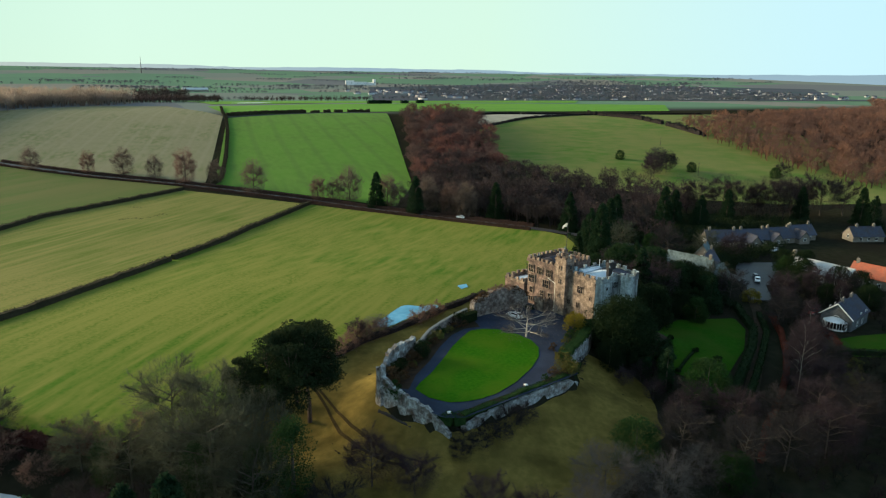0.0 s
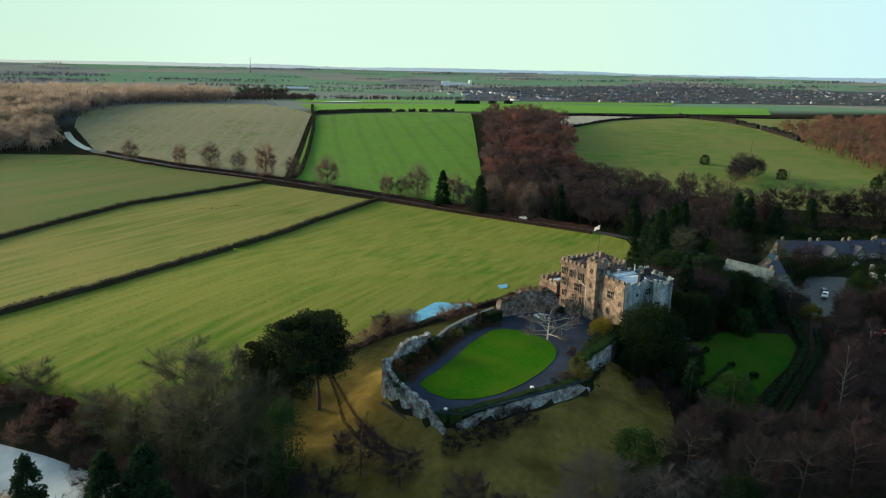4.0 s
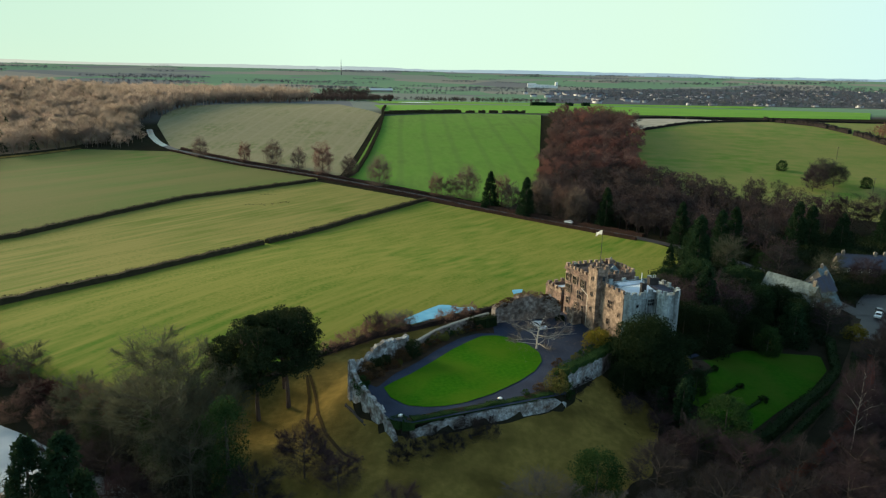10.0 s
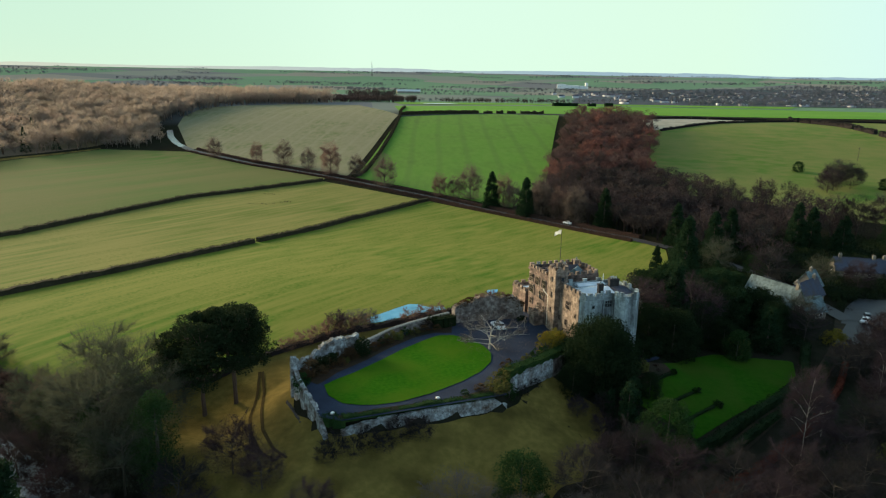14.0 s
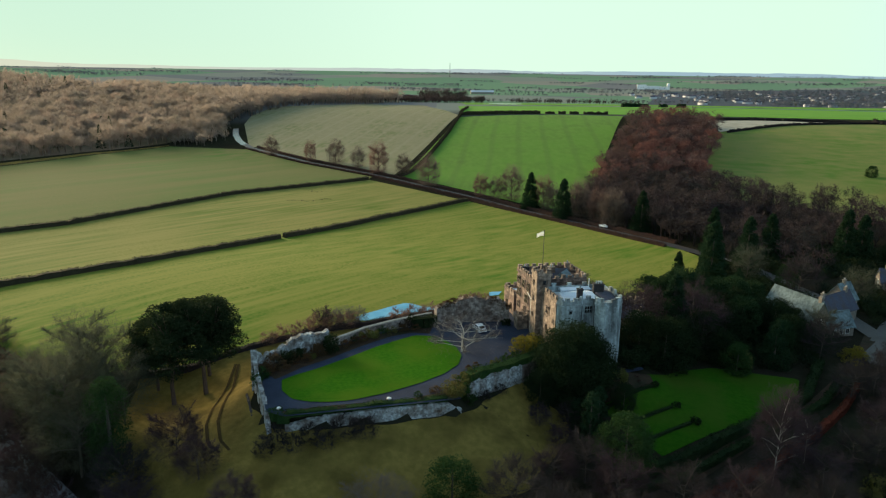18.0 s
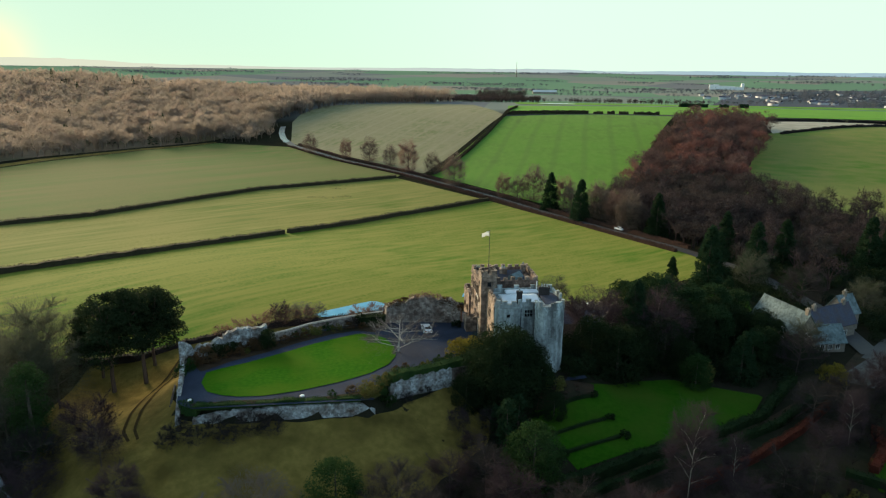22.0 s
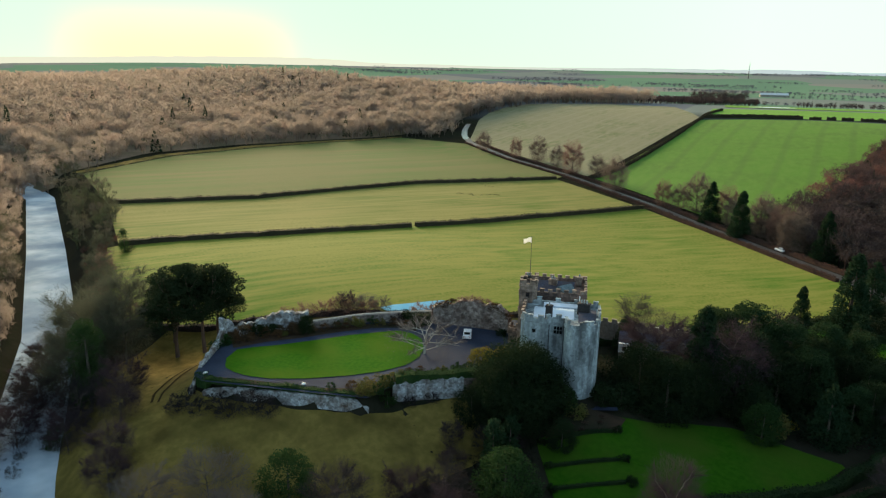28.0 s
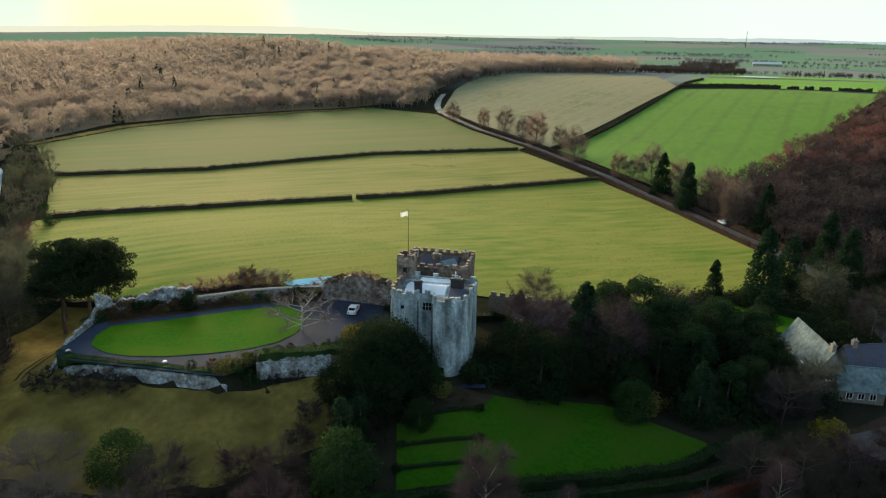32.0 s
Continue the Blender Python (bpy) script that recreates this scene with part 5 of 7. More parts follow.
hedge("field_hedge", [(110, 688), (190, 692)], 3.4, 3.2, L_HEDGE, "gappy line of ridge-top hawthorns", 18, 1.0, gaps=0.25, uneven=0.6)
hedge("field_hedge", [(258, 512), (330, 552), (400, 574), (470, 588), (600, 560)], 3.0, 2.4, L_TWIG_DARK, "dark ridge hedge above the hill pasture", 14, 0.9, uneven=0.5)
hedge("field_hedge", [(440, 590), (450, 520), (440, 440), (432, 390)], 5.0, 4.5, L_TWIG_DARK, "line of dark hedgerow bushes down the hill", 24, 1.3, gaps=0.2, uneven=0.6)
hedge("field_hedge", [(255, 618), (330, 622), (420, 600)], 3.0, 2.6, L_TWIG_DARK, "dark hedge behind the bare strip", 14, 1.0, gaps=0.1)
hedge("field_hedge", [(260, 900), (300, 905)], 7, 5, L_CONIFER, "dark clumps of evergreen bushes on the ridge", 36, 1.5, uneven=0.5)
hedge("field_hedge", [(318, 908), (330, 909)], 7, 5, L_CONIFER, "dark clump of evergreen bushes on the ridge", 36, 1.5, uneven=0.5)
hedge("field_hedge", [(345, 910), (358, 911)], 7, 5, L_CONIFER, "dark clump of evergreen bushes on the ridge", 36, 1.5, uneven=0.5)
ROAD_L = [(x - 3.6, y - 4.2) for x, y in ROAD[3:9]]
ROAD_R = [(x + 4.2, y + 4.6) for x, y in ROAD[3:9]]
hedge("roadside_hedge", ROAD_L, 2.2, 2.0, L_TWIG_RED, "low brown hedge and wall along the road", 16, 0.5)
hedge("roadside_hedge", ROAD_R, 2.4, 1.8, L_TWIG_RED, "scrubby brown hedge along the far side of the road", 18, 0.6)
hedge("scrub_hedge", [(-94, 24.6), (-88, 22.6), (-76, 26), (-66, 29), (-57, 37), (-49, 42.4), (-37, 50), (-26.7, 53.8), (-16.9, 58.8), (-6.3, 64.8), (5, 70.6), (14, 76)], 2.0, 1.5, L_TWIG_DARK, "dark scrubby hedge at the pasture edge", 34, 0.4, uneven=0.6)
hedge("river_scrub", [(-166, 82), (-138, 56), (-120, 43), (-108, 33.5), (-97, 24.5)], 3.0, 1.8, W_BRAMBLE, "dark scrub along the pasture edge above the river", 30, 0.8, uneven=0.7)
hedge("pasture_edge_hedge", [(20, 58), (45, 74), (72, 104), (92, 126), (104, 154)], 2.6, 1.8, L_BOX, "dark hedge along the pasture corner", 22, 0.45)
hedge("village_hedge", [(76, 112), (90, 112), (104, 108)], 2.0, 1.8, L_BOX, "dark garden hedge by the pasture", 24, 0.4)
# garden hedges
hedge("terrace_hedge", [(29.6, 12.2), (35, 15.2), (41, 18.8)], 0.8, 0.7, L_BOX, "low clipped box hedge on a lawn terrace", 34, 0.22)
hedge("terrace_hedge", [(32.4, 6.2), (38, 9.3), (43.4, 12.1)], 0.8, 0.7, L_BOX, "low clipped box hedge on a lawn terrace", 34, 0.22)
hedge("terrace_hedge", [(34.6, 0.6), (40, 3.5), (45.6, 6.4)], 0.8, 0.7, L_BOX, "low clipped box hedge on a lawn terrace", 34, 0.22)
hedge("garden_hedge", [(30, -10), (40, -5.5), (52, 2.2), (64, 10.6), (78, 22), (84, 31), (92, 42)], 2.4, 2.0, L_BOX, "dark clipped hedge along the lower lawn", 34, 0.4)
hedge("garden_hedge", [(24, -17), (38, -11), (50, -3), (64, 7), (80, 19), (92, 32)], 1.8, 1.6, L_BOX, "dark hedge along the lane", 28, 0.4)
hedge("beech_hedge", [(20, -30), (31, -22), (44, -14.6), (58, -5.4), (71, 5), (84, 17.2), (95, 30)], 1.5, 1.8, L_BEECH, "copper-brown clipped beech hedge beside the lane", 30, 0.35)
hedge("beech_hedge", [(92, 4), (98, 12), (100, 20)], 2.2, 1.8, L_BEECH, "copper beech hedge round a cottage garden", 34, 0.35)
hedge("garden_hedge", [(86, 2), (98, -4), (112, -8)], 2.0, 1.8, L_BOX, "dark clipped garden hedge", 30, 0.35)
hedge("wall_top_hedge", [(-0.6, 10), (4, 13.4), (9, 16.6), (14, 21), (18.6, 26.2)], 3.2, 1.9, L_LAUREL, "evergreen hedge along the drive edge", 70, 0.3, base=0.0)
hedge("wall_foot_planting", [(-35, -4.9), (-27, -2.8), (-20, -1.0), (-12, 0.8), (-5, 2.4)], 1.7, 0.75, L_LAUREL, "low evergreen planting along the retaining wall", 70, 0.24, base=-0.45, uneven=0.8)
hedge("ivy_bank", [(-39.6, 0.5), (-38.2, -2.6), (-36.9, -4.6), (-34.6, -4.6)], 2.6, 1.6, L_LAUREL, "ivy spilling over the wall corner", 110, 0.3, base=-1.6, uneven=0.6)


hedge("clipped_hedge", [(-13.2, 40.2), (-10.4, 40.6), (-7.6, 42.2)], 2.6, 2.8, L_YEW, "dark clipped yew hedge by the ruined wall", 130, 0.28, base=0.0, uneven=0.12)

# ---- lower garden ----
drape("lower_lawn", [(36.5, -4), (50, 4), (62, 11.4), (77, 24), (81.5, 32)], [(28, 12.6), (42, 25.5), (52, 33), (62, 37), (81, 33)], 40, 24, M_LAWN_SHADE, 0.12, "green lawn in a shade-dark tone, stepped in low terraces", "lawn")
drape("cottage_lawn", [(90, -2), (104, -8), (116, -4)], [(94, 9), (108, 8), (118, 6)], 16, 8, M_LAWN_SHADE, 0.15, "small green cottage lawn", "lawn")
drape("village_green", [(82, 88), (92, 86), (97, 84)], [(79, 109), (90, 110), (102, 106)], 14, 10, M_LAWN, 0.15, "bright green grass plot", "lawn")
drape("bank_grass", [(-30, -30), (0, -22), (14, -8), (19, 2), (20, 10)], [(-35, -6.2), (-16, -2.0), (-2, 1.5), (3, 10.5), (12, 16.6)], 50, 16, M_SLOPE, 0.1, "rough straw-brown grass on the castle bank", "grass bank", wob=2.0)
drape("bank_grass", [(-72, -4), (-74, 10), (-76, 26), (-66, 29), (-57, 37), (-49, 42.4), (-37, 49.6), (-26.7, 53.4), (-6.3, 64), (6, 71)], [(-38.6, -6), (-41.5, 0), (-45.2, 8), (-46.6, 14), (-42.4, 22.4), (-33, 28.5), (-24.8, 36.4), (-14.6, 43.4), (-9, 46.4), (8, 48.6)], 70, 24, M_SLOPE, 0.1, "rough straw-brown grass under the pines", "grass bank", wob=2.0)
drape("bank_grass", [(-60, -34), (-46, -34), (-26, -30)], [(-73, -1.5), (-55, -2), (-33, -5.5)], 30, 14, M_SLOPE, 0.16, "rough straw-brown grass below the wall corner", "grass bank", wob=2.0)
# two narrow dark brown strips curving round the wall foot
for k, o in enumerate((2.2, 4.6)):
    M_ARC = M_ARC if k else mat("trodden_earth", (0.034, 0.026, 0.013), (0.05, 0.038, 0.018), scale=1.5, rough=1.0, spec=0.0)
    ribbon("worn_path", [(-54 - o * 0.3, 31), (-52 - o * 0.6, 22), (-50.4 - o, 12), (-49 - o, 4), (-46 - o, -4), (-43.5 - o * 0.8, -8)], 0.7, M_ARC, 0.22, "narrow dark brown strip curving round the wall foot", "path", step=1.5, wob=0.6)
ribbon("lane", [(119, 64), (106, 47), (95, 35), (80, 20.5), (64, 8.4), (48, -4), (34, -14), (16, -30)], 3.4, M_LITTER, 0.25, "narrow earth lane between hedges", "lane", step=2)
drape("village_street", [(103, 45), (112, 54), (120, 62)], [(110, 41), (121, 53), (132, 64)], 14, 6, M_ROAD, 0.3, "grey tarmac street in the village", "road")
drape("village_yard", [(116, 60), (128, 74), (140, 84)], [(128, 54), (146, 68), (156, 78)], 14, 6, M_ROAD, 0.32, "grey tarmac street between cottages", "road")
flat("terrace", [(33.5, 21.6), (41, 24.6), (40.4, 26), (33, 23)], -3.6, M_TARMAC, "dark stone terrace slab at the tower foot", "terrace")

drape("rose_border", [(29.6, 13.4), (35, 16.2), (42, 19.8)], [(30.4, 20.2), (35.6, 22.4), (42.6, 25.4)], 20, 8, M_LITTER, 0.2, "dark red-brown earth of the rose garden", "flower bed", wob=0.5)
# rose beds with bare bushes
for k in range(9):
    x, y = 33 + (k % 3) * 2.6 + rng.random() * 0.6, 15.4 + (k // 3) * 2.0 + (k % 3) * 1.2
    t = thing("rose_bed", "round earth bed with cut-back rose bushes", "flower bed", "rose beds", at=Matrix.Translation((x, y, land(x, y))))
    bm = bmesh.new()
    bmesh.ops.create_cone(bm, cap_ends=True, segments=12, radius1=0.75, radius2=0.6, depth=0.3, matrix=Matrix.Translation((0, 0, 0.1)))
    part("soil", bm, M_LITTER, t)
    d = unit(rng.normal(size=(60, 3)) * [1, 1, 0.3] + [0, 0, 1])
    o = new("stems", tri_mesh("stems", slivers(rng.normal(size=(60, 3)) * [0.3, 0.3, 0] + [0, 0, 0.2], d, 0.8, 0.06), L_TWIG_RED))
    o.parent = t


# ---- buildings ----
def house(name, x, y, turn, ln, wd, eave, ridge, walls, roof, label, chims=(0.9,), windows=((0.25, 0), (0.5, 0), (0.75, 0)), gable_trim=False, z=None, storeys=1, group=""):
    """A gabled house: x along the ridge. Windows are given as places along the front wall and a storey."""
    z = land(x, y) if z is None else z
    t = thing(name, label, "house", group, at=pose(x, y, z, 0, 0, turn))
    e, r, w = eave - z, ridge - z, wd / 2
    bm = bmesh.new()
    vs = [bm.verts.new(c) for c in ((-ln / 2, -w, -1), (ln / 2, -w, -1), (ln / 2, w, -1), (-ln / 2, w, -1), (-ln / 2, -w, e), (ln / 2, -w, e), (ln / 2, w, e), (-ln / 2, w, e), (-ln / 2, 0, r - 0.1), (ln / 2, 0, r - 0.1))]
    for f in ((0, 1, 5, 4), (2, 3, 7, 6), (1, 2, 6, 9, 5), (3, 0, 4, 8, 7), (3, 2, 1, 0), (4, 5, 9, 8), (8, 9, 6, 7)):
        bm.faces.new([vs[i] for i in f])
    part("wall", bm, walls, t)
    for s in (-1, 1):
        bm = bmesh.new()
        k = (r - e) / w
        o, g = w + 0.45, ln / 2 + 0.35
        pr = [(-g, s * o, e - 0.45 * k + 0.12), (g, s * o, e - 0.45 * k + 0.12), (g, 0, r + 0.12), (-g, 0, r + 0.12)]
        a = [bm.verts.new(c) for c in pr]
        b = [bm.verts.new((c[0], c[1], c[2] - 0.18)) for c in pr]
        bm.faces.new(a)
        bm.faces.new(list(reversed(b)))
        for i in range(4):
            bm.faces.new((a[i], a[(i + 1) % 4], b[(i + 1) % 4], b[i]))
        part("roof", bm, roof, t)
    bm = bmesh.new()
    tube(bm, [(-ln / 2 - 0.3, 0, r + 0.16), (ln / 2 + 0.3, 0, r + 0.16)], [0.14, 0.14], 6)
    part("ridge", bm, roof, t)
    for c in chims:
        u = (c - 0.5) * (ln - 1.2)
        bm = bmesh.new()
        box(bm, u - 0.55, -0.4, r - 1.2, u + 0.55, 0.4, r + 1.3)
        box(bm, u - 0.65, -0.5, r + 1.05, u + 0.65, 0.5, r + 1.22)
        ch = part("chimney", bm, walls, t)
        for q in (-0.28, 0.28):
            bm = bmesh.new()
            tube(bm, [(u + q, 0, r + 1.28), (u + q, 0, r + 1.75)], [0.15, 0.12], 7)
            part("pot", bm, M_COPING, ch)

    def opening(m, ww, hh):
        bm = bmesh.new()
        for a in ((-ww / 2 - 0.1, 0, -0.1, ww / 2 + 0.1, 0.08, 0), (-ww / 2 - 0.1, 0, hh, ww / 2 + 0.1, 0.08, hh + 0.12), (-ww / 2 - 0.1, 0, 0, -ww / 2, 0.08, hh), (ww / 2, 0, 0, ww / 2 + 0.1, 0.08, hh),
                  (-0.04, 0, 0, 0.04, 0.06, hh)):
            box(bm, *a, m)
        wi = part("window", bm, M_WHITE, t, "white-framed window")
        bm = bmesh.new()
        box(bm, -ww / 2, 0.004, 0, ww / 2, 0.03, hh, m)
        part("pane", bm, M_GLASS, wi)

    for f, s in windows:
        for sd in (-1, 1):
            m = Matrix.Translation(((f - 0.5) * ln, sd * w, 0.9 + 2.7 * s)) @ Euler((0, 0, 0 if sd > 0 else math.pi)).to_matrix().to_4x4()
            opening(m, 1.1, 1.3)
    for sd in (-1, 1):
        m = Matrix.Translation((sd * ln / 2, 0, max(0.9, e - 1.4))) @ Euler((0, 0, -math.pi / 2 if sd > 0 else math.pi / 2)).to_matrix().to_4x4()
        opening(m, 1.3, 1.3)
    if gable_trim:
        for s in (-1, 1):
            bm = bmesh.new()
            tube(bm, [(-ln / 2 - 0.4, s * (w + 0.5), e - 0.35), (-ln / 2 - 0.4, 0, r + 0.05)], [0.17, 0.17], 4)
            part("bargeboard", bm, M_WHITE, t, "white bargeboard")
    return t


house("stone_house", 100.2, 71.6, -70, 17.5, 7.0, -5.0, 0.2, M_COTTAGE, M_SLATE_G, "stone house with a pale stone-slate roof", (0.98,), ((0.2, 0), (0.45, 0), (0.75, 0), (0.3, 1), (0.7, 1)))
house("stone_house", 113.2, 75.5, 32, 17, 6.5, -5.8, -1.2, M_COTTAGE, M_SLATE, "stone cottage wing with a blue slate roof", (0.1, 0.9))
house("stone_house", 108.6, 66.0, 14, 9, 6.0, -7.0, -3.4, M_COTTAGE, M_SLATE_G, "low stone cottage wing with pale slates", ())
house("stone_house", 121.6, 85.0, 30, 6.5, 6.5, -5.0, -0.6, M_COTTAGE, M_SLATE_G, "small square stone cottage with a steep pale roof", (0.5,), ((0.5, 0),))
for x, y, a, ln in ((160, 112, -20, 16), (175, 108, -16, 15), (190, 106, -12, 15), (205, 106, -8, 15)):
    house("terraced_cottage", x, y, a, ln, 8, -8.0, -4.0, M_COTTAGE, M_SLATE, "stone cottage with a blue slate roof in a village row", (0.1, 0.9), group="village row")
for x, y in ((170, 103), (184, 102.6), (200, 101)):
    house("cottage_wing", x, y, 76, 7.5, 5.5, -8.2, -5.0, M_COTTAGE, M_SLATE, "gabled cottage wing with a slate roof", (), ((0.5, 0),), group="village wings")
hall = house("village_hall", 151.5, 53.5, -82, 23, 9.5, -7.0, -3.6, M_COTTAGE, M_PALE_ROOF, "long stone hall with a pale sheet roof", (), ((0.15, 0), (0.38, 0), (0.62, 0), (0.85, 0)))
bm = bmesh.new()
box(bm, -12.2, -1.2, 0, -11.4, 1.2, 8.6)
box(bm, -12.3, -0.7, 8.6, -11.3, 0.7, 9.6)
part("bellcote", bm, M_COTTAGE, hall, "stone bellcote on the gable")
house("red_roofed_house", 164.5, 41.5, -78, 15, 9, -7.0, -3.2, M_COTTAGE, M_RED_TILE, "stone house with a red clay tile roof", (0.05,))
house("red_roofed_house", 171, 30, -70, 10, 8, -7.2, -3.8, M_COTTAGE, M_RED_TILE, "stone house end with a red clay tile roof", (0.9,))
wh = house("white_trimmed_house", 113.4, 17.6, 16, 14.5, 9.0, -6.3, -2.4, M_DARKWALL, M_SLATE, "slate-roofed house with white bargeboards and a conservatory", (0.2, 0.75), ((0.35, 0), (0.65, 0), (0.5, 1), (0.8, 1)), gable_trim=True)
house("stone_house", 234, 92, -20, 16, 8, -8, -4.2, M_COTTAGE, M_SLATE, "slate-roofed stone house in the village", (0.2, 0.8))
# conservatory on the gable
cv = [(-7.3, -3.4), (-8.8, -3.2), (-10.2, -1.4), (-10.2, 1.4), (-8.8, 3.2), (-7.3, 3.4)]
cons = new("conservatory")
cons.parent = wh
tagged(cons, "white-framed glass conservatory")
bm = bmesh.new()
prism(bm, cv, -0.5, 0.6)
part("plinth", bm, M_WHITE, cons)
bm = bmesh.new()
prism(bm, [(x * 0.99 - 0.05, y * 0.98) for x, y in cv], 0.6, 2.6)
part("glazing", bm, M_GLASS, cons)
bm = bmesh.new()
prism(bm, [(x, y * 1.04) for x, y in cv], 2.6, 3.7, [(-7.3, -1.2), (-7.6, -1.0), (-7.9, -0.4), (-7.9, 0.4), (-7.6, 1.0), (-7.3, 1.2)])
part("glass_roof", bm, M_LEAD, cons)
for a, b in zip(cv, cv[1:]):
    for f in (0.0, 0.34, 0.67, 1.0):
        u, v = a[0] + (b[0] - a[0]) * f, a[1] + (b[1] - a[1]) * f
        bm = bmesh.new()
        box(bm, u - 0.07, v - 0.07, 0.55, u + 0.07, v + 0.07, 2.65)
        part("glazing_bar", bm, M_WHITE, cons)


# ---- cars ----
def car(name, paint, label):
    """A parked hatchback: body with cabin, glass, lamps, wheels with rims."""
    t = thing(name, label, "car")
    prof = [(-2.2, 0.35), (-2.25, 0.7), (-2.1, 0.95), (-1.2, 1.05), (-0.5, 1.5), (1.2, 1.55), (2.0, 1.1), (2.2, 0.9), (2.2, 0.35)]
    bm = bmesh.new()
    sides = []
    for y, k in ((-0.9, 0), (-0.82, 1), (0.82, 1), (0.9, 0)):
        sides.append([bm.verts.new((x, y * (1 if z < 1.0 else 0.86), z - (0.03 if not k else 0))) for x, z in prof])
    for a, b in zip(sides, sides[1:]):
        for i in range(len(prof)):
            bm.faces.new((a[i], a[(i + 1) % len(prof)], b[(i + 1) % len(prof)], b[i]))
    bm.faces.new(sides[0])
    bm.faces.new(list(reversed(sides[-1])))
    part("body", bm, paint, t)
    for (x0, z0), (x1, z1), nm in (((-1.22, 1.08), (-0.55, 1.46), "windscreen"), ((1.28, 1.5), (1.9, 1.16), "rear_window")):
        bm = bmesh.new()
        o = 0.05 if x0 > 0 else -0.05
        vs = [bm.verts.new(c) for c in ((x0 + o, -0.66, z0 + 0.03), (x0 + o, 0.66, z0 + 0.03), (x1 + o, 0.62, z1 + 0.03), (x1 + o, -0.62, z1 + 0.03))]
        f = bm.faces.new(vs)
        bmesh.ops.solidify(bm, geom=[f], thickness=0.03)
        part(nm, bm, M_GLASS, t)
    for s in (-1, 1):
        bm = bmesh.new()
        vs = [bm.verts.new((x, s * 0.86, z)) for x, z in ((-0.95, 1.08), (1.6, 1.12), (1.05, 1.44), (-0.45, 1.42))]
        f = bm.faces.new(vs)
        bmesh.ops.solidify(bm, geom=[f], thickness=0.1)
        part("side_window", bm, M_GLASS, t)
        for x, nm in ((-2.2, "headlight"), (2.2, "tail_light")):
            bm = bmesh.new()
            box(bm, x - 0.06, s * 0.6 - 0.16, 0.68, x + 0.06, s * 0.6 + 0.16, 0.84)
            part(nm, bm, M_WHITE if x < 0 else M_RED_TILE, t)
        for x in (-1.35, 1.35):
            bm = bmesh.new()
            bmesh.ops.create_cone(bm, cap_ends=True, segments=14, radius1=0.33, radius2=0.33, depth=0.22, matrix=Matrix.Translation((x, s * 0.82, 0.33)) @ Euler((math.pi / 2, 0, 0)).to_matrix().to_4x4())
            wl = part("wheel", bm, M_DARK, t)
            bm = bmesh.new()
            bmesh.ops.create_cone(bm, cap_ends=True, segments=10, radius1=0.2, radius2=0.2, depth=0.03, matrix=Matrix.Translation((x, s * 0.94, 0.33)) @ Euler((math.pi / 2, 0, 0)).to_matrix().to_4x4())
            part("rim", bm, M_LEAD, wl)
    return t


M_CARWHITE = mat("white_car_paint", (0.75, 0.76, 0.78), (0.72, 0.73, 0.75), scale=1, rough=0.25, spec=0.6)
M_CARRED = mat("red_car_paint", (0.4, 0.03, 0.025), (0.36, 0.025, 0.02), scale=1, rough=0.25, spec=0.6)
M_CARGREY = mat("grey_car_paint", (0.12, 0.13, 0.15), (0.1, 0.11, 0.13), scale=1, rough=0.25, spec=0.6)
car_w = car("car", M_CARWHITE, "white car parked on the castle forecourt")
car_w.matrix_basis = pose(3.4, 38.8, 0.0, 0, 0, -72) @ Matrix.Scale(1.08, 4)
for x, y, a, lab in ((77.5, 219, -52, "white car on the country road"), (124, 60, 40, "white car parked in the village street"), (172, 92, 10, "white car parked by the cottages"), (32.6, 77, 14, "white car parked behind the castle range"), (43, 80, -30, "white car parked behind the castle range"), (46.4, 81.4, 20, "white car parked behind the castle range")):
    tagged(copy_thing(car_w, pose(x, y, land(x, y) + 0.45, 0, 0, a)), lab)
car_r = car("car", M_CARRED, "red car parked beside the white-trimmed house")
car_r.matrix_basis = pose(112, 27.5, land(112, 27.5) + 0.02, 0, 0, 20)
car_g = car("car", M_CARGREY, "dark grey car in the village street")
car_g.matrix_basis = pose(128, 64, land(128, 64) + 0.34, 0, 0, 60)

# ---- drive lights ----
for x, y in ((-37.0, -3.0), (-16.4, 1.5)):
    t = thing("ground_light", "low round white drive light set in the tarmac", "light", "drive lights", at=Matrix.Translation((x, y, 0)))
    bm = bmesh.new()
    bmesh.ops.create_cone(bm, cap_ends=True, segments=18, radius1=0.55, radius2=0.5, depth=0.14, matrix=Matrix.Translation((0, 0, 0.07)))
    part("rim", bm, M_COPING, t)
    bm = bmesh.new()
    bmesh.ops.create_uvsphere(bm, u_segments=16, v_segments=8, radius=0.44, matrix=Matrix.Translation((0, 0, 0.12)) @ Matrix.Diagonal((1, 1, 0.45, 1)))
    part("dome", bm, M_WHITE, t, smooth=True)


# ---- trees and shrubs that stand singly ----
PINE = evergreen("pine", 24, 8.6, L_PINE, "umbrella", 24000, 0.38, trunk=6.5, bark=M_PINEBARK, clumps=125, lean=0.03, label="tall dark pine with a broad flat crown and bare trunk")
PINE2 = evergreen("pine", 21, 7.4, L_PINE, "umbrella", 17000, 0.38, trunk=6.5, bark=M_PINEBARK, clumps=95, lean=-0.04, label="tall dark pine with a clumped crown")
YEW = evergreen("yew_tree", 12, 6.2, L_YEW, "round", 26000, 0.26, clumps=150, label="large dense dark yew beside the gatehouse")
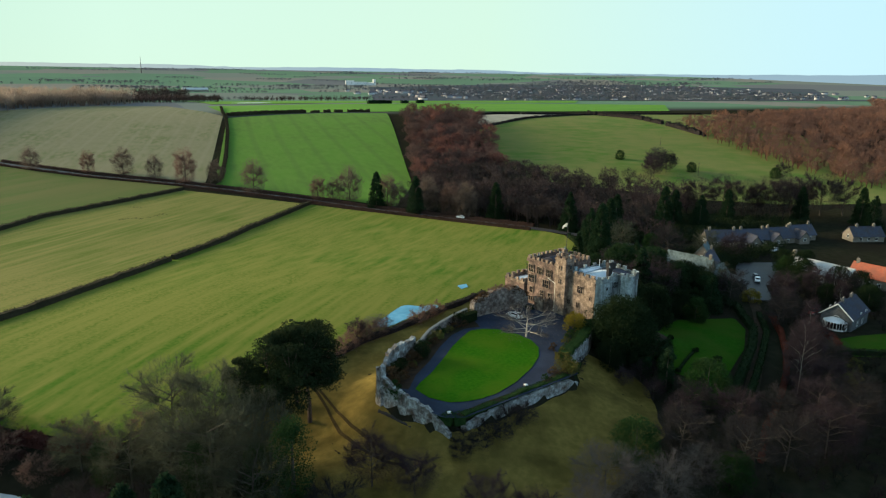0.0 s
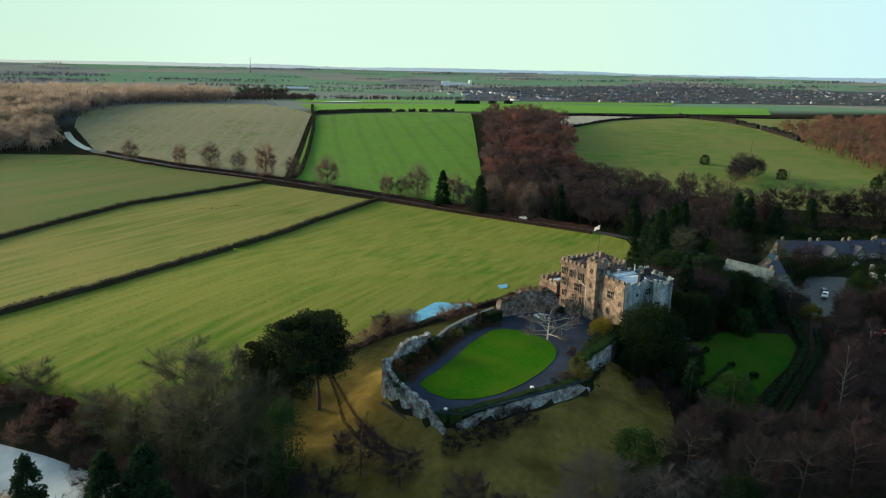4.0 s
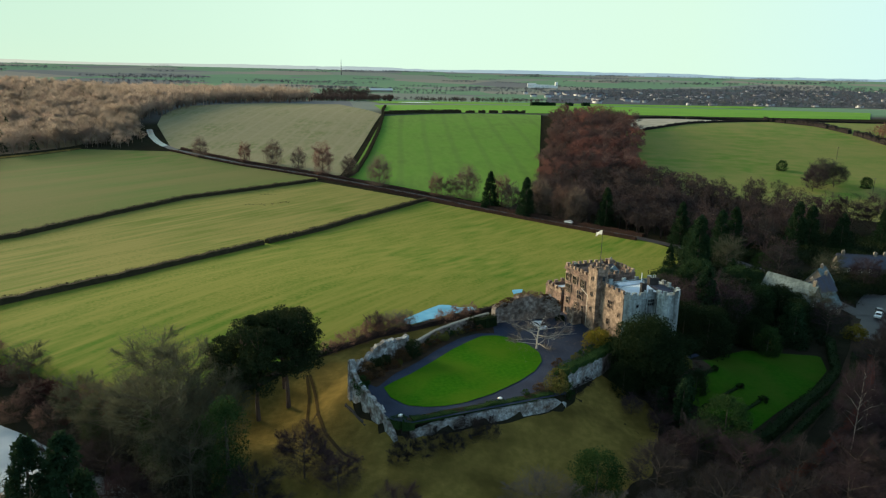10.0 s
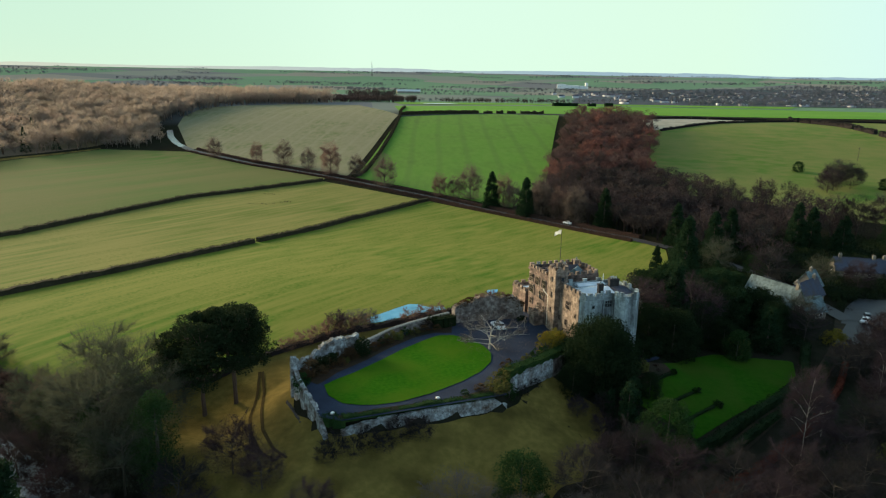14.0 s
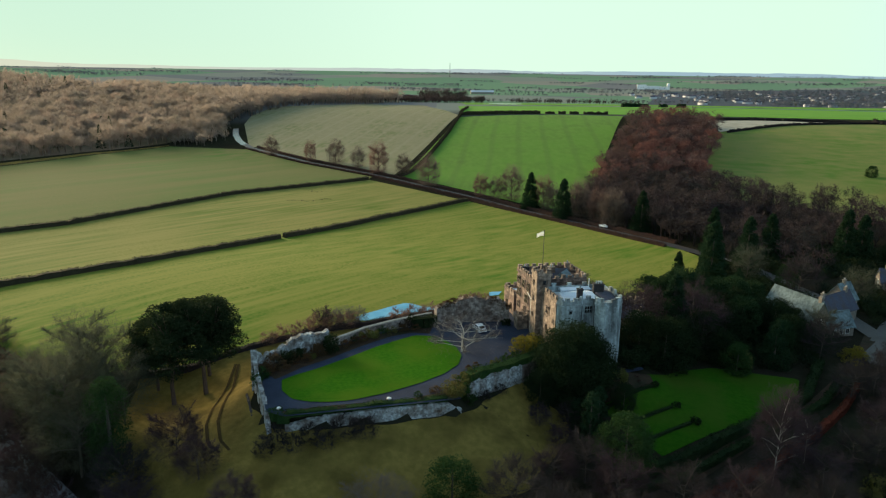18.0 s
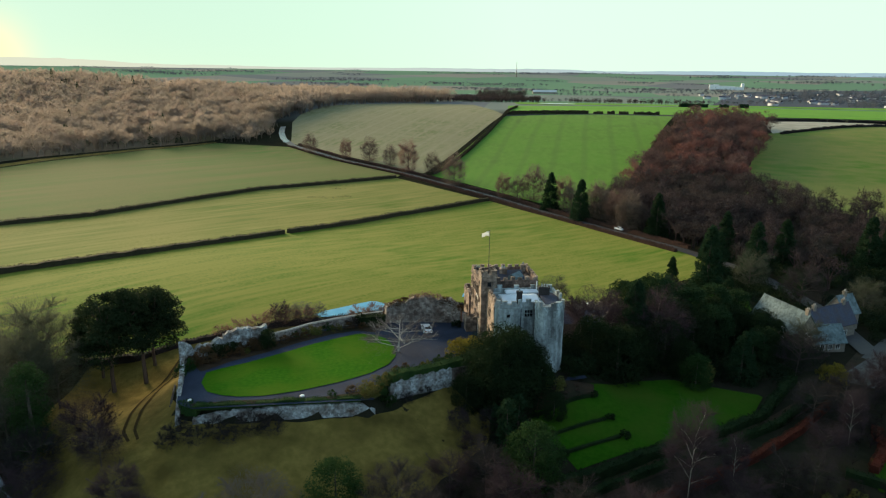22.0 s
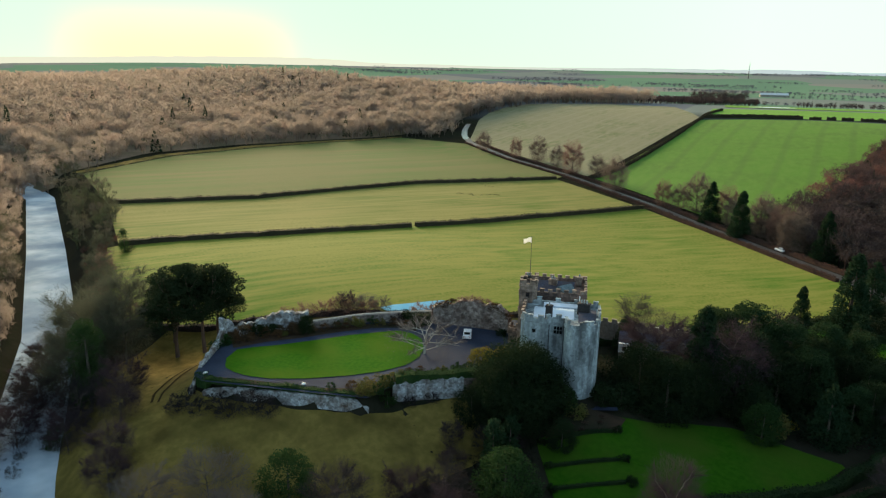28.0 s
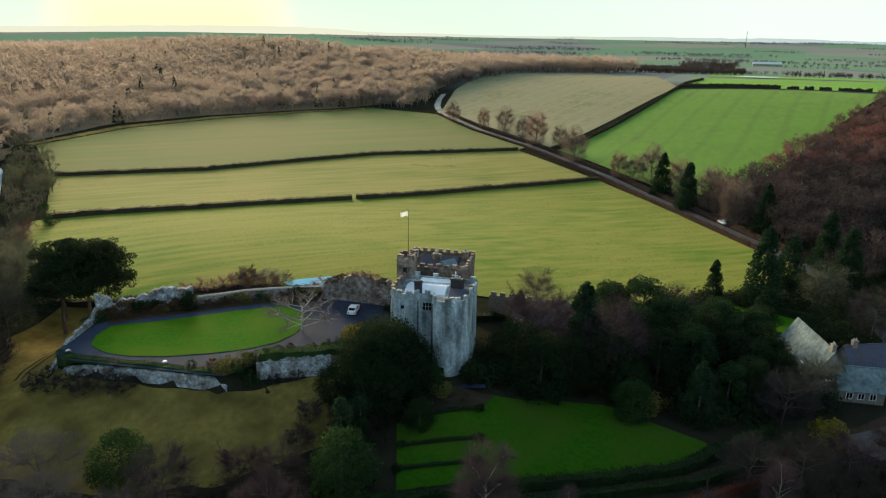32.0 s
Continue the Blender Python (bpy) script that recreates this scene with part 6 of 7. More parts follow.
YEW2 = evergreen("yew_tree", 12, 5.4, L_YEW, "round", 16000, 0.3, clumps=110, label="dark rounded evergreen tree by the garden")
CONE = evergreen("conifer", 20, 4.2, L_CONIFER, "cone", 11000, 0.5, clumps=170, label="tall dark conical conifer among bare trees")
CONE2 = evergreen("conifer", 20, 5.2, L_CONIFER, "cone", 11000, 0.5, clumps=140, label="broad dark conifer with drooping branches")
CYPRESS = evergreen("cypress", 10, 1.7, L_CONIFER, "column", 3000, 0.35, clumps=60, label="narrow dark green columnar cypress")
YEWCOL = evergreen("yew_column", 4.4, 1.9, L_YEW, "column", 3800, 0.22, clumps=60, label="stout dark clipped yew by the ruined wall")
ROUND = evergreen("evergreen_tree", 10.5, 4.8, L_LAUREL, "round", 13000, 0.28, clumps=110, label="round-headed green evergreen tree")
BUSH = evergreen("shrub", 2.2, 1.5, L_LAUREL, "round", 900, 0.24, clumps=26, label="leafy green garden shrub in the border", cat="shrub")
BUSH_O = evergreen("shrub", 2.2, 1.6, L_SHRUB, "round", 900, 0.24, clumps=26, label="olive-yellow garden shrub in the border", cat="shrub")
BUSH_R = evergreen("shrub", 2.0, 1.5, L_RUSSET, "round", 900, 0.24, clumps=26, label="russet winter shrub in the border", cat="shrub")
BUSH_G = evergreen("shrub", 3.4, 2.4, L_GOLD, "round", 2200, 0.26, clumps=40, label="golden yellow evergreen bush by the castle", cat="shrub")
BUSH_D = evergreen("shrub", 2.6, 1.7, L_YEW, "round", 1400, 0.26, clumps=30, label="dark clipped evergreen bush in the garden", cat="shrub")
BARE = bare_tree("bare_tree", 14, 5.5, L_TWIG, fuzz=9000, width=0.04, label="leafless grey-brown tree on the wooded bank")
BARE2 = bare_tree("bare_tree", 14, 6.0, L_TWIG_DARK, limbs=12, width=0.045, fuzz=9000, label="leafless dark-twigged tree among the scrub")
BARE_R = bare_tree("bare_tree", 14, 6.2, L_TWIG_UMBER, limbs=13, dense=7, width=0.045, fuzz=12000, label="leafless red-brown tree with a dense round head")
BARE_P = bare_tree("bare_tree", 8, 6.0, L_TWIG_PALE, bark=M_BARK_PALE, limbs=13, subs=8, dense=4, width=0.045, start=0.1, girth=0.024, fuzz=900, label="small pale leafless tree with spreading branches")
BARE_G = bare_tree("bare_tree", 10, 6.0, L_TWIG_PALE, limbs=14, subs=8, dense=4, start=0.1, width=0.035, fuzz=14000, label="low spreading grey leafless tree")
BIRCH = bare_tree("birch", 17, 3.2, L_TWIG_UMBER, bark=M_BARK_PALE, limbs=12, subs=6, dense=5, start=0.25, width=0.04, fuzz=9000, girth=0.006, label="slim pale-stemmed leafless birch by the lane")
SCRUB = bare_tree("scrub_bush", 4.2, 3.0, L_TWIG_MAUVE, limbs=9, subs=6, dense=6, width=0.045, start=0.05, twig=1.3, fuzz=5000, label="reddish leafless scrub bush outside the wall", cat="shrub")
SCRUB_D = bare_tree("scrub_bush", 4.2, 3.0, L_TWIG_DARK, limbs=9, subs=6, dense=6, width=0.045, start=0.05, twig=1.3, fuzz=5000, label="dark leafless scrub bush below the wall", cat="shrub")
HOLM = evergreen("evergreen_tree", 16, 5.6, L_HOLM, "round", 17000, 0.34, clumps=75, label="tall dark green broad-crowned evergreen beside the castle")
AVENUE = bare_tree("bare_tree", 14, 4.4, L_TWIG_UMBER, limbs=10, width=0.04, fuzz=5000, label="tall leafless tree in a row")
ROAD_A = bare_tree("bare_tree", 15, 5.0, L_TWIG_GREY, start=0.16, fuzz=15000, width=0.042, label="leafless tree beside the country road")
ROAD_B = bare_tree("bare_tree", 15, 4.2, L_TWIG_MAUVE, start=0.16, fuzz=14000, width=0.042, label="leafless red-brown tree beside the country road")
IVY = evergreen("ivy_clad_tree", 17, 3.6, L_LAUREL, "column", 9000, 0.28, clumps=110, label="tall tree clad in green ivy")
PROTOS = [PINE, PINE2, YEW, YEW2, CONE, CONE2, CYPRESS, ROUND, BUSH, BUSH_O, BUSH_R, BUSH_G, BUSH_D, BARE, BARE2, BARE_R, BARE_P, BARE_G, BIRCH, SCRUB, SCRUB_D, IVY, ROAD_A, ROAD_B, HOLM, AVENUE, YEWCOL]

for proto, rows in (
    (PINE, [(-65.4, 17.6, 0.95, 0.4), (-59.2, 20.4, 0.95, 2.1)]),
    (PINE2, [(-70.6, 22, 0.8, 1.0), (-60.4, 27, 0.92, 3.0)]),
    (YEW, [(21.7, 16.0, 1.1, 0), (25.4, 19.0, 1.02, 1.2), (22.6, 17.2, 1.3, 3.0)]),
    (YEW2, [(43, 37, 1.0, 0), (49, 35, 1.05, 1), (46, 42, 0.75, 2), (62, 45, 1.0, 3), (70, 50, 1.05, 4), (75, 56, 1.0, 5), (84, 62, 0.9, 1.1), (66, 40, 0.7, 0.3), (88, 52, 0.8, 2), (54, 41, 0.9, 2.5), (53, 48, 0.75, 0.2), (60, 57, 1.1, 1.4), (68, 59, 1.05, 2.3), (93, 60, 0.75, 3), (92, 66, 0.8, 0.6), (88, 60, 0.85, 2), (96, 52, 0.6, 4), (78, 66, 1.0, 1), (84, 74, 0.9, 5), (90, 84, 0.8, 2), (143, 58, 0.9, 2), (139, 52, 0.8, 1),
            (150, 70, 0.7, 1), (158, 66, 0.7, 2), (148, 44, 0.7, 3), (152, 38, 0.65, 0), (126, 33, 0.6, 2), (135, 24, 0.7, 1), (15, 12, 0.6, 2), (33, 12, 0.45, 0.7)]),
    (CONE, [(46.2, 270, 1.08, 0), (60.5, 243.4, 1.1, 1), (78.2, 111.5, 0.6, 2), (90.5, 113, 1.15, 0.5), (113.6, 136, 1.05, 1), (111, 164, 1.0, 2), (92.7, 207, 1.05, 3), (129, 150, 1.0, 4), (167, 150, 1.0, 1), (54.5, 47, 1.05, 2),
            (-95.6, -19.3, 1.0, 1), (-89.9, -20.6, 1.15, 2), (205, 150, 0.9, 1), (240, 132, 1.0, 2), (270, 118, 1.0, 3), (160, 150, 1.1, 0.4), (-108, -12, 0.8, 0.4)]),
    (HOLM, [(58, 64, 0.95, 0), (64, 68, 1.05, 1), (71, 62, 1.0, 2), (55, 72, 0.8, 3), (80, 70, 0.9, 4), (88, 75, 0.75, 2), (64, 56, 0.9, 5), (76, 54, 0.85, 1), (84, 48, 0.6, 3)]),
    (CONE2, [(79, 40.5, 0.62, 1), (90, 90, 0.6, 2), (175, 140, 0.9, 1), (36, 62, 0.5, 2), (98, 130, 0.9, 2.2), (260, 105, 0.9, 1.3)]),
    (CYPRESS, [(23.4, 0.9, 1.08, 0), (25.6, 3.7, 1.02, 1), (21.4, 5.4, 0.7, 2)]),
    (YEWCOL, [(-31.2, 24.0, 1.0, 0.5)]),
    (ROUND, [(28.4, -7.2, 1.02, 0), (-4.3, -20.5, 0.92, 1), (67.3, 35.2, 0.72, 2), (31.4, 21.4, 0.42, 0.5), (142, 62, 0.8, 2), (100, -14, 0.7, 2), (8, -34, 0.7, 1), (-66, -16, 0.5, 0.4), (118, 112, 0.8, 0.2)]),
    (IVY, [(-68.7, -4.8, 1.12, 0), (-84, 6, 0.8, 1), (-74, 1, 0.7, 2), (-100, 20, 0.6, 2), (-150, 78, 0.55, 1)]),
):
    for x, y, s, a in rows:
        plant(proto, x, y, s, a, z=0.0 if proto is YEWCOL else None)
for x, y, s, a, proto in (
    (60, 48, 1.25, 0, BARE_R), (45, 50, 1.2, 2, BARE_R), (36, 76, 0.8, 2, BARE),
    (-81, 5, 1.6, 0, BARE), (-87, 21, 1.25, 2, BARE), (-79, 16, 1.3, 4, BARE), (-95, 16, 1.1, 1, BARE), (-93, 4, 0.9, 2, BARE2), (-100, 8, 0.75, 3, BARE_R), (-87, -4, 0.8, 5, BARE_R), (-80, -14, 0.8, 1, BARE2), (-73, -20, 0.75, 0, BARE_R), (-105, 15, 0.7, 2, BARE2), (-88, 12, 1.2, 1, BARE), (-76, -3, 1.3, 2, BARE), (-104, 26, 0.85, 4, BARE), (-72, 8, 1.1, 2, BARE),
    (-120, 42, 0.8, 2, BARE), (-84, -6, 0.8, 3, BARE2), (-64, -12, 0.8, 1, BARE2), (-136, 54, 0.75, 0, BARE), (-152, 70, 0.7, 2, BARE),
    (-55, -8, 0.75, 0, BARE_R), (-49, -14, 0.6, 1, BARE_R), (-60, -18, 0.7, 2, BARE_R), (-40, -24, 0.6, 3, BARE_R), (-34, -30, 0.6, 1, BARE_R),
    (-33, 54, 0.55, 1, BARE_G), (-29, 56, 0.45, 2, BARE_G), (-38, 52, 0.42, 4, BARE_R), (-16, -26, 1.0, 0, BARE_G), (-8, -32, 0.9, 1, BARE_G), (-24, -32, 0.8, 2, BARE_G), (4, -30, 0.75, 4, BARE_G),
    (6, -22, 0.8, 0, BARE2), (14, -14, 0.6, 2, BARE_R), (20, -12, 0.65, 3, BARE2), (24, -20, 0.75, 1, BARE_R), (34, -22, 0.7, 2, BARE2), (44, -24, 0.8, 3, BARE_R), (12, -32, 0.9, 0, BARE2),
    (22, -34, 0.9, 1, BARE2), (34, -34, 0.9, 2, BARE_R), (46, -32, 0.9, 3, BARE2), (17, -2, 0.4, 1, BARE_R), (14, 5, 0.35, 0, BARE_R), (20, 6, 0.4, 2, BARE2), (56, -26, 0.8, 2, BARE2), (62, -14, 0.65, 1, BARE_R), (72, -6, 0.6, 3, BARE2),
    (84, 6, 0.6, 1, BARE_R), (78, -4, 0.55, 2, BARE2), (96, 26, 0.7, 2, BARE2), (104, 33, 0.6, 1, BARE_R), (88, 22, 0.7, 0, BARE2), (100, 58, 0.75, 1, BARE), (112, 40, 0.7, 3, BARE_R), (118, 44, 0.7, 0, BARE2),
    (94, 46, 0.8, 1, BARE2), (130, 40, 0.8, 2, BARE_R), (140, 36, 0.7, 1, BARE2), (132, 94, 0.9, 1, BARE), (146, 92, 0.8, 2, BARE_R), (70, 80, 0.9, 0, BARE2), (116, 100, 1.0, 2, BARE2), (106, 118, 1.0, 1, BARE),
    (54, -12, 1.15, 0, BIRCH), (92, 14, 0.7, 1, BIRCH), (126, 28, 0.6, 2, BIRCH), (64, -4, 0.6, 1, BIRCH),
    (289, 342, 0.75, 0, ROUND), (312, 284, 0.75, 1, ROUND), (286, 296, 1.35, 2, BARE), (296, 304, 1.2, 3, BARE), (278, 288, 1.25, 1, BARE2), (292, 290, 1.2, 3, BARE2), (270, 282, 1.1, 0, BARE_R), (303, 298, 0.9, 4, BARE), (360, 240, 0.9, 2, BARE2), (356, 243, 0.8, 1, ROUND),
):
    plant(proto, x, y, s, a)
# roadside trees
for i, (x, y, h) in enumerate(((-151, 466, 16), (-113, 440, 15), (-90, 426, 18), (-70, 408, 15), (-52, 381, 22), (-33, 374, 15), (-14.5, 337, 20), (19, 303, 14), (28, 300, 13), (38, 297, 20), (54, 272, 18), (58, 262, 15), (70, 249, 19), (77, 233, 17), (82, 222, 18))):
    plant((ROAD_A, ROAD_B, ROAD_A)[i % 3], x, y, h / 14, i, group="roadside trees")
# bare avenue behind the village
for i, (x, y) in enumerate(((196, 176), (205, 170), (212, 160), (217, 150), (221, 145), (230, 143), (238.5, 141), (250, 146), (260, 145), (269, 141), (281, 136))):
    plant((AVENUE, BARE2)[i % 2], x, y, 1.5 + 0.25 * rng.random(), i, label="tall leafless tree in a row behind the cottages", group="village avenue")
# courtyard planting
for proto, rows in (
    (BUSH_G, [(12.8, 24.4, 1.25, 0), (15.2, 27.4, 1.05, 2)]),
    (BUSH, [(-43.8, 10.4, 1.1, 0), (-1.6, 4.6, 0.9, 1), (-0.6, 6.8, 1.1, 2), (-1.6, 8.2, 1.0, 0), (-27, 30.6, 0.7, 1), (-10.8, 2.6, 0.55, 0), (-44, 7.4, 0.9, 1), (-43.6, 10.2, 0.7, 2), (2.4, 12.6, 0.8, 0), (8.4, 20.4, 0.8, 2), (15.4, 30.4, 0.7, 1), (10.6, 21.4, 0.9, 0.4), (-20.6, 36.2, 0.8, 2)]),
    (BUSH_O, [(-3.2, 3.6, 1.2, 0), (-24.2, 32.4, 1.1, 2), (-4.8, 5.0, 1.1, 0), (-2.4, 7.6, 1.2, 1), (-0.4, 10.6, 1.1, 2), (-22.6, 33.4, 0.9, 1), (-18.4, 36.2, 0.8, 2), (-35, 20.4, 0.6, 1), (-3.8, 2.8, 0.8, 2), (5.8, 18.2, 0.7, 2)]),
    (BUSH_R, [(-42.6, 15.2, 1.5, 0), (-44.0, 12.4, 1.0, 1), (-33.8, 22.8, 1.2, 3), (-7.4, 4.4, 0.7, 0), (-40.2, 14.4, 1.0, 1), (-38.6, 18.2, 1.0, 2), (-35.8, 19.0, 0.8, 3), (-33.4, 22.4, 0.9, 1), (-28.4, 27.2, 0.8, 2), (-26.4, 29.4, 0.8, 1), (-24.8, 30.8, 0.7, 0), (-15.6, 37.8, 0.8, 1),
              (-42.4, 12.6, 0.8, 2), (-37.2, 21.4, 0.9, 1), (-30.4, 25.2, 0.7, 2), (-12.4, 38.8, 0.7, 1), (-0.2, 15.4, 0.5, 2), (1.4, 17.2, 0.5, 1)]),
    (BUSH_D, [(-40.4, 17.8, 1.1, 1), (-38.4, 19.6, 1.0, 2), (-13.4, 41.2, 1.1, 0), (46.6, 6.6, 0.62, 0), (44.4, 12.4, 0.55, 1), (41.8, 19.2, 0.55, 2), (29.2, 12.0, 0.5, 1), (32.2, 6.0, 0.5, 2),
               (34.4, 0.2, 0.55, 0), (37.5, 27, 1.6, 0), (40.5, 30.5, 1.8, 2), (10.4, 42.6, 0.7, 1)]),
    (SCRUB_D, [(-24, -5.6, 1.0, 0), (-20.5, -5.2, 0.9, 1), (-36.5, -9, 0.9, 2), (-30, -7.4, 0.8, 0), (-27.4, -8.2, 0.7, 1), (-33, -9.4, 0.7, 2), (-38, -10.4, 0.7, 1), (-15, 39, 0.6, 2), (3, 9.4, 0.5, 1), (6.5, 12.4, 0.5, 2)]),
    (SCRUB, [(-3, 47.4, 0.8, 1), (2, 48, 0.9, 2), (7, 48.4, 0.8, 0), 
             (-118, 38, 1.2, 0), (-126, 46, 1.1, 1), (-134, 56, 1.2, 2), (-102, 30, 1.1, 3), (-112, 30, 1.2, 4), (-122, 36, 1.2, 0), (-145, 64, 1.1, 1), (-92, 28, 1.0, 2), (-46, 45, 0.9, 3), (-42, 47.5, 1.0, 1), (-38.6, 50.4, 1.1, 4), (-35.4, 51.6, 1.1, 2), (-31.6, 53, 1.0, 0), (-50, 42, 0.8, 5), (-18, 57.6, 0.9, 2), (-13.6, 60.4, 1.0, 4), (-9.4, 62.6, 0.9, 1)]),
):
    for x, y, s, a in rows:
        plant(proto, x, y, s, a, z=0.0 if inside(x, y, COURT) else None)
for x, y, z, k in ((-6.4, 44.1, 3.9, 0.8), (-4.6, 44.5, 4.5, 0.9), (-2.8, 44.9, 5.1, 1.0), (-0.8, 45.2, 5.6, 1.0), (1.2, 45.5, 5.9, 1.05), (3.2, 45.7, 6.1, 1.0), (5.2, 45.9, 5.8, 1.0), (7.2, 46.1, 5.2, 1.0), (9.0, 46.1, 4.4, 0.9), (10.6, 45.8, 3.4, 0.9)):
    plant(BUSH_R if z < 5.5 else SCRUB, x, y, k if z < 5.5 else k * 0.45, x, sz=0.62 if z < 5.5 else 0.4, z=z, label="russet growth on top of the ruined wall")
plant(BARE_P, -1.4, 25.4, 1.45, 0.6, sz=1.0, z=0.0)
plant(BUSH_G, 73, 43, 0.5, 0, label="small bright yellow bush at the lawn edge")
plant(BUSH_O, 69.4, 38.6, 1.7, 1, sz=2.2, label="tall yellow-green shrub under the dark trees")
for x, y, k in ((74, -12, 1.5), (79, -9, 1.3), (70, -15, 1.1), (84, -7, 1.2)):
    plant(BUSH_O, x, y, k, x, label="straw-coloured shrub among the garden scrub")
plant(BUSH_G, 102, 44, 1.3, 1, label="yellow winter-flowering shrub by the street")
plant(BUSH_O, 33.6, 20.0, 1.3, 1, label="tall yellow-green shrub at the tower foot")
retire(*PROTOS)

# undergrowth that covers the ground between the trees, near-black to deepen its shade
HOMES = [(100, 72, 11), (113, 75, 10), (108, 66, 7), (122, 85, 7), (151, 53, 14), (164, 41, 11), (171, 30, 9), (113, 18, 11), (44, 60, 11), (234, 92, 10)]
BARE_PLOTS = [[(36.5, -4), (50, 4), (62, 11.4), (77, 24), (82.5, 33), (62, 38), (52, 34), (42, 26.5), (28, 13)], [(90, -2), (104, -8), (118, -4), (118, 6), (108, 9), (94, 10)], [(82, 86), (99, 83), (104, 108), (77, 111)],
              [(98, 46), (112, 38), (124, 54), (146, 68), (156, 78), (140, 84), (117, 64)], COURT]


def open_plot(x, y):
    """True where nothing grows over: lawns, lanes, streets and houses."""
    if any(math.hypot(x - a, y - b) < r for a, b, r in HOMES) or any(inside(x, y, p) for p in BARE_PLOTS):
        return True
    if 120 < x < 262 and abs(y - (112 - 0.2 * (x - 150))) < 10:
        return True
    return min(seg_dist(x, y, a, b) for a, b in zip(ROAD, ROAD[1:])) < 5


def low_bush(radius=2.0, height=2.6, n=260, size=0.3):
    c = np.stack([rng.normal(size=9) * radius * 0.4, rng.normal(size=9) * radius * 0.4, height * (0.2 + 0.5 * rng.random(9))], 1)
    return leaf_cloud(c, np.full(9, radius * 0.6), n, size, 0.8)


EV = [low_bush(), low_bush(1.7, 3.4), low_bush(2.3, 2.2)]
ground_cover = [(36, 26), (44, 30), (52, 35), (62, 40), (82, 36), (92, 44), (104, 56), (118, 66), (150, 84), (200, 100), (240, 125), (200, 165), (130, 170), (110, 150), (98, 125), (80, 112), (72, 108), (60, 92), (46, 76), (36, 66)]
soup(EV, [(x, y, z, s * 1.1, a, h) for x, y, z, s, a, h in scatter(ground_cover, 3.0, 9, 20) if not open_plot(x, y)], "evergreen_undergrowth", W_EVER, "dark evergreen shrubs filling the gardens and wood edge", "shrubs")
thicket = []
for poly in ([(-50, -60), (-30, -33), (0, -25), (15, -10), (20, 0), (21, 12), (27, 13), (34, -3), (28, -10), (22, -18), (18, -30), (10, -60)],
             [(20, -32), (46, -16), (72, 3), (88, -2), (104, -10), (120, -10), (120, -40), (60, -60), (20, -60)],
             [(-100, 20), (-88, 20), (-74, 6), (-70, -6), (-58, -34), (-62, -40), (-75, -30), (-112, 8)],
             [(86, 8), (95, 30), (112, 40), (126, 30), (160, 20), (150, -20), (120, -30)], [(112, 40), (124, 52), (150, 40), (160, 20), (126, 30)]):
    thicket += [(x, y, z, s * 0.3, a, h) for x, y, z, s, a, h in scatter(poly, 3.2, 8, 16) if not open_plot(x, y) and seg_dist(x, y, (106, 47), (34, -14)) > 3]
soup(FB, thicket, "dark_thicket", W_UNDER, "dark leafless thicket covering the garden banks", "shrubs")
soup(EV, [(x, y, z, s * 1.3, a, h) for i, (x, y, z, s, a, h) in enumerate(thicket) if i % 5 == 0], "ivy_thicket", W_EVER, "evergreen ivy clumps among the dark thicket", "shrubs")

# woods joined by stand, around and behind
soup(FB, scatter([(445, 440), (416, 368), (400, 268), (388, 190), (640, 110), (900, 220), (900, 520), (618, 470)], 8.5, 11, 17), "larch_plantation", W_LARCH, "orange-brown larch plantation on the hillside")
soup(FBS, scatter([(900, 260), (1300, 400), (1300, 800), (900, 520)], 15, 12, 17), "larch_plantation_far", W_LARCH, "orange-brown larch plantation running into the distance")
soup(FBS, scatter([(-232, 800), (-262, 905), (-150, 960), (-60, 960), (60, 1050), (90, 1180), (-80, 1230), (-300, 1120), (-330, 960)], 11, 9, 14), "copse", W_DARK, "dark copse behind the stubble field")
soup(FBS, scatter([(140, 1290), (420, 1330), (420, 1370), (140, 1340)], 10, 7, 12, keep=0.7) + scatter([(-60, 1250), (20, 1280), (10, 1340), (-80, 1320)], 9, 10, 15), "farm_trees", W_DARK, "line of trees round a far farm")
far = []
for k in range(80):
    d, a = 1350 + 3300 * rng.random() ** 1.3, radians(-42 + 92 * rng.random())
    x, y, b, ln = d * math.sin(a), d * math.cos(a), rng.normal() * 0.35, 60 + 260 * rng.random()
    for i in range(int(ln / 9)):
        u, w = x + math.cos(b) * i * 9 + rng.normal() * 4, y + math.sin(b) * i * 9 + rng.normal() * 4
        far.append((u, w, land(u, w) - 0.5, 0.7 + 0.5 * rng.random(), rng.random() * 6, 0.8))
for k in range(26):
    d, a = 1900 + 2500 * rng.random(), radians(-40 + 88 * rng.random())
    for i in range(70):
        u, w = d * math.sin(a) + rng.normal() * 110, d * math.cos(a) + rng.normal() * 40
        far.append((u, w, land(u, w) - 0.5, 0.9 + 0.4 * rng.random(), rng.random() * 6, 0.9))
FBT = [far_bare(n=34, width=0.9, length=4.0), far_bare(11, 5.2, n=34, width=0.9, length=4.0)]
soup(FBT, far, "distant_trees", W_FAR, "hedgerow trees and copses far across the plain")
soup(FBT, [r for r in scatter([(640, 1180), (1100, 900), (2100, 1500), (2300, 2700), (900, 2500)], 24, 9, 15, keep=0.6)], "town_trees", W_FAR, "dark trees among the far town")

# ---- the far town, the white works, the mast ----
hv, hf, rv, rf = [], [], [], []
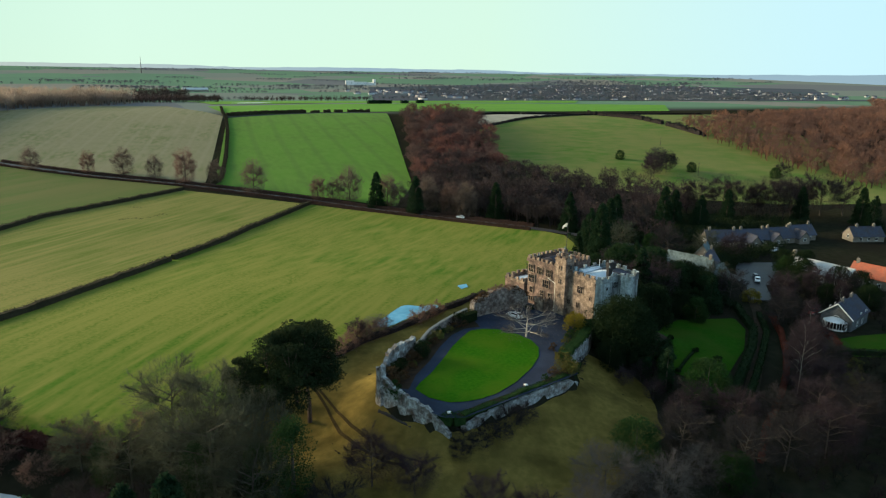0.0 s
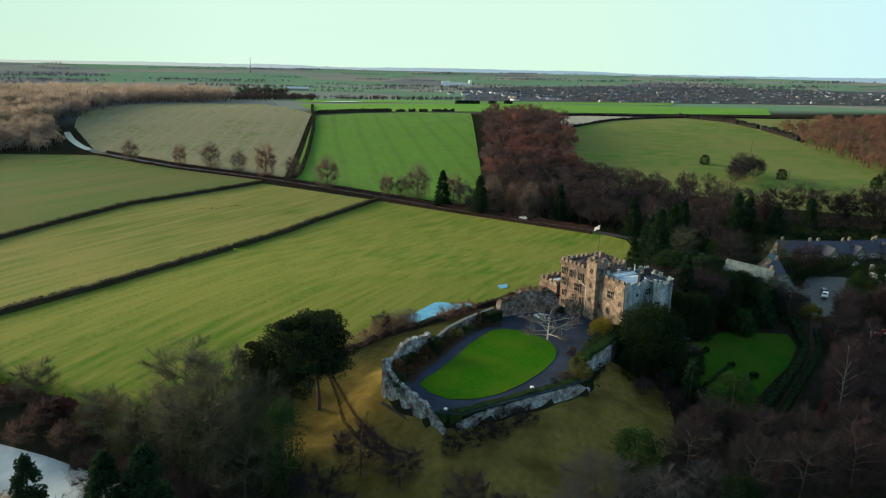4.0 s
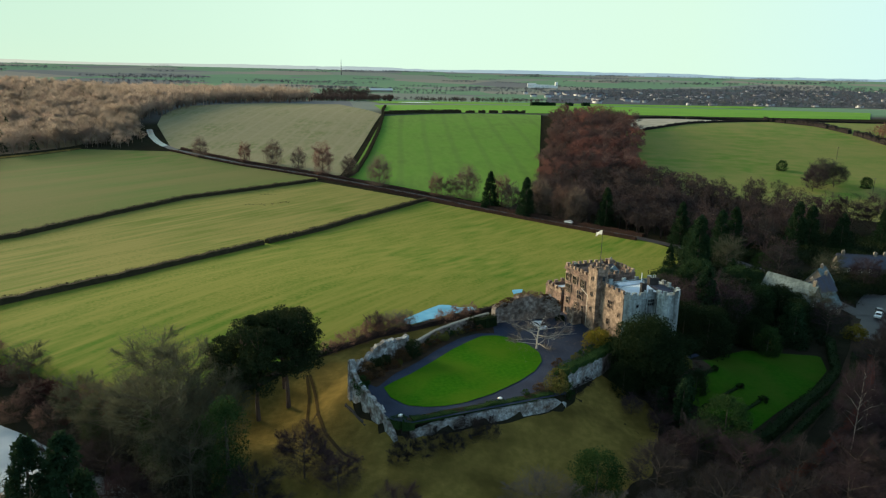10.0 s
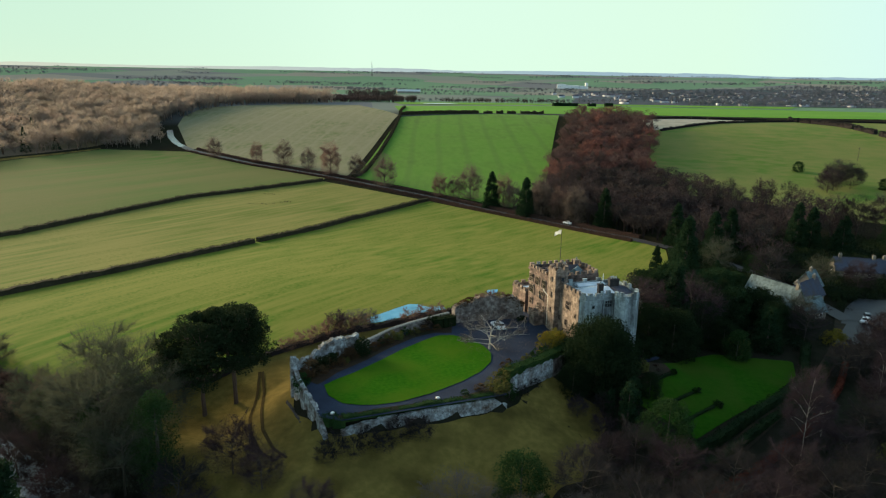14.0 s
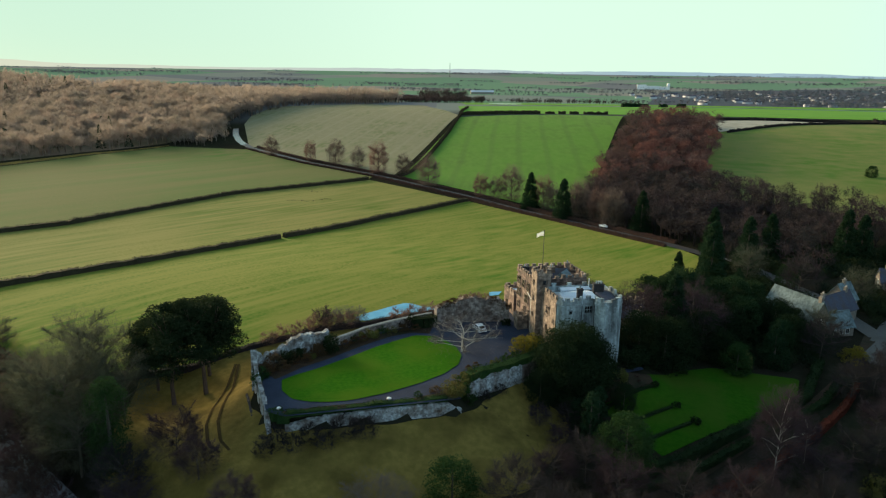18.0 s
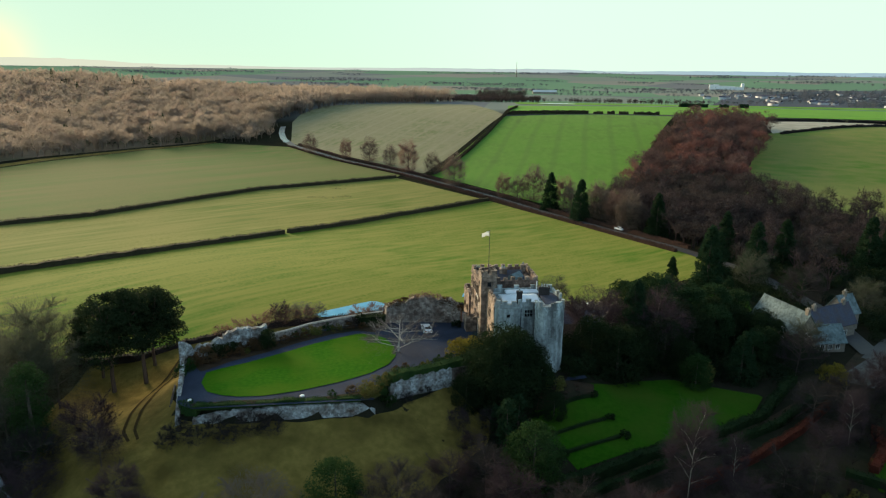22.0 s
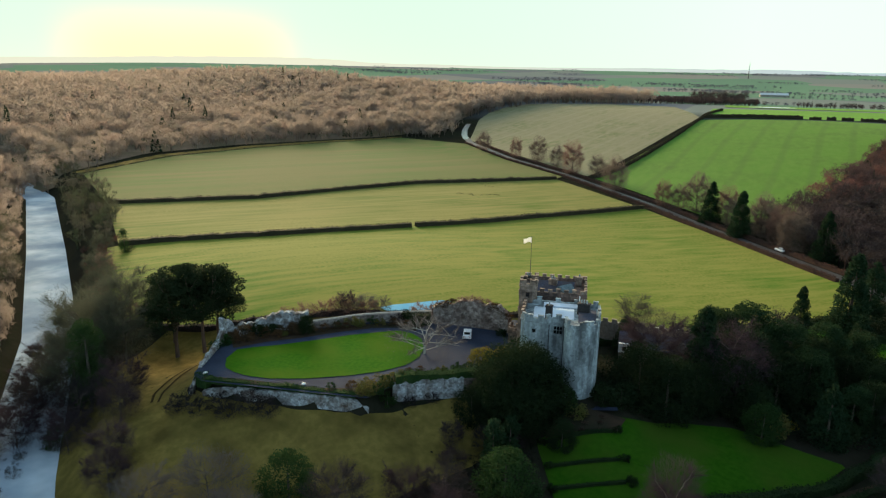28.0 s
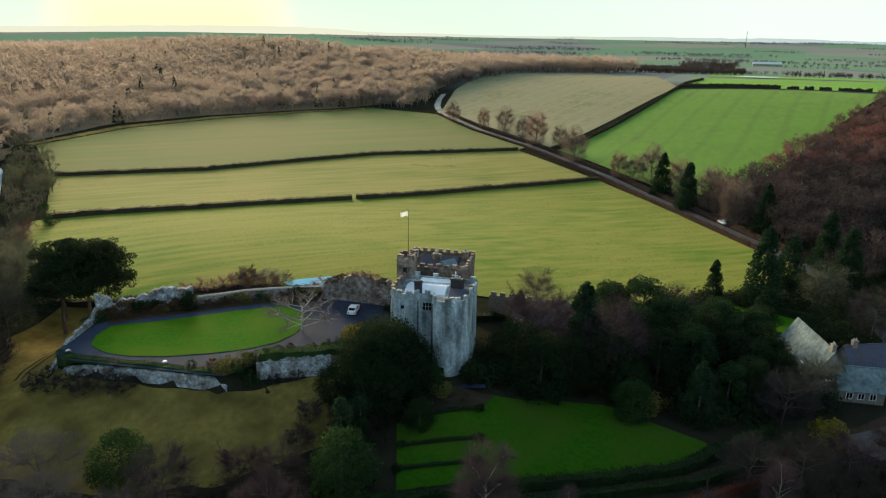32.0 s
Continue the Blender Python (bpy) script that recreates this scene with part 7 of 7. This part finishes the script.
for k in range(300):
    u, w = rng.random(), rng.random()
    x, y = 700 + 1500 * u + 250 * rng.normal() * 0.4, 1250 + 1000 * w + 500 * u * (rng.random() - 0.3)
    a, ln, wd, h = rng.random() * 3.14, 9 + 14 * rng.random(), 7 + 3 * rng.random(), 4 + 2.5 * rng.random()
    c, s, z = math.cos(a), math.sin(a), land(x, y)
    n0 = len(hv)
    P = [(-ln / 2, -wd / 2), (ln / 2, -wd / 2), (ln / 2, wd / 2), (-ln / 2, wd / 2)]
    Q = [(x + p * c - q * s, y + p * s + q * c) for p, q in P]
    hv += [(*q, z - 1) for q in Q] + [(*q, z + h) for q in Q]
    hf += [(n0, n0 + 1, n0 + 5, n0 + 4), (n0 + 1, n0 + 2, n0 + 6, n0 + 5), (n0 + 2, n0 + 3, n0 + 7, n0 + 6), (n0 + 3, n0, n0 + 4, n0 + 7)]
    n1 = len(rv)
    rv += [(*q, z + h) for q in Q] + [(x - ln / 2 * c, y - ln / 2 * s, z + h + 3.2), (x + ln / 2 * c, y + ln / 2 * s, z + h + 3.2)]
    rf += [(n1, n1 + 1, n1 + 5, n1 + 4), (n1 + 2, n1 + 3, n1 + 4, n1 + 5), (n1 + 1, n1 + 2, n1 + 5, n1 + 5), (n1 + 3, n1, n1 + 4, n1 + 4)]
M_TOWN = mat("town_walls", (0.55, 0.56, 0.58), (0.26, 0.25, 0.26), scale=0.02, rough=0.9)
tagged(new("town_walls", mesh_of("town_walls", hv, hf, M_TOWN)), "pale walls of a far town", "town", kind="stuff")
rq = [f for f in rf if len(set(f)) == 4]
tagged(new("town_roofs", mesh_of("town_roofs", rv, rq, M_SLATE)), "dark roofs of a far town", "town", kind="stuff")
wk = thing("works_building", "long white industrial building far off on the plain", "building", at=pose(860, 2700, land(860, 2700), 0, 0, -12))
for x0, x1, h, nm in ((-70, 20, 13, "hall"), (-70, -35, 18, "block"), (22, 44, 11, "annexe"), (46, 56, 24, "tower")):
    bm = bmesh.new()
    box(bm, x0, -12 if nm != "block" else -14, -4, x1, 12, h)
    bl = part(nm, bm, M_WHITE, wk)
    for i in range(int((x1 - x0) / 9)):
        bm = bmesh.new()
        y = -12.2 if nm != "block" else -14.2
        box(bm, x0 + 4 + 9 * i, y, h * 0.4, x0 + 6.5 + 9 * i, y + 0.1, h * 0.52)
        part("window_band", bm, M_GLASS, bl)
mast = thing("radio_mast", "thin radio mast on the skyline", "mast", at=Matrix.Translation((45, 3700, land(45, 3700))))
bm = bmesh.new()
tube(bm, [(0, 0, -1), (0, 0, 55), (0, 0, 78)], [2.2, 1.2, 0.5], 6)
part("tower", bm, M_DARK, mast)
for z in (40, 55, 66):
    bm = bmesh.new()
    bmesh.ops.create_cone(bm, cap_ends=True, segments=10, radius1=2.6, radius2=2.6, depth=2.5, matrix=Matrix.Translation((0, 0, z)))
    part("dish_ring", bm, M_LEAD, mast)


# ---- far farm, poles, brush ----
soup(FB, scatter([(-60, 1440), (40, 1440), (60, 1530), (-40, 1535)], 14, 20, 28), "farm_copse", W_DARK, "tall dark copse beside a far farm")
house("farmhouse", -82, 1500, 8, 22, 9, land(-82, 1500) + 6, land(-82, 1500) + 10, M_WHITE, M_SLATE, "white farmhouse beside a far copse", (0.1, 0.9), ((0.2, 0), (0.5, 0), (0.8, 0)))
house("barn", 120, 1990, 4, 70, 22, land(120, 1990) + 6, land(120, 1990) + 11, M_PALE, M_PALE_ROOF, "pale-roofed barn far across the fields", (), ((0.5, 0),))
for x, y in ((354, 366), (307, 272)):
    t = thing("telegraph_pole", "thin wooden telegraph pole in the hill pasture", "pole", "telegraph poles", at=Matrix.Translation((x, y, land(x, y))))
    bm = bmesh.new()
    tube(bm, [(0, 0, -0.5), (0, 0, 10.5)], [0.2, 0.14], 6)
    part("post", bm, M_BARK, t)
    bm = bmesh.new()
    box(bm, -1.0, -0.06, 9.6, 1.0, 0.06, 9.75)
    part("crossarm", bm, M_BARK, t)
    for u in (-0.85, -0.3, 0.3, 0.85):
        bm = bmesh.new()
        tube(bm, [(u, 0, 9.75), (u, 0, 9.95)], [0.06, 0.04], 6)
        part("insulator", bm, M_COPING, t)
heap = []
for k in range(46):
    f = rng.random()
    x, y = -95 + 24 * f + rng.normal() * 0.8, 267 + 10 * f + 2.5 * math.sin(f * 9) + rng.normal() * 0.8
    heap.append((x, y, land(x, y) + 0.2, 0.05 + 0.05 * rng.random(), rng.random() * 6, 0.7))
for k in range(8):
    x, y = -87 + rng.normal() * 2.5, 302 + rng.normal() * 1.2
    heap.append((x, y, land(x, y) + 0.2, 0.07 + 0.05 * rng.random(), rng.random() * 6, 0.7))
soup(FB, heap, "brushwood", W_UNDER, "dark hedge cuttings strewn on the dry pasture", "brushwood")


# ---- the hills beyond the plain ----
# glowing strip: haze and a warm sunward side are held in its colour
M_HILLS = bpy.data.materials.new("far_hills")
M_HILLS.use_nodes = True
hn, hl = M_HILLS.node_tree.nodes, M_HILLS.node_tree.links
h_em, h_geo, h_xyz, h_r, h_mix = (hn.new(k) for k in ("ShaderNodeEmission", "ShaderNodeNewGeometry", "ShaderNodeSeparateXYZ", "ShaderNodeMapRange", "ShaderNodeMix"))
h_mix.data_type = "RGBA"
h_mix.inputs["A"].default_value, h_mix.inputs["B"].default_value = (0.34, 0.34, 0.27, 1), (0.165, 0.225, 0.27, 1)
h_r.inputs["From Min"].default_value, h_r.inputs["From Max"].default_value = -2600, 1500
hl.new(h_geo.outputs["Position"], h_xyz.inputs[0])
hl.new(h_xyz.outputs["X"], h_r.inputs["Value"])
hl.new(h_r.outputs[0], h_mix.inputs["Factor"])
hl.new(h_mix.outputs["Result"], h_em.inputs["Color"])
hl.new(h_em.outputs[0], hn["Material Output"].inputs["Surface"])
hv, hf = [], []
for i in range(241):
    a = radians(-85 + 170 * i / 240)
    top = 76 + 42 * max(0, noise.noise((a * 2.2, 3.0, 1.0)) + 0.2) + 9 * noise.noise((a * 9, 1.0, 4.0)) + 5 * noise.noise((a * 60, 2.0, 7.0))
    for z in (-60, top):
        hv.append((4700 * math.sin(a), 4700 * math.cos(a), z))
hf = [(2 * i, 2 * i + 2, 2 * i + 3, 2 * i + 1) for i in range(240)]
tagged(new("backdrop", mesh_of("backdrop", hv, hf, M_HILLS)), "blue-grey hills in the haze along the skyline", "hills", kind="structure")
